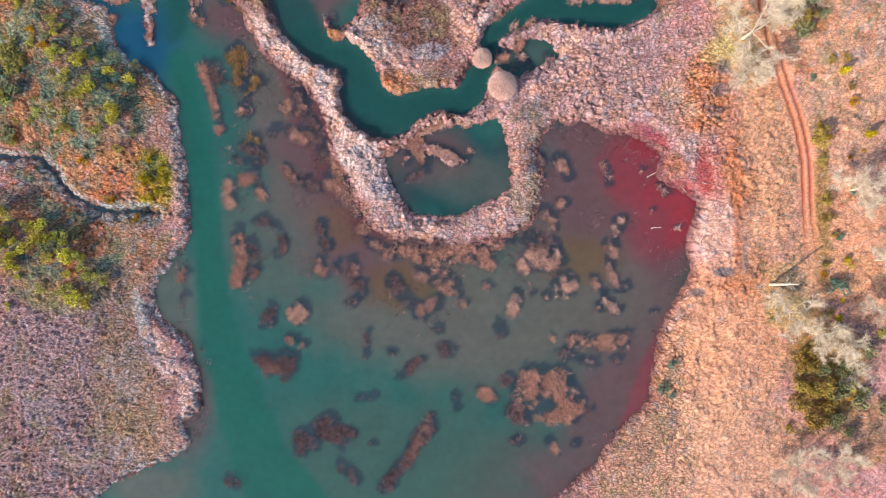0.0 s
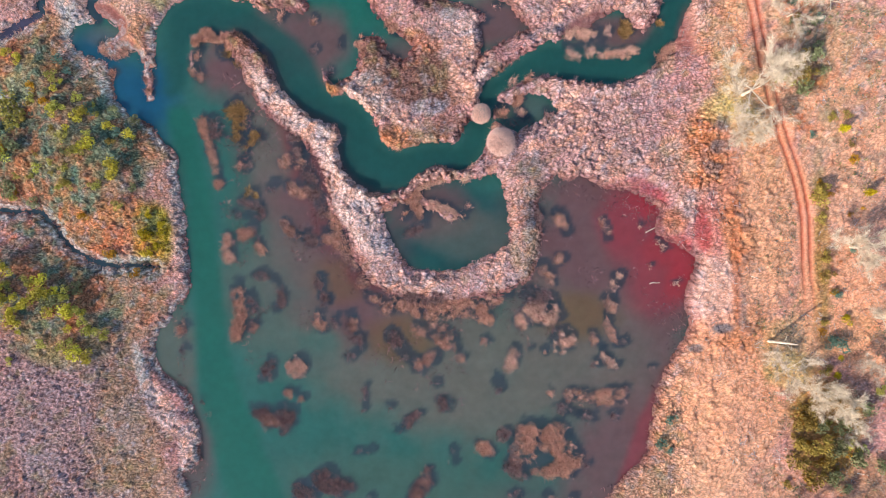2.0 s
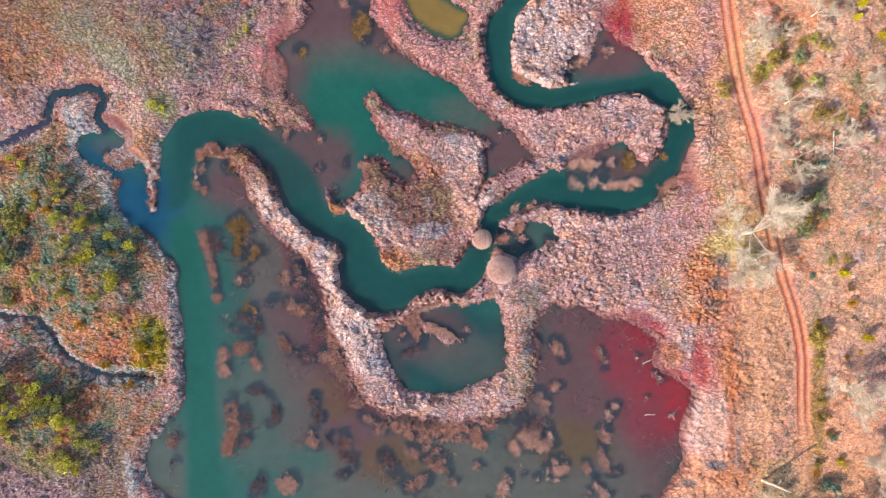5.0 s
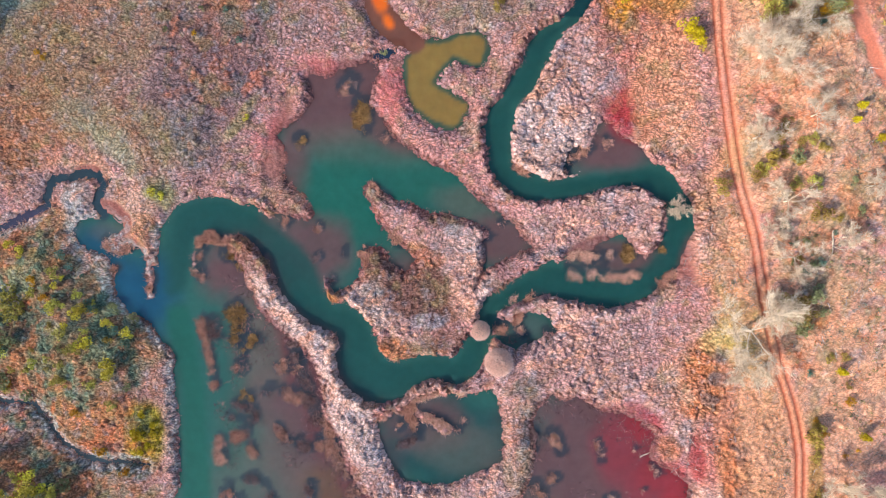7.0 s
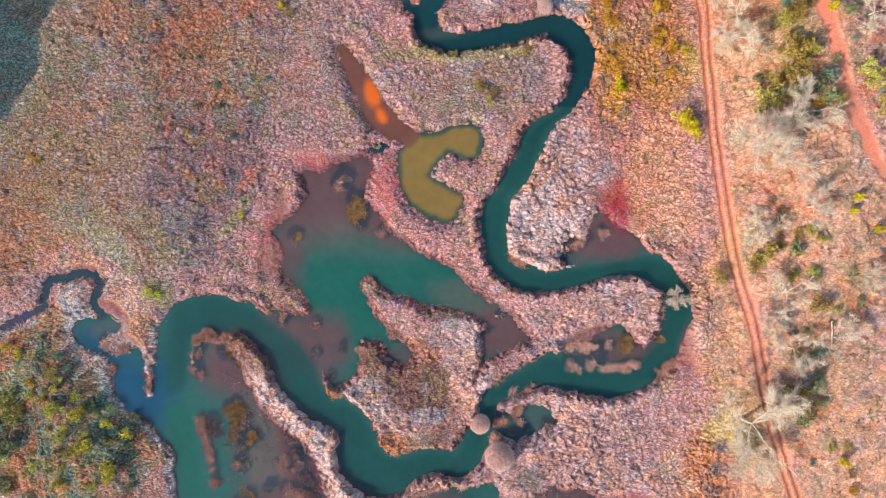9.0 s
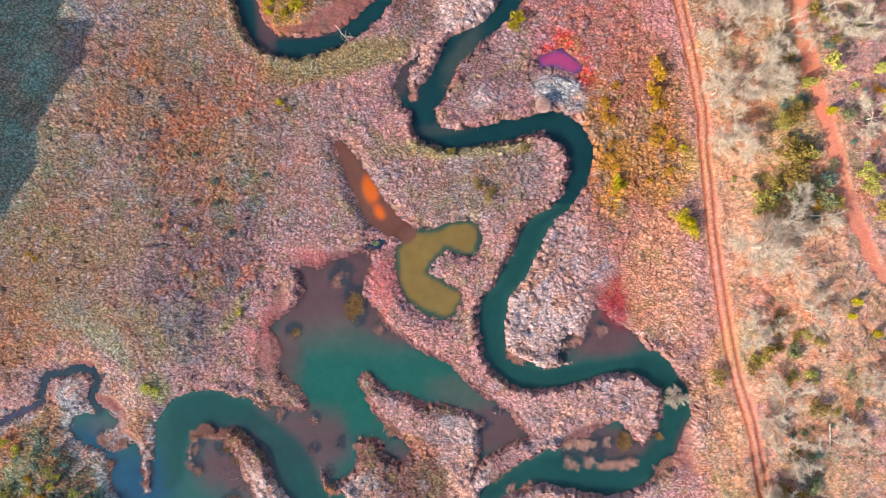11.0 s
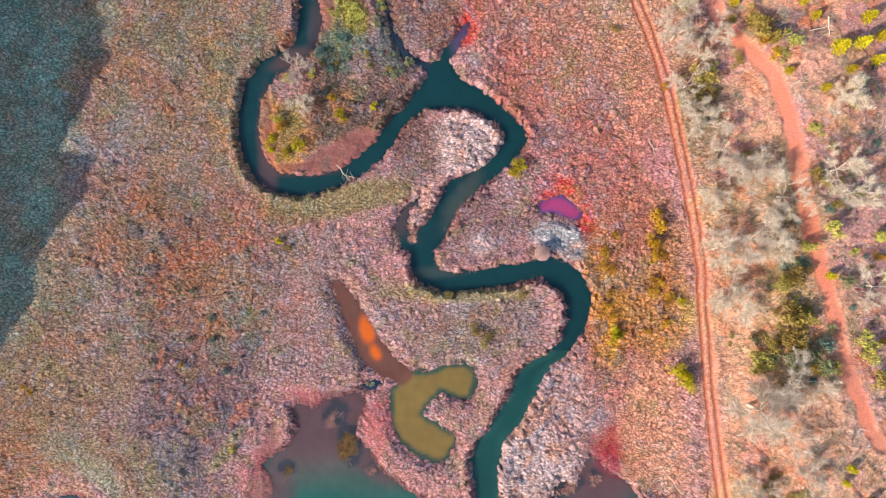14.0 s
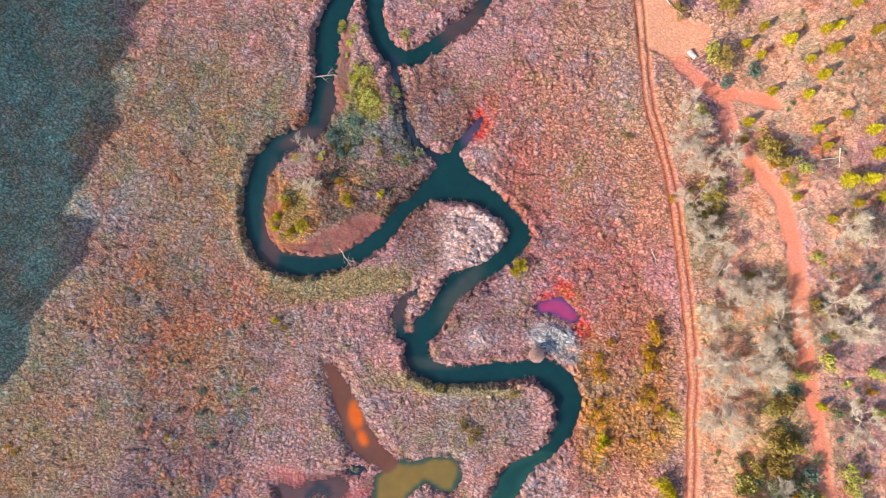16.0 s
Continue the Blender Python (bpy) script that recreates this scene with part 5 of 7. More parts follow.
land = land * (1 - m) + (TONE["ember"] * hue + TONE["slate"] * (1 - hue)) * m
# lodged reeds: bleached, peach and grey by turns
for size, seed, tone, amount in ((3.2, 90, "peach", 0.75), (2.4, 91, "greymauve", 0.6), (1.6, 92, "white", 0.3), (2.2, 93, "rust", 0.3)):
    m = (amount * smooth(0.08, 0.4, fbm(ax, ay * 1.5, size, seed, 3)) * bleached)[..., None]
    land = land * (1 - m) + TONE[tone] * m
# wet mud at the water's edge
m = (smooth(2.2, 0.1, wet + 0.8 * fbm(GX, GY, 2.0, 80, 2)) * 0.7 * (1 - smooth(3.0, 1.0, channel)) * smooth(2.5, 0.5, flats))[..., None]
land = land * (1 - m) + TONE["rustmud"] * m
strand = wet + 0.7 * fbm(GX, GY, 2.5, 103, 2)
m = (0.85 * smooth(0.1, 0.3, strand) * smooth(1.6, 0.9, strand) * smooth(-47, -52, GX) * smooth(66, 58, GY) * (0.7 + 0.6 * fbm(GX, GY, 1.2, 104, 2)).clip(0, 1))[..., None]
land = land * (1 - m) + TONE["greywhite"] * m
m = (smooth(0.6, 0.1, wet) * 0.35 * (1 - bleached))[..., None]
land = land * (1 - m) + TONE["mud"] * m

# tussocks and lodged reeds stand as mounds
cover = np.clip(bleached, 0, 1)
mound = grass_mound * (1 - cover) + reed_mound * cover
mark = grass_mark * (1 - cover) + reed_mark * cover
rough = rough * (1 + 0.35 * fbm(GX, GY, 14.0, 76, 2)) * (1 - 0.3 * smooth(54, 62, GX))
relief = (0.3 + 0.35 * bleached) * fbm(GX, GY, 3.4, 61, 3) + mound * (0.82 + 0.18 * bleached) * rough * (1 - 0.6 * beach) + 0.3 * thick
steep = smooth(3.0, 1.0, channel) * smooth(-52, -44, GX)
low_shore = smooth(-64, -70, GX) * smooth(46, 52, GY) * smooth(82, 74, GY)
bank = (0.8 + 0.55 * steep) * (1 - 0.8 * np.clip(beach, 0, 1)) * (1 - 0.6 * low_shore)
width = 2.4 - 1.5 * steep
height = np.where(wet > 0, 0.06 + bank * smooth(0, 1, wet / width) + relief * smooth(-0.1, 0.5, wet) * (1 - 0.85 * bare), -0.06 - 0.9 * smooth(0, -3, wet))
height = height + hill_rise(GX, GY) * smooth(-1, 3, wet) + (1.0 * smooth(-45, -65, GX) + 1.8 * smooth(-55, -95, GX)) * smooth(1, 14, wet) - 0.22 * rut_line * fade - 0.15 * smooth(0.3, -0.5, road_d)


def sample(raster, x, y):
    """Values of a map at points, between the four nearest."""
    u, v = np.clip((x - X0) / STEP, 0, len(gx) - 1.001), np.clip((y - Y0) / STEP, 0, len(gy) - 1.001)
    j, i = u.astype(int), v.astype(int)
    a, b = u - j, v - i
    if raster.ndim == 3:
        a, b = a[..., None], b[..., None]
    return (raster[i, j] * (1 - a) + raster[i, j + 1] * a) * (1 - b) + (raster[i + 1, j] * (1 - a) + raster[i + 1, j + 1] * a) * b


def ground_z(x, y):
    return float(sample(height, np.array([float(x)]), np.array([float(y)]))[0])


# ---- meshes ----
def mesh_from(name, verts, faces, colour=None, domain="POINT", material=None, flat=True):
    """A mesh from arrays; faces all have the same number of corners."""
    me = bpy.data.meshes.new(name)
    n, k = faces.shape
    me.vertices.add(len(verts))
    me.vertices.foreach_set("co", np.ascontiguousarray(verts, np.float32).ravel())
    me.loops.add(n * k)
    me.loops.foreach_set("vertex_index", np.ascontiguousarray(faces, np.int32).ravel())
    me.polygons.add(n)
    me.polygons.foreach_set("loop_start", np.arange(0, n * k, k, dtype=np.int32))
    if not flat:
        me.polygons.foreach_set("use_smooth", np.ones(n, bool))
    me.update(calc_edges=True)
    if colour is not None:
        layer = me.attributes.new("tone", "FLOAT_COLOR", domain)
        layer.data.foreach_set("color", np.ascontiguousarray(colour if colour.shape[1] == 4 else np.c_[colour, np.ones(len(colour))], np.float32).ravel())
    if material:
        me.materials.append(material)
    return me


def grid_mesh(name, xs, ys, z, colour, material, keep=None):
    nx, ny = len(xs), len(ys)
    x, y = np.meshgrid(xs, ys)
    idx = np.arange(nx * ny).reshape(ny, nx)
    faces = np.stack([idx[:-1, :-1], idx[:-1, 1:], idx[1:, 1:], idx[1:, :-1]], -1).reshape(-1, 4)
    verts, col = np.c_[x.ravel(), y.ravel(), z.ravel()], colour.reshape(nx * ny, -1)
    if keep is not None:
        faces = faces[keep.ravel()[faces].any(1)]
        used, inv = np.unique(faces, return_inverse=True)
        verts, col, faces = verts[used], col[used], inv.reshape(-1, 4)
    return mesh_from(name, verts, faces, col, "POINT", material, flat=keep is None)


def node_material(name):
    mat = bpy.data.materials.new(name)
    mat.use_nodes = True
    nodes, links = mat.node_tree.nodes, mat.node_tree.links
    return mat, nodes, links, nodes["Principled BSDF"]


def toned_material(name, rough, spread, scales, bump=0.0, base=None, specular=0.2, by_object=0.0):
    """A surface whose colour comes from the mesh's own tone (or base), varied by noise at several sizes (metres)."""
    mat, nodes, links, bsdf = node_material(name)
    if base is None:
        src = nodes.new("ShaderNodeAttribute")
        src.attribute_name = "tone"
        colour = src.outputs["Color"]
    else:
        src = nodes.new("ShaderNodeRGB")
        src.outputs[0].default_value = (*base, 1)
        colour = src.outputs[0]
    geo = nodes.new("ShaderNodeNewGeometry")
    last = None
    for k, size in enumerate(scales):
        tex = nodes.new("ShaderNodeTexNoise")
        tex.inputs["Scale"].default_value, tex.inputs["Detail"].default_value = 1.0 / size, 4
        links.new(geo.outputs["Position"], tex.inputs["Vector"])
        ramp = nodes.new("ShaderNodeMapRange")
        ramp.inputs["From Min"].default_value, ramp.inputs["From Max"].default_value = 0.3, 0.7
        ramp.inputs["To Min"].default_value, ramp.inputs["To Max"].default_value = 1 - spread, 1 + spread
        links.new(tex.outputs["Fac"], ramp.inputs["Value"])
        mul = nodes.new("ShaderNodeVectorMath")
        mul.operation = "SCALE"
        links.new(colour, mul.inputs[0])
        links.new(ramp.outputs["Result"], mul.inputs["Scale"])
        colour, last = mul.outputs["Vector"], tex
    if by_object:
        info = nodes.new("ShaderNodeObjectInfo")
        hsv = nodes.new("ShaderNodeHueSaturation")
        for socket, lo, hi in (("Value", 1 - by_object, 1 + by_object), ("Hue", 0.5 - 0.05 * by_object, 0.5 + 0.05 * by_object)):
            ramp = nodes.new("ShaderNodeMapRange")
            ramp.inputs["To Min"].default_value, ramp.inputs["To Max"].default_value = lo, hi
            links.new(info.outputs["Random"], ramp.inputs["Value"])
            links.new(ramp.outputs["Result"], hsv.inputs[socket])
        links.new(colour, hsv.inputs["Color"])
        colour = hsv.outputs["Color"]
    links.new(colour, bsdf.inputs["Base Color"])
    bsdf.inputs["Roughness"].default_value = rough
    bsdf.inputs["Specular IOR Level"].default_value = specular
    if bump and last:
        b = nodes.new("ShaderNodeBump")
        b.inputs["Strength"].default_value, b.inputs["Distance"].default_value = 0.8, bump
        links.new(last.outputs["Fac"], b.inputs["Height"])
        links.new(b.outputs["Normal"], bsdf.inputs["Normal"])
    return mat


def litter_material(name):
    """Soil under matted stems: drawn-out streaks of pale stalks, the shade of the gaps put into the colour, as thick as
    the tone's alpha says.
    """
    mat, nodes, links, bsdf = node_material(name)

    def math_node(op, a, b):
        n = nodes.new("ShaderNodeMath")
        n.operation = op
        for k, v in enumerate((a, b)):
            if isinstance(v, (int, float)):
                n.inputs[k].default_value = v
            else:
                links.new(v, n.inputs[k])
        return n.outputs[0]

    def noise(vector, scale, detail, rough=0.6):
        n = nodes.new("ShaderNodeTexNoise")
        n.inputs["Scale"].default_value, n.inputs["Detail"].default_value, n.inputs["Roughness"].default_value = scale, detail, rough
        links.new(vector, n.inputs["Vector"])
        return n

    src, geo = nodes.new("ShaderNodeAttribute"), nodes.new("ShaderNodeNewGeometry")
    src.attribute_name = "tone"
    place = geo.outputs["Position"]
    sway = nodes.new("ShaderNodeVectorMath")
    sway.operation = "MULTIPLY_ADD"
    links.new(noise(place, 0.3, 1).outputs["Color"], sway.inputs[0])
    sway.inputs[1].default_value = (3.0, 3.0, 0.0)
    links.new(place, sway.inputs[2])
    lay = nodes.new("ShaderNodeMapping")
    lay.vector_type = "TEXTURE"
    lay.inputs["Rotation"].default_value = (0, 0, -0.35)
    lay.inputs["Scale"].default_value = (1.15, 0.62, 8.0)
    links.new(sway.outputs[0], lay.inputs["Vector"])
    crumb, fleck = noise(place, 2.0, 4, 0.72), noise(lay.outputs[0], 2.2, 3, 0.7)
    crumple = nodes.new("ShaderNodeVectorMath")
    crumple.operation = "MULTIPLY_ADD"
    links.new(crumb.outputs["Color"], crumple.inputs[0])
    crumple.inputs[1].default_value = (1.7, 1.7, 0.0)
    links.new(lay.outputs[0], crumple.inputs[2])
    gap = nodes.new("ShaderNodeTexVoronoi")
    gap.feature, gap.voronoi_dimensions = "DISTANCE_TO_EDGE", "2D"
    gap.inputs["Scale"].default_value = 1.0
    links.new(crumple.outputs[0], gap.inputs["Vector"])
    mat_top = math_node("MINIMUM", math_node("MULTIPLY", gap.outputs["Distance"], 3.0), 1.0)
    # bump height; its gaps also darken the colour as painted shade
    both = math_node("ADD", math_node("MULTIPLY", mat_top, 0.22), math_node("ADD", math_node("MULTIPLY", crumb.outputs["Fac"], 0.6), math_node("MULTIPLY", fleck.outputs["Fac"], 0.6)))
    ramp = nodes.new("ShaderNodeMapRange")
    ramp.inputs["From Min"].default_value, ramp.inputs["From Max"].default_value = 0.59, 0.93
    ramp.inputs["To Min"].default_value, ramp.inputs["To Max"].default_value = -0.45, 0.95
    links.new(both, ramp.inputs["Value"])
    gain = math_node("ADD", math_node("MULTIPLY", ramp.outputs[0], src.outputs["Alpha"]), 1.0)
    tint = nodes.new("ShaderNodeVectorMath")
    tint.operation = "SCALE"
    links.new(src.outputs["Color"], tint.inputs[0])
    links.new(gain, tint.inputs["Scale"])
    links.new(tint.outputs[0], bsdf.inputs["Base Color"])
    bump = nodes.new("ShaderNodeBump")
    bump.inputs["Distance"].default_value = 0.4
    links.new(math_node("MULTIPLY", src.outputs["Alpha"], 0.9), bump.inputs["Strength"])
    links.new(both, bump.inputs["Height"])
    links.new(bump.outputs[0], bsdf.inputs["Normal"])
    bsdf.inputs["Roughness"].default_value = 0.95
    bsdf.inputs["Specular IOR Level"].default_value = 0.1
    return mat


mat_ground = litter_material("marsh soil and litter")
mat_grass = toned_material("dry grass blades", 0.8, 0.2, (0.9, 0.3), specular=0.15)
mat_water = toned_material("turbid water", 0.12, 0.06, (6.0, 1.8), bump=0.012, specular=0.35)
shader = mat_water.node_tree.nodes["Principled BSDF"]
shader.subsurface_method = "RANDOM_WALK"
shader.inputs["Subsurface Weight"].default_value = 1.0
shader.inputs["Subsurface Radius"].default_value = (0.5, 1.0, 1.3)
shader.inputs["Subsurface Scale"].default_value = 8.0

# ---- ground: one sheet to the horizon, fine along the flight ----
far = np.cumsum(STEP * 1.35 ** np.arange(1, 23))
west = np.cumsum(STEP * 1.19 ** np.arange(1, 38))
ex, ey = np.r_[X0 - west[::-1], gx, X1 + far], np.r_[Y0 - far[::-1], gy, Y1 + far]
EX, EY = np.meshgrid(ex, ey)
out = np.maximum(np.maximum(X0 - EX, EX - X1), np.maximum(Y0 - EY, EY - Y1)).clip(0)
ez = sample(height, EX, EY)
rise_edge = hill_rise(np.clip(EX, X0, X1), np.clip(EY, Y0, Y1))
plain = 0.9 + hill_rise(EX, EY) + 0.45 * fbm(EX, EY, 5.0, 63) + 0.5 * fbm(EX, EY, 22.0, 64)
blend_out = smooth(0.2, 3.0, out)
ez = np.where(out > 0, (ez - rise_edge + hill_rise(EX, EY)) * (1 - blend_out) + plain * blend_out, ez)
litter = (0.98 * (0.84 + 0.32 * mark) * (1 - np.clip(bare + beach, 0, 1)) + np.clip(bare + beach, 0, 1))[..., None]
# single stems and dead leaves: a fine mix of pale, rust and grey
stem_mix = np.random.default_rng(4).normal(0, 1, GX.shape).clip(-2.2, 2.2)[..., None]
speckle = (1 + (0.13 - 0.05 * bleached[..., None]) * grain[..., None]) * (1 + 0.07 * stem_mix * np.array([1.0, -0.1, -0.8]))
on_plants = (1 - 0.7 * np.clip(bare + beach, 0, 1))[..., None]
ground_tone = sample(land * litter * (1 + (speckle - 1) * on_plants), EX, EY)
m = smooth(0.0, 14, out + 4 * fbm(EX, EY, 6.0, 113, 2))[..., None]
east_side = smooth(0, 60, EX)[..., None]
patchy = smooth(-0.25, 0.25, fbm(EX, EY, 18.0, 114, 4))[..., None]
rolling = (TONE["mauvepink"] * patchy + TONE["rustgreen"] * (1 - patchy)) * (1 - east_side) + (TONE["heath"] * patchy + TONE["rustpeach"] * (1 - patchy)) * east_side
ground_tone = ground_tone * (1 - m) + rolling * m
# the dry heath in the east is shorter and smoother
heathy = np.maximum(smooth(54, 62, GX), smooth(47, 53, GX) * smooth(15, -5, GY))
strewn = np.where(out > 0, 1.0, sample(on_plants[..., 0] * smooth(-0.3, 0.4, wet) * (1 - 0.48 * heathy), EX, EY))
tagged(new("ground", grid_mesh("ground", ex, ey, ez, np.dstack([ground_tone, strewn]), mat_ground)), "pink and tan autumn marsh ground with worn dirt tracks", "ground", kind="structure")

# ---- water ----
wx, wy = gx[::2], gy[::2]
coarse = (slice(None, None, 2), slice(None, None, 2))


def water_body(name, d, label, level=0.0, category="water"):
    z = np.full(GX[coarse].shape, level)
    ob = new(name, grid_mesh(name, wx, wy, z, water_tone[coarse], mat_water, keep=d[coarse] < 1.8))
    return tagged(ob, label, category, kind="structure")


water_body("water", shore, "teal stream and brown shallow marsh lake, still water")
water_body("water_pond_1", olive_d, "hook-shaped olive green pond beside the stream", 0.02)
water_body("water_pond_2", orange_d, "narrow brown pond with a bright orange patch", 0.01)
water_body("water_pond_3", magenta_d, "small magenta pool among scarlet plants", 0.03)
water_body("water_pond_4", blue_d, "tiny dark blue pool in the reeds", 0.04)


# ---- plant cover: stuff that nobody could count ----
def blades(name, x, y, tone, length, width, heading, lean, per, label, category, base_z=None, spread=1.2, jitter=0.35, material=None, kind="stuff", tint=0.3):
    """Tufts of thin pointed blades at the given points. lean: 0 lies flat, 1 stands upright."""
    rng = np.random.default_rng(len(x) + per)
    n = len(x) * per
    rep = lambda a: np.repeat(a, per, 0)
    px, py = rep(x) + rng.normal(0, jitter, n), rep(y) + rng.normal(0, jitter, n)
    pz = (sample(height, px, py) if base_z is None else np.full(n, base_z)) - 0.05
    size = rep(length) * rng.uniform(0.55, 1.25, n)
    ang = rep(heading) + rng.normal(0, spread, n)
    up = np.clip(rep(lean) + rng.normal(0, 0.18, n), 0.08, 0.98)
    flat_len = np.sqrt(1 - up ** 2)
    dx, dy, dz = np.cos(ang) * flat_len * size, np.sin(ang) * flat_len * size, up * size
    half = rep(width) * rng.uniform(0.6, 1.3, n) * 0.5
    side = ang + np.pi / 2 + rng.normal(0, 0.5, n)
    sx, sy = np.cos(side) * half, np.sin(side) * half
    v = np.empty((n, 3, 3))
    v[:, 0] = np.c_[px - sx, py - sy, pz]
    v[:, 1] = np.c_[px + sx, py + sy, pz + 0.03]
    v[:, 2] = np.c_[px + dx, py + dy, pz + dz]
    col = rep(tone) * (1 + rng.normal(0, tint, n)).clip(0.35, 1.9)[:, None]
    col = np.clip(col * (1 + rng.normal(0, 0.06, (n, 3))), 0.01, 0.9)
    me = mesh_from(name, v.reshape(-1, 3), np.arange(n * 3).reshape(n, 3), col, "FACE", material or mat_grass)
    return tagged(new(name, me), label, category, kind=kind)


def scatter(spacing, seed):
    """Points on a loose lattice over the flown strip."""
    r = np.random.default_rng(seed)
    x, y = np.meshgrid(np.arange(X0 + 3, X1 - 3, spacing), np.arange(Y0 + 3, Y1 - 3, spacing))
    x, y = x.ravel() + r.uniform(-0.48, 0.48, x.size) * spacing, y.ravel() + r.uniform(-0.48, 0.48, x.size) * spacing
    keep = (sample(wet, x, y) > 0.2) & (sample(bare, x, y) < 0.35 + 0.4 * r.random(x.size)) & (sample(beach, x, y) < 0.4 + 0.8 * r.random(x.size) ** 2)
    x, y = x[keep], y[keep]
    reedy = sample(bleached, x, y) + 0.35 * fbm(x, y, 3.0, 71) > 0.5
    flow = 2.2 * fbm(x, y, 16.0, 72, 2) + 1.6 * fbm(x, y, 2.0, 73, 2) - 0.7
    vary = r.normal(0, 1, x.size)
    tone = sample(land, x, y)
    odd = r.random(x.size)[:, None]
    tone = np.where(odd < 0.10, 0.5 * tone + 0.5 * TONE["rust"], np.where(odd > 0.88, 0.4 * tone + 0.6 * TONE["greymauve"], np.where((odd > 0.80), 0.55 * tone, tone)))
    keep_mark = sample(mark, x, y)
    return x, y, reedy, flow, vary, tone * ((1.0 + 0.15 * vary) * (0.84 + 0.32 * keep_mark)).clip(0.4, 1.8)[:, None]


# blades on the mounds
x, y, reedy, flow, vary, tone = scatter(0.6, 5)
up = sample(mound, x, y)
s = (0.6 + 0.5 * up) * (1.0 + 0.2 * vary).clip(0.5, 1.6)
top = up > 0.25 * sample(rough, x, y) ** 0.5
for name, pick, per, label in (("heath_grass", ~reedy & top & (x > 42), 2, "dry tan and rust grass tussocks on sandy heath"), ("marsh_grass", ~reedy & top & (x <= 42), 2, "mauve and rust autumn marsh grass in tussocks")):
    blades(name, x[pick], y[pick], tone[pick] * 1.08, 0.42 * s[pick], np.full(pick.sum(), 0.07), flow[pick], np.full(pick.sum(), 0.35), per, label, "grass", spread=0.7, jitter=0.15, tint=0.14)
x, y, reedy, flow, vary, tone = scatter(0.5, 6)
up = sample(mound, x, y)
reedy &= up > 0.3
s = ((0.5 + 0.5 * up) * (1.0 + 0.25 * vary).clip(0.5, 1.7))[reedy]
blades("bleached_reeds", x[reedy], y[reedy], tone[reedy] * 1.05, 0.5 * s, np.full(s.shape, 0.07), flow[reedy], np.full(s.shape, 0.18), 5, "pale bleached reeds, bent and lodged, along the banks", "reeds", spread=0.5, jitter=0.16, tint=0.12)

# tall reeds overhanging the water's edge
r = np.random.default_rng(13)
x, y = r.uniform(X0 + 2, X1 - 2, 330000), r.uniform(Y0 + 2, Y1 - 2, 330000)
d = sample(wet, x, y)
keep = (d > -0.12) & (d < 0.45) & (sample(beach, x, y) < 0.3) & (fbm(x, y, 3.5, 85, 2) > -0.02)
x, y, d = x[keep], y[keep], d[keep]
eps = 0.6
gxx, gyy = sample(wet, x + eps, y) - sample(wet, x - eps, y), sample(wet, x, y + eps) - sample(wet, x, y - eps)
tone = (0.6 * sample(land, x, y) + 0.4 * TONE["pink"]) * r.uniform(0.75, 1.45, len(x))[:, None]
blades("bank_reeds", x, y, tone, r.uniform(0.45, 0.95, len(x)), np.full(len(x), 0.08), np.arctan2(-gyy, -gxx), r.uniform(0.35, 0.8, len(x)), 5, "tan reeds leaning over the water's edge", "reeds", spread=0.8, jitter=0.15, tint=0.25)

# thin dead sticks strewn over the heath
r = np.random.default_rng(12)
x, y = r.uniform(50, 99, 4200), r.uniform(-58, 206, 4200)
keep = (sample(bare, x, y) < 0.3) & (fbm(x, y, 9.0, 83, 3) > -0.05)
x, y = x[keep], y[keep]
tone = np.where(r.random(len(x))[:, None] < 0.7, TONE["greywhite"], TONE["plum"]) * r.uniform(0.7, 1.15, len(x))[:, None]
blades("dead_sticks", x, y, tone, r.uniform(0.8, 2.6, len(x)), np.full(len(x), 0.1), r.uniform(0, 6.3, len(x)), np.full(len(x), 0.22), 3, "grey dead sticks and bramble strewn over the heath", "brushwood", spread=0.7, jitter=0.3)

# dead stalks standing or lying in the shallows
r = np.random.default_rng(8)
x, y = r.uniform(-60, 62, 30000), r.uniform(-55, 112, 30000)
d = sample(shore, x, y)
keep = (d < -0.2) & (sample(np.minimum(channel, lake_run), x, y) > 1.2) & (fbm(x, y, 7.0, 77, 3) + 0.5 * smooth(-9, -1, d) + 0.25 * fbm(x, y, 2.0, 78, 2) > 0.33 + 0.35 * smooth(-10, -30, y)) & (area_distance(x, y, OXBOW) > 1) & (y < 40 - 0.2 * x)
keep |= (d < -0.5) & (np.hypot(x + 6.0, (y + 14.5) * 1.1) < 11) & (fbm(x, y, 2.2, 99, 2) > 0.12)
x, y = x[keep], y[keep]
tone = np.where(r.random(len(x))[:, None] < 0.2, TONE["pink"], TONE["plum"]) * r.uniform(0.3, 0.9, len(x))[:, None]
blades("dead_stalks", x, y, tone, r.uniform(0.5, 1.3, len(x)), np.full(len(x), 0.11), r.uniform(0, 6.3, len(x)), np.full(len(x), 0.4), 4, "broken dead reed stalks scattered in the shallow lake", "reeds", base_z=-0.03, spread=1.2, jitter=0.2)

# ======== things ========
def part(name, me, parent, label=""):
    """One mesh object under a thing."""
    ob = new(name, me)
    ob.parent = parent
    if label:
        ob["label"] = label
    return ob


# ---- reed patches standing in the shallow water ----
TONES = {"brown": rgb(204, 152, 130), "dark": rgb(138, 110, 106), "pale": rgb(222, 174, 152), "gold": rgb(170, 132, 84)}


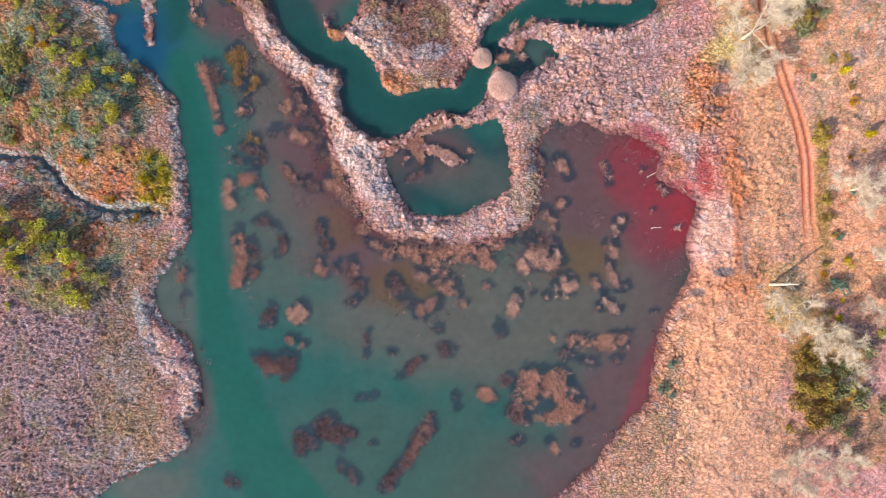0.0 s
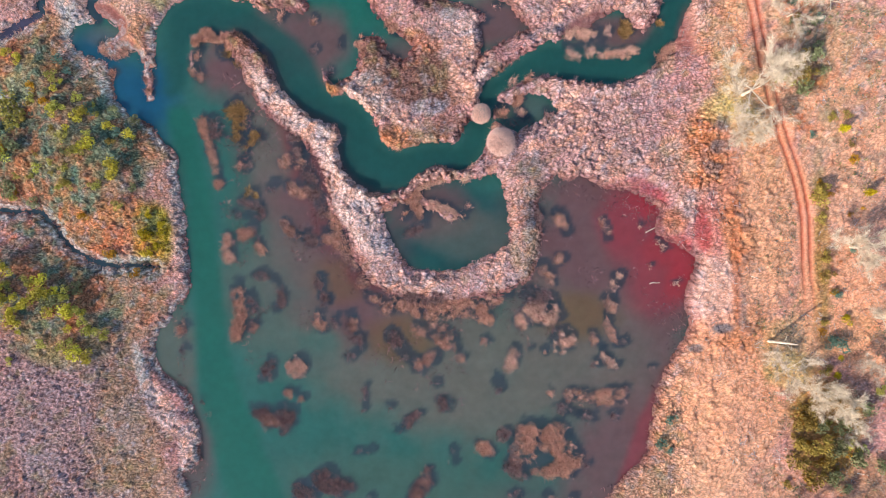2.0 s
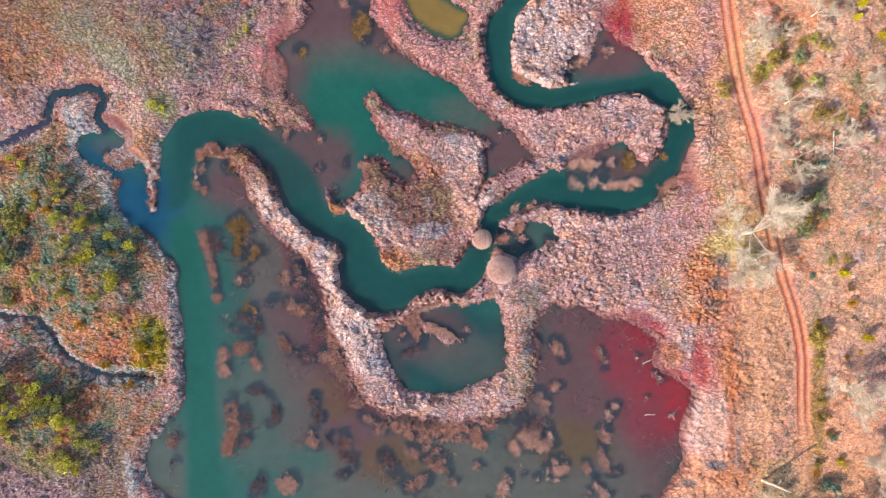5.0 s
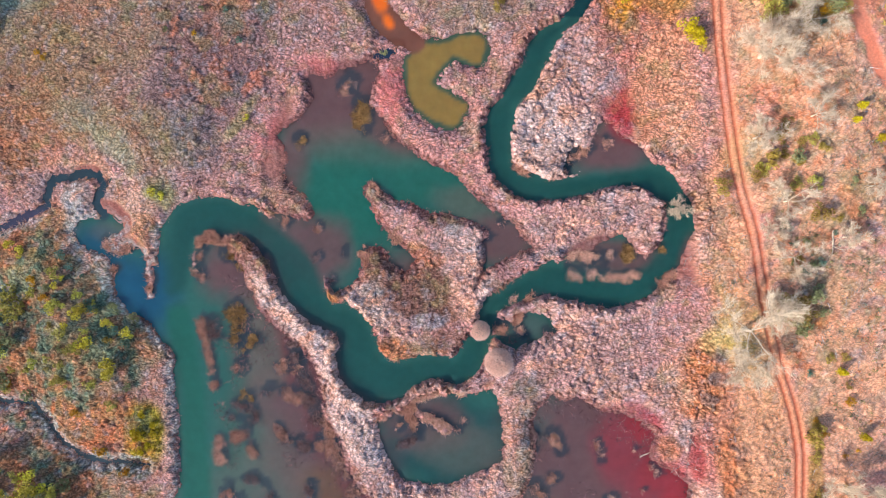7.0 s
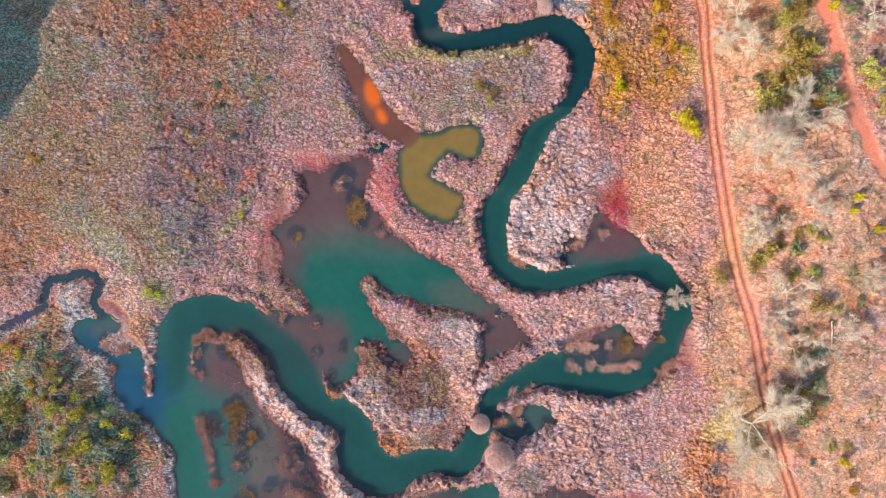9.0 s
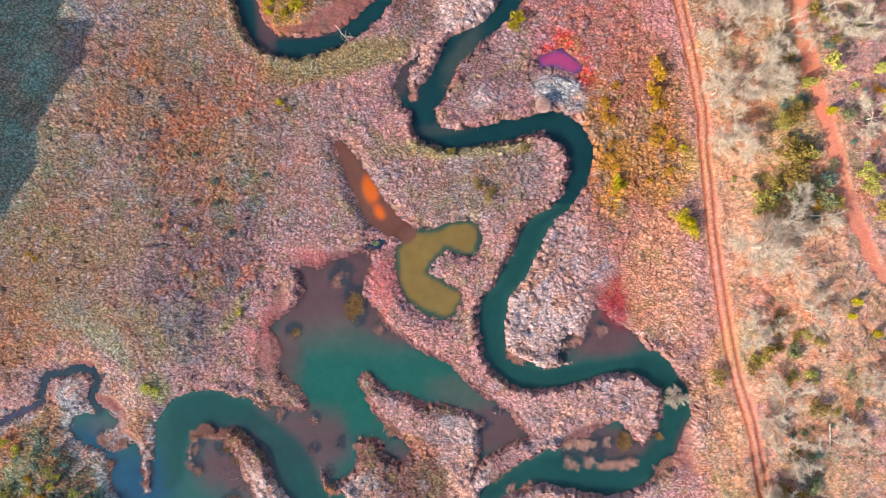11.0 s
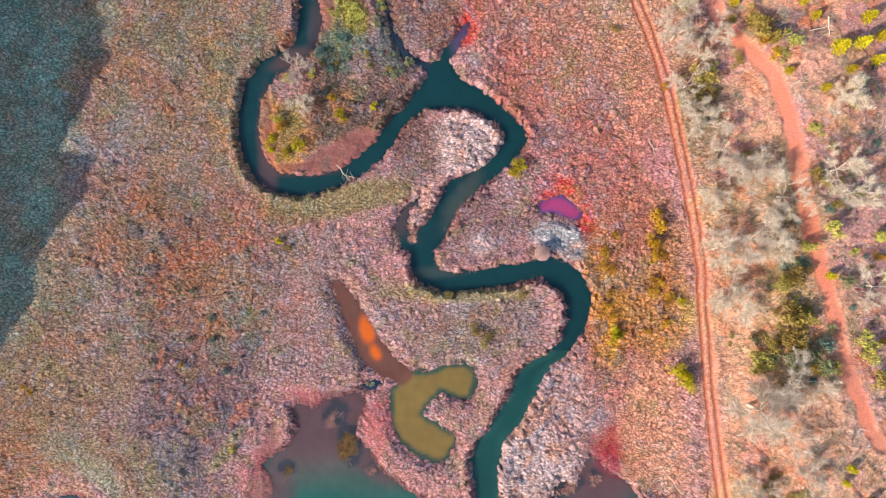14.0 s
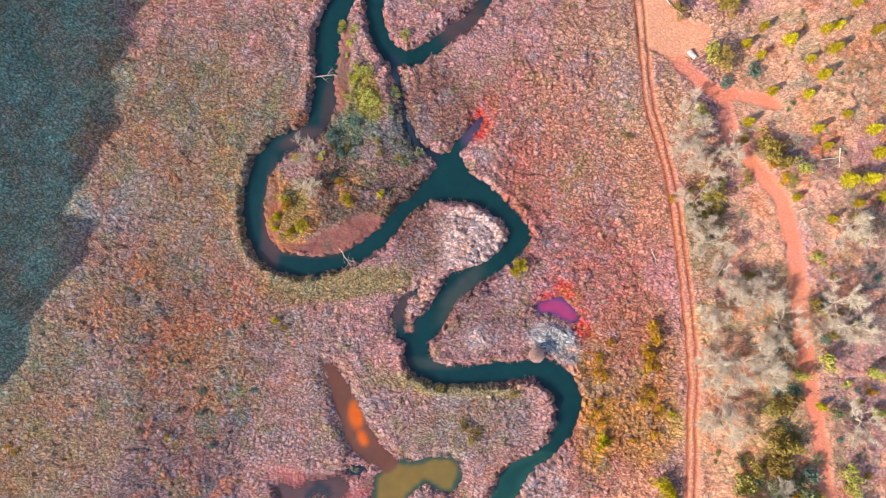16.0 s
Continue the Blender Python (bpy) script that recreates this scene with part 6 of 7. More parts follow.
def reed_patch(kind, density, band):
    """A ragged stand of reeds along a band of x, y, half width."""
    p = spline(band, steps=5)
    r = np.random.default_rng(int(abs(p[0, 0] * 97 + p[0, 1] * 31)))
    length = np.hypot(*np.diff(p[:, :2], axis=0).T).sum()
    n = int(max(6, 5.8 * density * (length * 2 + 3.14 * p[:, 2].mean()) * p[:, 2].mean()))
    u = r.uniform(0, len(p) - 1.001, n)
    i = u.astype(int)
    q = p[i] + (p[i + 1] - p[i]) * (u - i)[:, None]
    ang, rad = r.uniform(0, 6.28, n), np.sqrt(r.random(n)) * q[:, 2]
    x, y = q[:, 0] + np.cos(ang) * rad, q[:, 1] + np.sin(ang) * rad
    holes = fbm(x, y, 1.7, 81, 3) > -0.2 + 0.35 * (rad / q[:, 2]) ** 2 - 0.05 * max(density - 3, 0)
    x, y, rad = x[holes], y[holes], rad[holes]
    if len(x) < 4:
        x, y = p[:1, 0].repeat(4), p[:1, 1].repeat(4)
    n = len(x)
    tone = TONES[kind] * (1 + 0.22 * r.normal(0, 1, n)).clip(0.5, 1.6)[:, None]
    z = float(np.maximum(sample(height, x, y), -0.15).mean()) if kind != "gold" else -0.1
    ob = blades("reed_tuft", x, y, tone, r.uniform(0.5, 1.15, n), np.full(n, 0.09), r.normal(-0.6, 1.6, n), r.uniform(0.3, 0.75, n), 12,
           "", "", base_z=min(z, 0.3), spread=0.8, jitter=0.16, kind="stuff", tint=0.22)
    root = new("reed_patch")
    root.location = (float(x.mean()), float(y.mean()), 0)
    ob.parent, ob.matrix_parent_inverse = root, Matrix.Translation((-float(x.mean()), -float(y.mean()), 0))
    return tagged(root, LABELS[kind], "reeds", "reed patches in the lagoon")


LABELS = {"brown": "brown withered reed patch standing in shallow water", "dark": "dark sodden reed stubble in shallow water",
          "pale": "pale tan reed patch standing in shallow water", "gold": "olive and gold water plants in the shallows"}
for kind, density, band in PATCHES:
    reed_patch(kind, density, band)


# ---- woody plants ----
def tube_mesh(name, segs, material, sides=4):
    """Tapered tubes: rows of start, end, start radius, end radius."""
    verts, faces = [], []
    for a, b, ra, rb in segs:
        a, b = Vector(a), Vector(b)
        q = (b - a).to_track_quat("Z", "Y")
        k = len(verts)
        for c, r in ((a, ra), (b, rb)):
            for s in range(sides):
                t = 2 * math.pi * s / sides
                verts.append(c + q @ Vector((r * math.cos(t), r * math.sin(t), 0)))
        for s in range(sides):
            n = (s + 1) % sides
            faces.append((k + s, k + n, k + sides + n, k + sides + s))
    return mesh_from(name, np.array(verts), np.array(faces), None, "POINT", material, flat=False)


def blade_mesh(name, start, way, width, material):
    """Thin triangles from start along way."""
    n = len(start)
    side = np.cross(way, np.random.default_rng(n).normal(0, 1, (n, 3)))
    side *= (width / np.linalg.norm(side, axis=1).clip(1e-6))[:, None] * 0.5
    v = np.stack([start - side, start + side, start + way], 1).reshape(-1, 3)
    return mesh_from(name, v, np.arange(n * 3).reshape(n, 3), None, "POINT", material)


def leaf_mesh(name, centre, size, material, seed, tone=None):
    """Small four-cornered leaf clumps turned every way."""
    r = np.random.default_rng(seed)
    n = len(centre)
    a, b = r.normal(0, 1, (n, 3)), r.normal(0, 1, (n, 3))
    a /= np.linalg.norm(a, axis=1)[:, None]
    b -= a * (a * b).sum(1)[:, None]
    b /= np.linalg.norm(b, axis=1)[:, None].clip(1e-6)
    s = size[:, None] * 0.5
    v = np.stack([centre - a * s, centre - b * s * 0.6, centre + a * s, centre + b * s * 0.6], 1).reshape(-1, 3)
    return mesh_from(name, v, np.arange(n * 4).reshape(n, 4), tone, "FACE", material)


mat_pale_bark = toned_material("pale bark", 0.85, 0.25, (0.6, 0.12), bump=0.02, base=tuple(rgb(236, 216, 188)), by_object=0.1)
mat_dark_bark = toned_material("brown bark", 0.9, 0.25, (0.5, 0.1), bump=0.02, base=tuple(rgb(120, 98, 86)))
mat_twig_pink = toned_material("pinkish twigs", 0.85, 0.2, (0.4,), base=tuple(rgb(252, 216, 200)), by_object=0.1)
LEAF = {}
for key, c in (("green", (196, 188, 90)), ("yellow", (206, 182, 30)), ("olive", (176, 150, 72)), ("dark", (152, 154, 106)), ("teal", (116, 144, 122)), ("gold", (212, 158, 40)), ("lime", (224, 208, 78))):
    LEAF[key] = toned_material(key + " leaves", 0.7, 0.3, (0.9, 0.25), base=tuple(rgb(*c)), specular=0.25, by_object=0.22)


def limb_segments(r, start, way, length, radius, depth, segs, tips):
    """A crooked branch with smaller ones growing from it."""
    p, d = Vector(start), Vector(way).normalized()
    steps = 3
    for k in range(steps):
        d = (d + Vector(r.normal(0, 0.16, 3)) + Vector((0, 0, 0.05))).normalized()
        q = p + d * (length / steps)
        ra, rb = radius * (1 - 0.22 * k), radius * (1 - 0.22 * (k + 1))
        segs.append((p, q, ra, rb))
        if depth > 0 and (k > 0 or r.random() < 0.4):
            for _ in range(2 if k == steps - 1 else 1):
                side = (d + Vector(r.normal(0, 0.62, 3))).normalized()
                side.z = side.z * 0.8 + 0.12
                limb_segments(r, q, side, length * r.uniform(0.5, 0.72), rb * 0.7, depth - 1, segs, tips)
        p = q
        if depth <= 2:
            tips.append((p, d))


def bare_tree(seed, tall=9.0, reach=6.0, depth=3, twig=9):
    """Leafless tree: trunk, spreading limbs and a haze of twigs."""
    r = np.random.default_rng(seed)
    root = new("bare_tree")
    lean = Vector((r.normal(0, 0.12), r.normal(0, 0.12), 1))
    fork = lean * tall * 0.30
    part("trunk", tube_mesh("trunk", [((0, 0, -0.3), fork * 0.5, 0.30, 0.22), (fork * 0.5, fork, 0.22, 0.17)], mat_pale_bark, 7), root)
    tips = []
    count = 6
    for k in range(count):
        a = 6.28 * k / count + r.uniform(-0.4, 0.4)
        segs = []
        up = r.uniform(0.35, 1.1)
        limb_segments(r, fork * r.uniform(0.75, 1.0), (math.cos(a), math.sin(a), up), reach * r.uniform(0.42, 0.62), 0.105, depth - 1, segs, tips)
        part("limb", tube_mesh("limb", segs, mat_pale_bark), root)
    start, way = [], []
    for p, d in tips:
        for _ in range(twig + 7):
            w = (d + Vector(r.normal(0, 0.55, 3))).normalized() * r.uniform(0.7, 1.7)
            start.append(p + Vector(r.normal(0, 0.15, 3)))
            way.append(w)
    part("twig_crown", blade_mesh("twig_crown", np.array(start), np.array(way), np.full(len(start), 0.042), mat_pale_bark), root)
    return tagged(root, "leafless tree with pale grey limbs and fine twigs", "tree", "bare trees by the track")


def crown_points(r, n, lumps, radius, tall):
    """Leaf places on the outside of several overlapping lumps."""
    k = r.integers(0, lumps, n)
    c = r.normal(0, 1, (lumps, 3))
    c *= np.array([radius * 0.42, radius * 0.42, tall * 0.12])
    c[:, 2] += tall * r.uniform(0.4, 0.62, lumps)
    size = r.uniform(0.32, 0.6, lumps)
    d = r.normal(0, 1, (n, 3))
    d /= np.linalg.norm(d, axis=1)[:, None]
    d *= (r.uniform(0.55, 1.08, n) * size[k])[:, None] * np.array([radius, radius, tall * 0.62])
    p = c[k] + d
    p[:, 2] = p[:, 2].clip(0.08)
    return p


def shrub(seed, leaf, label, kind="shrub", radius=1.0, tall=1.1, n=560, size=0.19):
    """Shrub one metre in radius: short stems and a lumpy crown of leaf clumps."""
    r = np.random.default_rng(seed)
    root = new(kind)
    segs = []
    for k in range(5):
        a = 6.28 * k / 5 + r.uniform(-0.4, 0.4)
        segs.append(((0, 0, -0.1), (0.35 * radius * math.cos(a), 0.35 * radius * math.sin(a), tall * 0.5), 0.05, 0.02))
    part("stem", tube_mesh("stem", segs, mat_dark_bark), root)
    p = crown_points(r, n, 7, radius, tall)
    part("crown", leaf_mesh("crown", p, size * r.uniform(0.6, 1.3, n), leaf, seed), root)
    return tagged(root, label, "shrub", "shrubs on the marsh")


def young_pine(seed, leaf, label):
    """Small conifer: straight stem, tiers of drooping boughs."""
    r = np.random.default_rng(seed)
    root = new("young_pine")
    part("trunk", tube_mesh("trunk", [((0, 0, -0.2), (0, 0, 2.0), 0.09, 0.06), ((0, 0, 2.0), (0, 0, 4.2), 0.06, 0.02)], mat_dark_bark, 6), root)
    start, way = [], []
    for k in range(9):
        z = 0.9 + 0.38 * k
        reach = 1.15 * (1 - k / 10.5)
        for j in range(7):
            a = 6.28 * j / 7 + k * 0.5 + r.uniform(-0.2, 0.2)
            d = np.array([math.cos(a), math.sin(a), 0.15])
            for s in np.linspace(0.15, 0.95, 6):
                for side in (-1, 1):
                    start.append(np.array([0, 0, z]) + d * reach * s)
                    way.append((d * 0.7 + side * np.array([-d[1], d[0], 0]) * 0.7 + r.normal(0, 0.15, 3)) * 0.4)
    part("crown", blade_mesh("crown", np.array(start), np.array(way), np.full(len(start), 0.2), leaf), root)
    return tagged(root, label, "tree", "young pines on the heath")


def ball_willow(seed):
    """Round leafless willow, dense fine shoots from one stool."""
    r = np.random.default_rng(seed)
    root = new("round_willow")
    part("stool", tube_mesh("stool", [((0, 0, -0.3), (0, 0, 0.5), 0.22, 0.16)], mat_dark_bark, 7), root)
    n = 18000
    d = r.normal(0, 1, (n, 3))
    d[:, 2] = np.abs(d[:, 2]) * 0.9 + 0.05
    d /= np.linalg.norm(d, axis=1)[:, None]
    start = d * (0.6 + 0.32 * r.random(n) ** 0.7)[:, None] + np.array([0, 0, 0.25])
    way = d * r.uniform(0.05, 0.12, n)[:, None] + r.normal(0, 0.06, (n, 3))
    part("shoot_crown", blade_mesh("shoot_crown", start, way, np.full(n, 0.022), mat_twig_pink), root)
    return tagged(root, "round leafless willow with dense pinkish shoots at the water", "shrub", "round willows on the bank")


TREES = [bare_tree(s, tall=t, reach=q) for s, t, q in ((1, 8.0, 6.0), (2, 9.0, 6.5), (3, 7.0, 5.5), (4, 8.5, 7.0))]
SHRUBS = {}
for key, text in (("green", "green leafy shrub on the marsh"), ("yellow", "bright yellow autumn shrub in dry grass"), ("olive", "olive brown leafy shrub on the heath"), ("dark", "dark green dense shrub casting deep shade"),
                  ("teal", "blue-green evergreen shrub on the heath"), ("gold", "golden orange autumn shrub in dry grass"), ("lime", "yellow-green shrub in the wet meadow")):
    SHRUBS[key] = [shrub(200 + len(key) * 7 + k, LEAF[key], text, {"yellow": "autumn_shrub", "gold": "autumn_shrub", "dark": "evergreen_shrub", "teal": "evergreen_shrub"}.get(key, "shrub")) for k in range(3)]
PINES = [young_pine(31, LEAF["yellow"], "small yellow-green pine on bare heath"), young_pine(32, LEAF["yellow"], "small yellow-green pine on bare heath")]
WILLOW = ball_willow(41)
spare = TREES + sum(SHRUBS.values(), []) + PINES + [WILLOW]
turns = random.Random(9)


def plant(master, x, y, size, squash=1.0):
    ob = copy_thing(master, Matrix.Identity(4))
    ob.matrix_basis = pose(x, y, max(ground_z(x, y), 0.0) - 0.05, 0, 0, turns.uniform(0, 360)) @ Matrix.Diagonal((size, size, size * squash, 1))
    return ob


def bush(tone, x, y, size):
    tall = turns.uniform(1.3, 2.0) if size > 1.5 and x > 45 else turns.uniform(0.8, 1.25)
    return plant(turns.choice(SHRUBS[tone]), x, y, size, tall)


def tree(x, y, size):
    return plant(turns.choice(TREES), x, y, size)


def pine(x, y, size):
    return plant(turns.choice(PINES), x, y, size, turns.uniform(0.7, 1.0))


def thicket(cx, cy, rx, ry, count, tones, low, high):
    """Shrubs strewn over a patch, each a thing of its own, clear of water and tracks."""
    done = 0
    for _ in range(count * 4):
        a, q = turns.uniform(0, 6.28), math.sqrt(turns.random())
        x, y = cx + rx * q * math.cos(a), cy + ry * q * math.sin(a)
        at = (np.array([x]), np.array([y]))
        if done < count and sample(wet, *at)[0] > 1.5 and sample(bare, *at)[0] < 0.2:
            bush(turns.choice(tones), x, y, turns.uniform(low, high))
            done += 1


tree(62.6, 39.1, 1.45)
tree(67.1, 42.8, 0.90)
tree(83.7, 6.7, 1.15)
tree(69.8, -18.1, 0.85)
tree(74.8, -22.8, 0.95)
tree(79.8, -26.0, 0.85)
tree(88.2, -8.0, 0.9)
tree(88.5, -18.5, 0.8)
tree(82.1, -31, 0.55)
tree(70.1, -49.8, 0.95)
tree(78.1, -49.4, 0.80)
tree(64.9, 95.3, 1.60)
tree(72.7, 101.2, 0.90)
tree(64, 78.6, 0.85)
tree(74, 82.6, 0.70)
tree(69.8, 65.6, 0.75)
tree(67.1, 60.5, 0.70)
tree(71.3, 54.3, 0.75)
tree(61.2, 31, 0.80)
tree(81, 58.4, 0.60)
tree(85.4, 68.6, 0.60)
tree(69.3, 137.7, 0.90)
tree(63.3, 128.7, 1.10)
tree(57.7, 127, 0.90)
tree(59.9, 116.9, 1.05)
tree(54.9, 152.4, 0.80)
tree(52.7, 156.3, 0.60)
tree(67.7, 128.7, 0.80)
tree(79.8, 156.7, 0.80)
tree(78.2, 142.7, 0.75)
tree(81.5, 138.2, 0.70)
tree(85.4, 120.3, 0.70)
tree(56.6, 136.6, 0.75)
tree(49.3, 179.0, 0.70)
tree(49.2, 170.8, 0.95)
tree(54.0, 166.4, 0.55)
tree(57.7, 171.1, 0.65)
tree(51.7, 160.5, 0.60)
tree(58.3, 147.4, 0.70)
tree(61.0, 142.7, 0.85)
tree(65.2, 142.9, 0.80)
tree(49.4, 64.3, 0.5)
tree(50.2, 63.2, 0.42)
tree(-29.2, 163.6, 0.54)
tree(-27.8, 155.8, 0.52)
bush('lime', -94.5, 9.3, 2.17)
bush('lime', -87.3, 3.9, 2.41)
bush('lime', -92.1, -2.5, 2.17)
bush('lime', -86.6, 6.3, 1.69)
bush('lime', -95.5, 3.2, 2.41)
bush('lime', -89.7, 1.4, 1.69)
bush('lime', -85.1, -0.9, 1.45)
bush('lime', -81.4, -1.0, 1.93)
bush('lime', -79.4, -9.5, 1.93)
bush('lime', -77.6, -11.0, 1.69)
bush('lime', -74.5, 34.6, 1.81)
bush('lime', -69.8, 30.0, 2.17)
bush('lime', -70.6, 27.8, 1.45)
bush('lime', -71.8, 38.7, 1.45)
bush('lime', -66.8, 36.1, 1.57)
bush('lime', -76.6, 41.6, 1.57)
bush('green', -93.1, 43.3, 2.65)
bush('green', -91.6, 40.8, 2.17)
bush('green', -79.9, 26.4, 1.08)
bush('green', -81.4, 42.8, 1.57)
bush('green', -81.8, -7.8, 1.69)
bush('green', -86.7, -7.0, 1.08)
bush('green', -93.1, -10.4, 1.08)
bush('green', -94.3, 32.4, 2.17)
bush('green', -89.7, 5.4, 1.45)
bush('green', -93.4, 5.6, 1.21)
bush('green', -73.8, 25.5, 1.21)
bush('green', -86.5, 29.7, 1.08)
bush('green', -82.3, 48.8, 1.33)
bush('green', -77.6, 33.5, 1.45)
bush('green', -80.5, 36.7, 1.21)
bush('green', -69.7, 21.7, 1.08)
bush('green', -82.4, 2.7, 1.69)
bush('green', -78.9, -1.1, 1.69)
bush('green', -76.6, -4.3, 1.93)
bush('green', -74.3, -6.2, 1.45)
bush('dark', -91.1, 34.7, 1.93)
bush('dark', -93.5, 26.3, 2.17)
bush('dark', -83.8, 1.5, 1.93)
bush('dark', -79.9, 3.8, 1.69)
bush('dark', -88.7, 22.5, 1.45)
bush('dark', -66.3, 39.7, 1.45)
bush('dark', -70.4, 42.3, 1.45)
bush('dark', -66.4, 25.2, 1.08)
bush('gold', -87.3, 47.8, 1.21)
bush('gold', -84.4, 44.1, 1.21)
bush('gold', -72.1, 10.9, 1.45)
bush('gold', -66.8, 7.0, 1.21)
bush('gold', -77.8, 19.6, 1.21)
bush('yellow', -63.7, 19.1, 1.21)
bush('yellow', -61.3, 17.1, 1.21)
bush('yellow', -63.3, 14.8, 1.45)
bush('yellow', -62.2, 12.3, 1.21)
bush('yellow', -64.1, 11.2, 1.21)
bush('yellow', -65.1, 15.5, 1.08)
bush('yellow', -60.8, 14.7, 0.96)
bush('yellow', -34.7, 148.9, 1.81)
bush('yellow', -29.8, 148.1, 1.81)
bush('yellow', -31.4, 146.2, 1.45)
bush('yellow', -35, 146.4, 1.21)
bush('yellow', -20.6, 153.8, 1.21)
bush('yellow', -19.6, 153.3, 0.96)
bush('yellow', -13.3, 155.8, 1.21)
bush('yellow', 16.7, 143.7, 1.81)
bush('gold', -32.5, 151.5, 1.45)
bush('gold', -22.3, 157.9, 1.08)
bush('gold', 46, 133.5, 1.69)
bush('gold', 46.8, 131.2, 1.57)
bush('gold', 46.5, 128.2, 1.57)
bush('gold', 47.9, 125.3, 1.21)
bush('gold', 36, 126.5, 1.08)
bush('gold', 35.7, 122.9, 1.08)
bush('gold', 46, 120.4, 1.08)
bush('gold', 49.2, 117.2, 1.21)
bush('lime', -31.8, 161.7, 1.1)
bush('green', -18, 176.4, 2.17)
bush('teal', -19.9, 170.2, 1.3)
bush('teal', -24.7, 167.2, 1.3)
bush('olive', -14.5, 167.4, 1.0)
bush('green', -24.3, 190.9, 1.45)
bush('green', -19.1, 181.1, 1.69)
bush('lime', -26.7, 162.5, 1.1)
bush('teal', -12.5, 177.5, 1.0)
bush('green', -12.2, 178.2, 1.21)
bush('green', -11, 190.3, 1.21)
bush('teal', -22.6, 163.8, 1.1)
bush('dark', -12.9, 173.3, 1.21)
bush('dark', -8.9, 162.8, 1.21)
bush('dark', -6.1, 165.5, 1.21)
bush('green', 51, 177.7, 2.17)
bush('green', 53, 191.8, 2.17)
bush('green', 75.7, 151.4, 1.45)
bush('green', 78.3, 131.8, 1.93)
bush('green', 84.9, 107.4, 1.81)
bush('green', 70.9, 168.7, 1.57)
bush('green', 88.5, 122.6, 1.81)
bush('green', 87.2, 130.4, 1.69)
bush('green', 65.8, 105.2, 2.41)
bush('green', 73.6, 128.3, 1.69)
bush('olive', 55, 190.7, 2.17)
bush('olive', 53.3, 200.7, 2.41)
bush('olive', 55.4, 201.3, 1.93)
bush('olive', 63.7, 173.4, 2.17)
bush('olive', 65.4, 171.2, 2.17)
bush('olive', 67.5, 169.0, 2.17)
bush('olive', 62.3, 165.8, 1.45)
bush('olive', 54.6, 161.6, 2.41)
bush('olive', 53.9, 157.4, 2.17)
bush('olive', 71.7, 122.3, 2.17)
bush('olive', 72, 112.7, 2.41)
bush('olive', 70.8, 115.9, 1.93)
bush('olive', 68.2, 107.4, 1.93)
bush('olive', 45.5, 200.3, 1.69)
bush('olive', 37.4, 173.2, 1.08)
bush('olive', 75.4, 142.3, 1.57)
bush('olive', 63.4, 146.0, 1.45)
bush('teal', 56, 185.6, 1.45)
bush('teal', 60.9, 187.9, 1.69)
bush('teal', 77.2, 108.9, 1.93)
bush('teal', 73.5, 124.3, 1.45)
bush('teal', 70.7, 128.5, 1.45)
bush('teal', 83.4, 159.7, 1.45)
bush('teal', 78, 135.2, 1.21)
bush('yellow', 50.7, 102.0, 1.81)
bush('yellow', 52.9, 100.6, 2.05)
bush('yellow', 38.2, 109.4, 1.57)
bush('yellow', 38.9, 108.3, 1.21)
bush('yellow', 52, 116.4, 1.08)
bush('yellow', 52.3, 100.0, 2.05)
bush('yellow', 53.4, 98.7, 1.45)
bush('yellow', 38.2, 108.3, 1.69)
bush('olive', 57.7, 68.1, 1.81)
bush('olive', 71.2, 120.1, 1.93)
bush('olive', 72.1, 110.9, 2.17)
bush('olive', 71.1, 108.7, 1.93)
bush('olive', 69.1, 81.3, 1.45)
bush('olive', 67.1, 74.4, 1.93)
bush('olive', 64.1, 71.0, 1.69)
bush('olive', 76.4, 63.0, 1.93)
bush('olive', 87.6, 102.6, 1.93)
bush('olive', 73, 44.7, 2.41)
bush('olive', 70.8, 45.8, 1.69)
bush('green', 84.9, 110.3, 1.69)
bush('green', 74, 113.1, 1.69)
bush('green', 65.1, 72.7, 1.45)
bush('green', 75.1, 69.8, 1.45)
bush('green', 70.3, 42.3, 1.93)
bush('dark', 74.8, 106.2, 2.17)
bush('dark', 72, 105.2, 2.17)
bush('dark', 76.8, 103.9, 1.93)
bush('dark', 68.7, 105.4, 1.69)
bush('dark', 65.4, 109.1, 1.45)
bush('dark', 81.2, 120.8, 1.69)
bush('dark', 78.9, 111.8, 1.21)
bush('dark', 71.5, 74.4, 1.69)
bush('dark', 73.7, 39.5, 1.93)
bush('dark', 76.1, 45.9, 1.45)
bush('gold', 45.8, 127.9, 1.69)
bush('gold', 46.3, 125.5, 1.45)
bush('gold', 38.1, 129.6, 1.08)
bush('gold', 35.8, 125.5, 1.08)
bush('gold', 37.5, 122.5, 1.21)
bush('gold', 36.9, 117.2, 1.21)
bush('gold', 38.1, 112.5, 1.08)
bush('gold', 46.3, 117.8, 1.45)
bush('gold', 48.7, 111.3, 1.08)
bush('gold', 45.2, 109.5, 0.96)
bush('gold', 47.5, 119.6, 1.08)
bush('gold', 49.2, 116.0, 1.08)
bush('gold', 36.4, 114.8, 0.96)
bush('yellow', 17, 142.4, 1.69)
bush('yellow', -32.8, 126.9, 1.08)
bush('olive', 9.7, 108.8, 1.21)
bush('olive', 12.1, 107.6, 0.96)
bush('olive', 10.9, 106.4, 1.08)
bush('olive', 8.6, 110.0, 0.84)
bush('olive', -31, 125.5, 0.84)
bush('olive', 3.8, 116.2, 0.96)
bush('olive', 19.2, 116.6, 0.96)
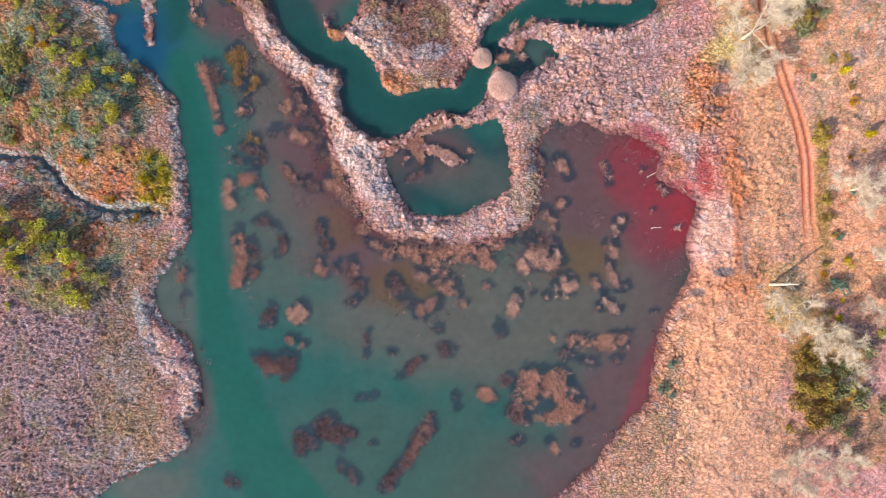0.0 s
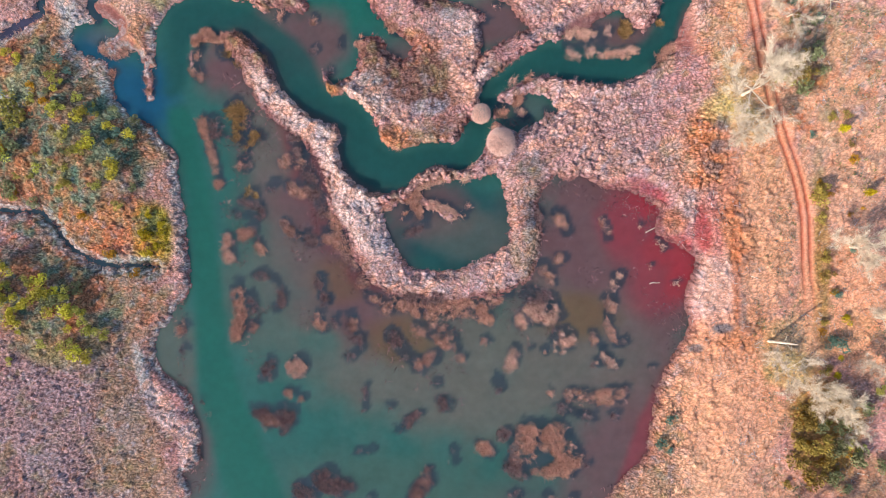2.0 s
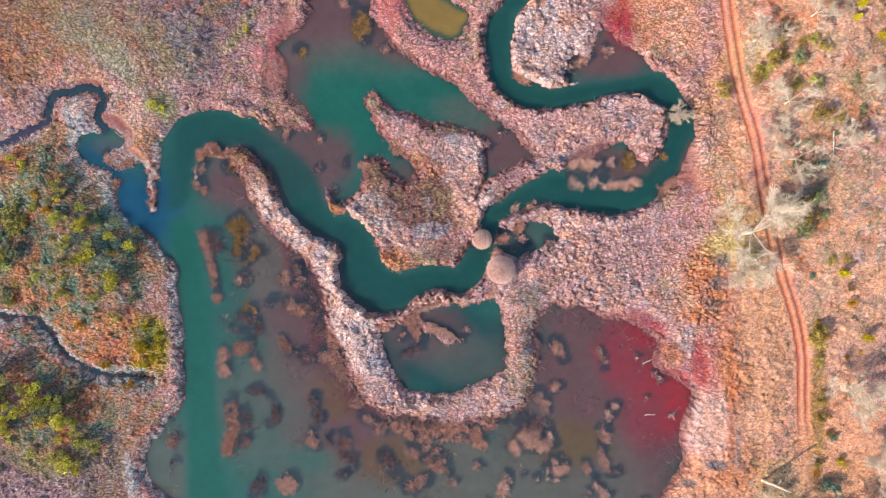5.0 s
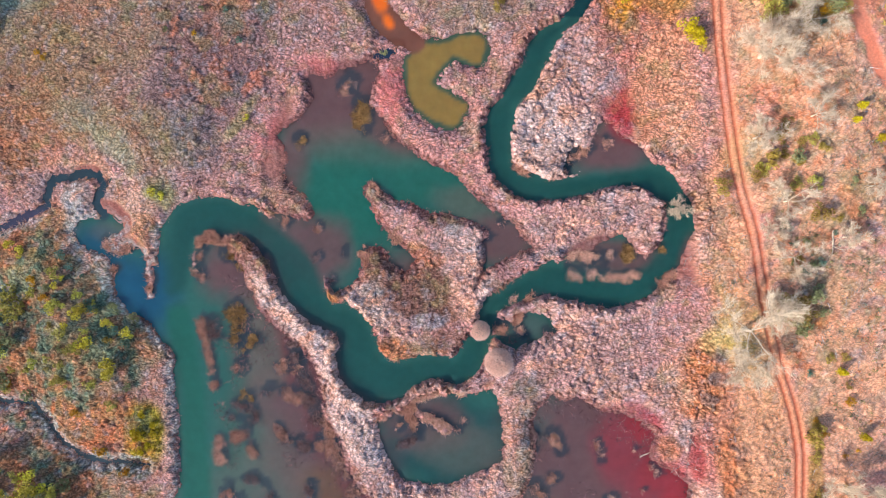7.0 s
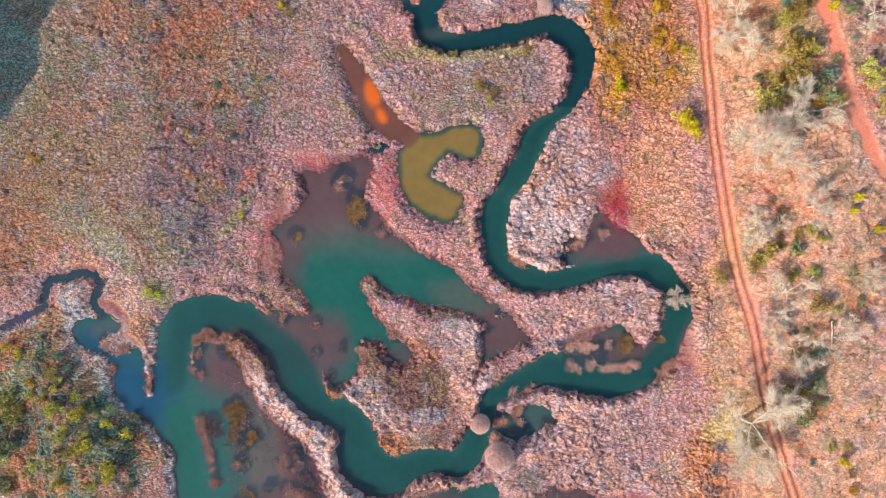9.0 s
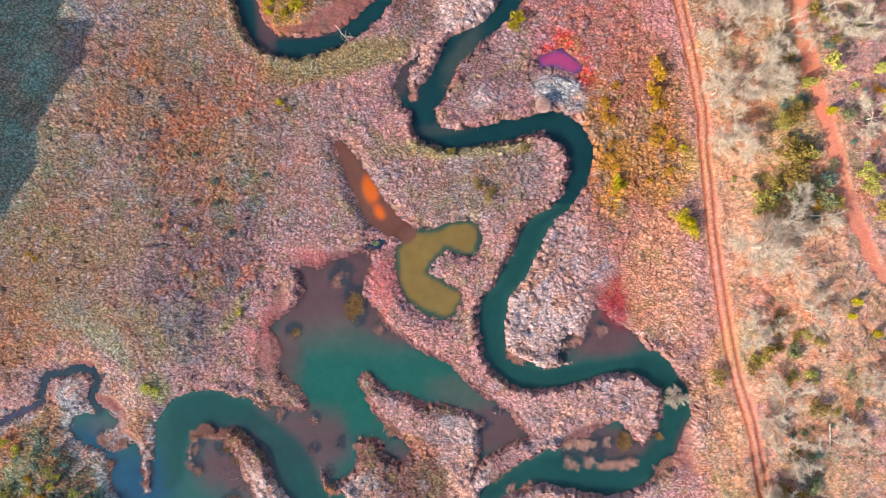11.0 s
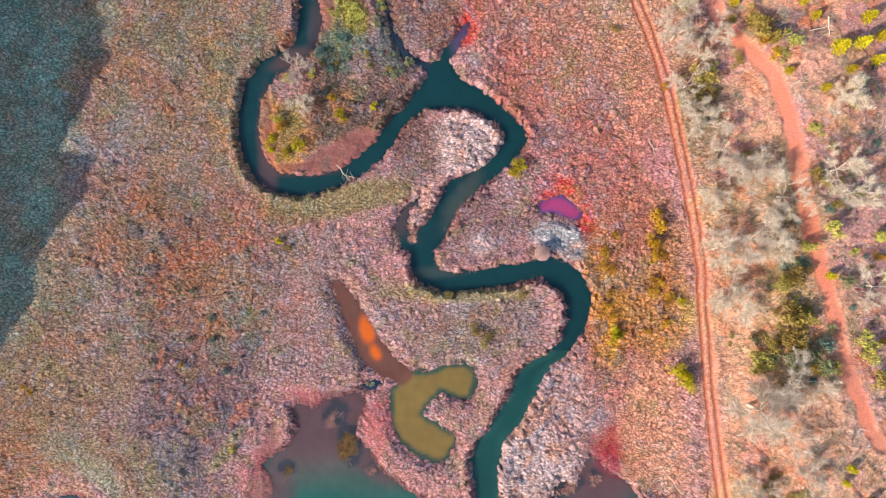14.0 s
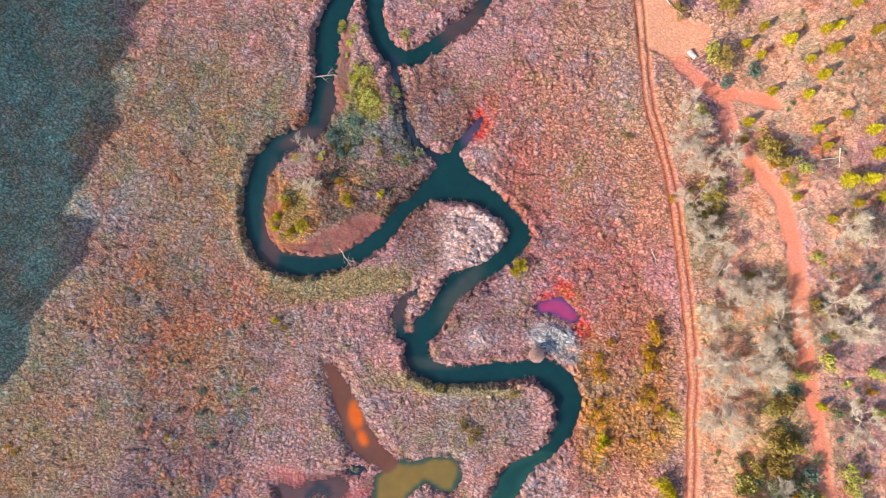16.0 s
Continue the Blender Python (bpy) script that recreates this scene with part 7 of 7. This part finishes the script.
bush('yellow', 82.2, -8.2, 1.21)
bush('yellow', 81, -16.0, 0.72)
bush('yellow', 80, -19.7, 0.72)
bush('teal', 79.4, -12.5, 1.57)
bush('teal', 46, -28.8, 1.33)
bush('teal', 44, -34.0, 1.45)
bush('teal', 46.2, -35.5, 0.96)
bush('olive', 76.4, 17.9, 1.93)
bush('olive', 78.2, 19.5, 1.45)
bush('olive', 77.8, 4.6, 1.45)
bush('olive', 78.3, 1.2, 1.45)
bush('olive', 73.5, -26.0, 1.93)
bush('olive', 72.9, -29.5, 1.93)
bush('olive', 72.1, -33.0, 2.17)
bush('olive', 71.5, -37.1, 2.17)
bush('olive', 75.2, -28.3, 1.93)
bush('olive', 75, -34.1, 2.17)
bush('olive', 73.8, -40.6, 2.17)
bush('olive', 77.3, -38.3, 1.93)
bush('olive', 78, 13.2, 1.21)
bush('olive', 78.3, -19.1, 1.21)
bush('olive', 70.1, -42.4, 1.21)
bush('dark', 79.6, -34.2, 2.17)
bush('dark', 80.8, -30.2, 1.93)
bush('dark', 82.9, -37.2, 2.17)
bush('dark', 78.3, -41.2, 1.93)
bush('dark', 76.3, -30.7, 1.69)
bush('dark', 85.3, -26.3, 1.69)
bush('dark', 88.3, -39.2, 1.69)
bush('dark', 81.6, -43.6, 1.45)
bush('green', 81.9, -34.3, 1.45)
bush('green', 88.2, -22.9, 1.45)
bush('green', 84, -35.5, 1.21)
bush('lime', -61.9, 66.8, 1.08)
bush('lime', -60.1, 66.2, 0.96)
bush('lime', -41.7, 82.8, 0.84)
bush('dark', -51.7, 105.9, 0.72)
bush('dark', -59.1, 101.2, 0.72)
bush('dark', -12.6, 96.9, 0.84)
bush('dark', -62.5, 115.7, 0.72)
bush('gold', -53, 100.5, 0.72)
bush('gold', -84.2, 94.3, 0.84)
bush('gold', -85.4, 95.5, 0.72)
pine(66.7, 194.5, 1.14)
pine(74.4, 192.6, 1.01)
pine(72.7, 196.5, 0.89)
pine(74.9, 197.4, 0.76)
pine(70.8, 190.7, 0.76)
pine(72.9, 187.4, 1.01)
pine(70.9, 183.6, 0.89)
pine(64.6, 184.1, 0.89)
pine(62, 191.5, 0.76)
pine(62, 197.3, 0.76)
pine(59.2, 193.8, 0.89)
pine(72.8, 176.6, 0.89)
pine(82.5, 177.0, 1.01)
pine(79.1, 166.8, 1.40)
pine(82.8, 167.4, 1.14)
pine(84.5, 172.7, 1.14)
pine(76.7, 158.9, 0.76)
pine(81.9, 159.4, 1.01)
pine(81.2, 162.4, 0.76)
pine(60.8, 177.6, 0.89)
pine(77.6, 202.0, 0.89)
pine(75, 173.4, 0.76)
pine(70.6, 162.8, 0.76)
pine(81.8, 196.7, 0.76)
pine(77.9, 179.9, 0.76)
pine(82.7, 84.4, 0.76)
pine(86.7, 78.1, 0.76)
pine(81.7, 81.6, 0.63)
pine(81.8, 31.0, 0.76)
pine(86.6, 17.8, 0.76)
pine(78.2, 122.0, 0.76)
thicket(-81, 39, 13.3, 10.8, 16, ['green', 'lime', 'olive', 'teal'], 0.5, 1.2)
thicket(-94, 35, 4.8, 14.5, 10, ['green', 'lime', 'gold'], 0.7, 1.4)
thicket(-86, 0, 10.8, 7.2, 12, ['green', 'lime', 'lime'], 0.7, 1.5)
thicket(-85, 37, 12.0, 12.0, 14, ['dark', 'green', 'olive'], 0.5, 1.2)
thicket(74, 108, 7.2, 9.6, 14, ['gold', 'olive', 'green', 'teal'], 0.5, 1.4)
thicket(76.9, 61, 8.4, 10.8, 14, ['olive', 'teal', 'dark'], 0.5, 1.3)
thicket(70.7, 74, 6.0, 7.2, 8, ['olive', 'green'], 0.6, 1.5)
thicket(76.6, -35, 7.2, 8.4, 12, ['olive', 'green', 'gold'], 0.6, 1.4)
thicket(80.7, 17, 6.0, 21.7, 14, ['olive', 'gold', 'teal'], 0.5, 1.3)
thicket(-17, 165, 9.6, 9.6, 18, ['teal', 'olive', 'dark'], 0.35, 0.8)
thicket(-22, 186, 3.0, 10.8, 10, ['lime', 'green'], 0.5, 1.2)
thicket(53.9, 158, 4.2, 10.8, 12, ['olive', 'green', 'dark'], 0.6, 1.6)
thicket(73.1, 120, 4.2, 15.7, 14, ['olive', 'green', 'teal'], 0.6, 1.6)
thicket(67.7, 107, 7.2, 4.8, 8, ['green', 'olive'], 0.5, 1.3)
thicket(83.4, 147, 7.2, 14.5, 14, ['teal', 'olive', 'dark'], 0.4, 1.1)
thicket(72.2, 188, 13.3, 13.3, 12, ['olive', 'dark', 'teal'], 0.3, 0.8)
thicket(86.4, 124, 5.4, 18.1, 10, ['green', 'teal', 'gold'], 0.5, 1.2)
bush('teal', 80.3, -12.8, 1.7)
bush('yellow', 80.8, -20.1, 0.9)
bush('olive', 77.6, -8.5, 1.0)
bush('gold', 77.7, -10.6, 0.9)
bush('gold', 73.6, -29.0, 1.3)
bush('lime', -93.3, 55.1, 1.2)
bush('lime', -90.1, 54.0, 1.3)
bush('lime', -81.7, 46.4, 0.9)
bush('lime', -82.2, 42.3, 1.4)
bush('lime', -77.6, 40.4, 1.6)
bush('teal', -81.6, 53.2, 1.3)
bush('teal', -79.8, 50.6, 1.1)
bush('teal', -74.2, 41.6, 1.4)
bush('teal', -67.0, 34.5, 1.3)
bush('teal', -69.5, 37.2, 1.2)
bush('lime', -28.9, 155.9, 0.9)
bush('lime', -33.4, 152.9, 1.3)
bush('olive', 61.0, 173.8, 1.5)
bush('gold', 68.6, 166.8, 1.5)
bush('gold', 66.2, 169.6, 1.6)
bush('green', 70.2, 166.2, 1.3)
bush('olive', 57.0, 158.6, 1.3)
bush('gold', 47.9, 161.0, 0.9)
bush('green', 72.2, 124.0, 1.3)
pine(86.2, 164.2, 1.0)
pine(87.0, 169.0, 1.0)
pine(85.8, 181.6, 0.9)
for x, y, size in ((-47.0, 110.5, 0.9), (-46.6, 105.8, 0.8), (-36.2, 112.0, 0.7), (-43.5, 99.0, 0.8), (-51.0, 116.0, 0.7)):
    bush('teal', x, y, size)
for x, y, size in ((75.5, 53.0, 1.2), (76.8, 47.5, 1.4), (77.9, 43.0, 1.2), (74.2, 57.5, 1.1), (82.5, 70.0, 1.0), (84.0, 64.0, 1.1)):
    bush('dark', x, y, size)
bush('olive', 74.0, 42.5, 1.8)
plant(WILLOW, 8.3, 37.9, 2.23)
plant(WILLOW, 12.2, 31.5, 3.13)
plant(WILLOW, 22.8, 125.5, 1.69)

for master in spare:
    for child in master.children_recursive:
        bpy.data.objects.remove(child)
    bpy.data.objects.remove(master)


# low scrub all over the eastern heath, past counting
mat_scrub = toned_material("low scrub leaves", 0.8, 0.25, (0.5, 0.2), specular=0.2)
r = np.random.default_rng(77)
x, y = r.uniform(50, 99, 8000), r.uniform(-58, 206, 8000)
keep = (sample(bare, x, y) < 0.15) & (fbm(x, y, 6.0, 101, 3) + 0.25 * smooth(52, 75, x) > 0.22) & (x > 63 - 12 * smooth(10, 60, y)) & (sample(wet, x, y) > 2)
x, y = x[keep], y[keep]
size = r.uniform(0.25, 0.75, len(x))
hue = fbm(x, y, 9.0, 102, 2)[:, None] + r.normal(0, 0.25, (len(x), 1))
tone = np.where(hue > 0.3, rgb(214, 132, 84), np.where(hue > 0.02, rgb(150, 146, 92), np.where(hue > -0.25, rgb(112, 124, 104), rgb(178, 160, 142))))
per = 18
d = r.normal(0, 1, (len(x) * per, 3))
d /= np.linalg.norm(d, axis=1)[:, None]
d[:, 2] = np.abs(d[:, 2]) * 0.9
px, py = np.repeat(x, per), np.repeat(y, per)
leaf = np.c_[px, py, sample(height, px, py)] + d * (np.repeat(size, per) * r.uniform(0.4, 1.0, len(px)))[:, None]
shade = np.repeat(tone, per, 0) * r.uniform(0.7, 1.25, len(px))[:, None]
tagged(new("heath_scrub", leaf_mesh("heath_scrub", leaf, r.uniform(0.14, 0.3, len(px)), mat_scrub, 78, shade)), "low grey-green and rust scrub dotted over dry heath", "scrub", kind="stuff")


# ---- dead wood and the block at the clearing ----
def fallen_log(x0, y0, x1, y1, radius, label, lift=0.25):
    """A lying trunk with a few broken branches."""
    r = np.random.default_rng(int(abs(x0 * 53 + y0 * 17)))
    ox, oy = (x0 + x1) / 2, (y0 + y1) / 2
    root = new("fallen_log")
    root.location = (ox, oy, max(ground_z(ox, oy), 0.0))
    pts = [Vector((x0 - ox + (x1 - x0) * u, y0 - oy + (y1 - y0) * u, lift)) + Vector(r.normal(0, 0.09, 3)) for u in np.linspace(0, 1, 6)]
    segs = [(a, c, radius * (1 - 0.11 * k), radius * (1 - 0.11 * (k + 1))) for k, (a, c) in enumerate(zip(pts, pts[1:]))]
    part("trunk", tube_mesh("trunk", segs, mat_pale_bark, 7), root)
    way = (pts[-1] - pts[0]).normalized()
    for k in range(0 if "drift" in label else 3):
        base = pts[2 + k % 3]
        side = Vector((-way.y, way.x, 0.35)) * (1 if k % 2 else -1)
        side.z = 0.3
        branch = []
        limb_segments(r, base, (side + way * 0.8).normalized(), 1.6 * radius / 0.15, radius * 0.45, 1, branch, [])
        part("branch", tube_mesh("branch", branch, mat_pale_bark), root)
    return tagged(root, label, "log", "dead wood on the marsh")


fallen_log(42.3, 202.9, 47.0, 199.0, 0.16, 'grey fallen trunk beside the sandy clearing', 0.3)
fallen_log(-31.0, 179.5, -24.7, 180.5, 0.16, 'pale dead trunk lying across the stream', 0.55)
fallen_log(77.6, 173.2, 77.9, 169.4, 0.16, 'grey dead branches heaped on the heath', 0.3)
fallen_log(74.2, 170.6, 79.2, 171.8, 0.12, 'grey dead branches heaped on the heath', 0.3)
fallen_log(71.3, 160.0, 74.0, 161.6, 0.12, 'grey dead branch beside the dirt road', 0.3)
fallen_log(79.0, 59.6, 79.0, 54.6, 0.20, 'pale dead trunk lying on the heath', 0.3)
fallen_log(-20.9, 143.5, -18.1, 140.0, 0.12, 'dead branch fallen into the stream', 0.3)
fallen_log(-15.9, 140.5, -19.4, 141.5, 0.10, 'dead branch fallen into the stream', 0.3)
fallen_log(44.8, 150.0, 46.3, 146.6, 0.10, 'thin dead branch in the grass', 0.2)
fallen_log(43.1, 0.4, 45.3, 0.5, 0.14, 'short white drift log on red mud', 0.2)
fallen_log(42.6, 11.3, 44.7, 12.2, 0.14, 'short white drift log on red mud', 0.2)

def dead_tree(x, y, tall):
    """Standing dead trunk, broken at the top, with short stubs of branches."""
    r = np.random.default_rng(61)
    root = new("dead_tree")
    root.location = (x, y, ground_z(x, y) - 0.1)
    pts = [Vector((0.24 * k, 0.1 * k, tall * k / 6)) + Vector(r.normal(0, 0.04, 3)) for k in range(7)]
    part("trunk", tube_mesh("trunk", [(a, c, 0.36 - 0.035 * k, 0.36 - 0.035 * (k + 1)) for k, (a, c) in enumerate(zip(pts, pts[1:]))], mat_pale_bark, 8), root)
    for k in range(6):
        a = 1.1 * k + r.uniform(-0.4, 0.4)
        segs = []
        limb_segments(r, pts[2 + k % 4], (math.cos(a), math.sin(a), 0.7), r.uniform(0.9, 2.0), 0.09, 1, segs, [])
        part("branch", tube_mesh("branch", segs, mat_pale_bark), root)
    return tagged(root, "standing dead pale trunk with broken branch stubs", "tree")


dead_tree(66.9, -12.4, 7.6)

mat_concrete = toned_material("weathered concrete", 0.85, 0.18, (0.7, 0.12), bump=0.01, base=tuple(rgb(224, 216, 206)))


def concrete_block(x, y, turn):
    """Bevelled road block lying at the clearing's edge."""
    bm = bmesh.new()
    bmesh.ops.create_cube(bm, size=1.0)
    bmesh.ops.scale(bm, vec=(2.1, 0.85, 0.75), verts=bm.verts)
    for v in bm.verts:
        if v.co.z > 0:
            v.co.y *= 0.72
    bmesh.ops.bevel(bm, geom=bm.edges[:], offset=0.06, segments=2, affect="EDGES")
    me = bpy.data.meshes.new("concrete_block")
    bm.to_mesh(me)
    bm.free()
    me.materials.append(mat_concrete)
    ob = new("concrete_block", me)
    ob.matrix_basis = pose(x, y, ground_z(x, y) + 0.34, 0, 0, turn)
    return tagged(ob, "weathered pale concrete block beside the sandy clearing", "road block")


concrete_block(49.2, 191.4, -42)
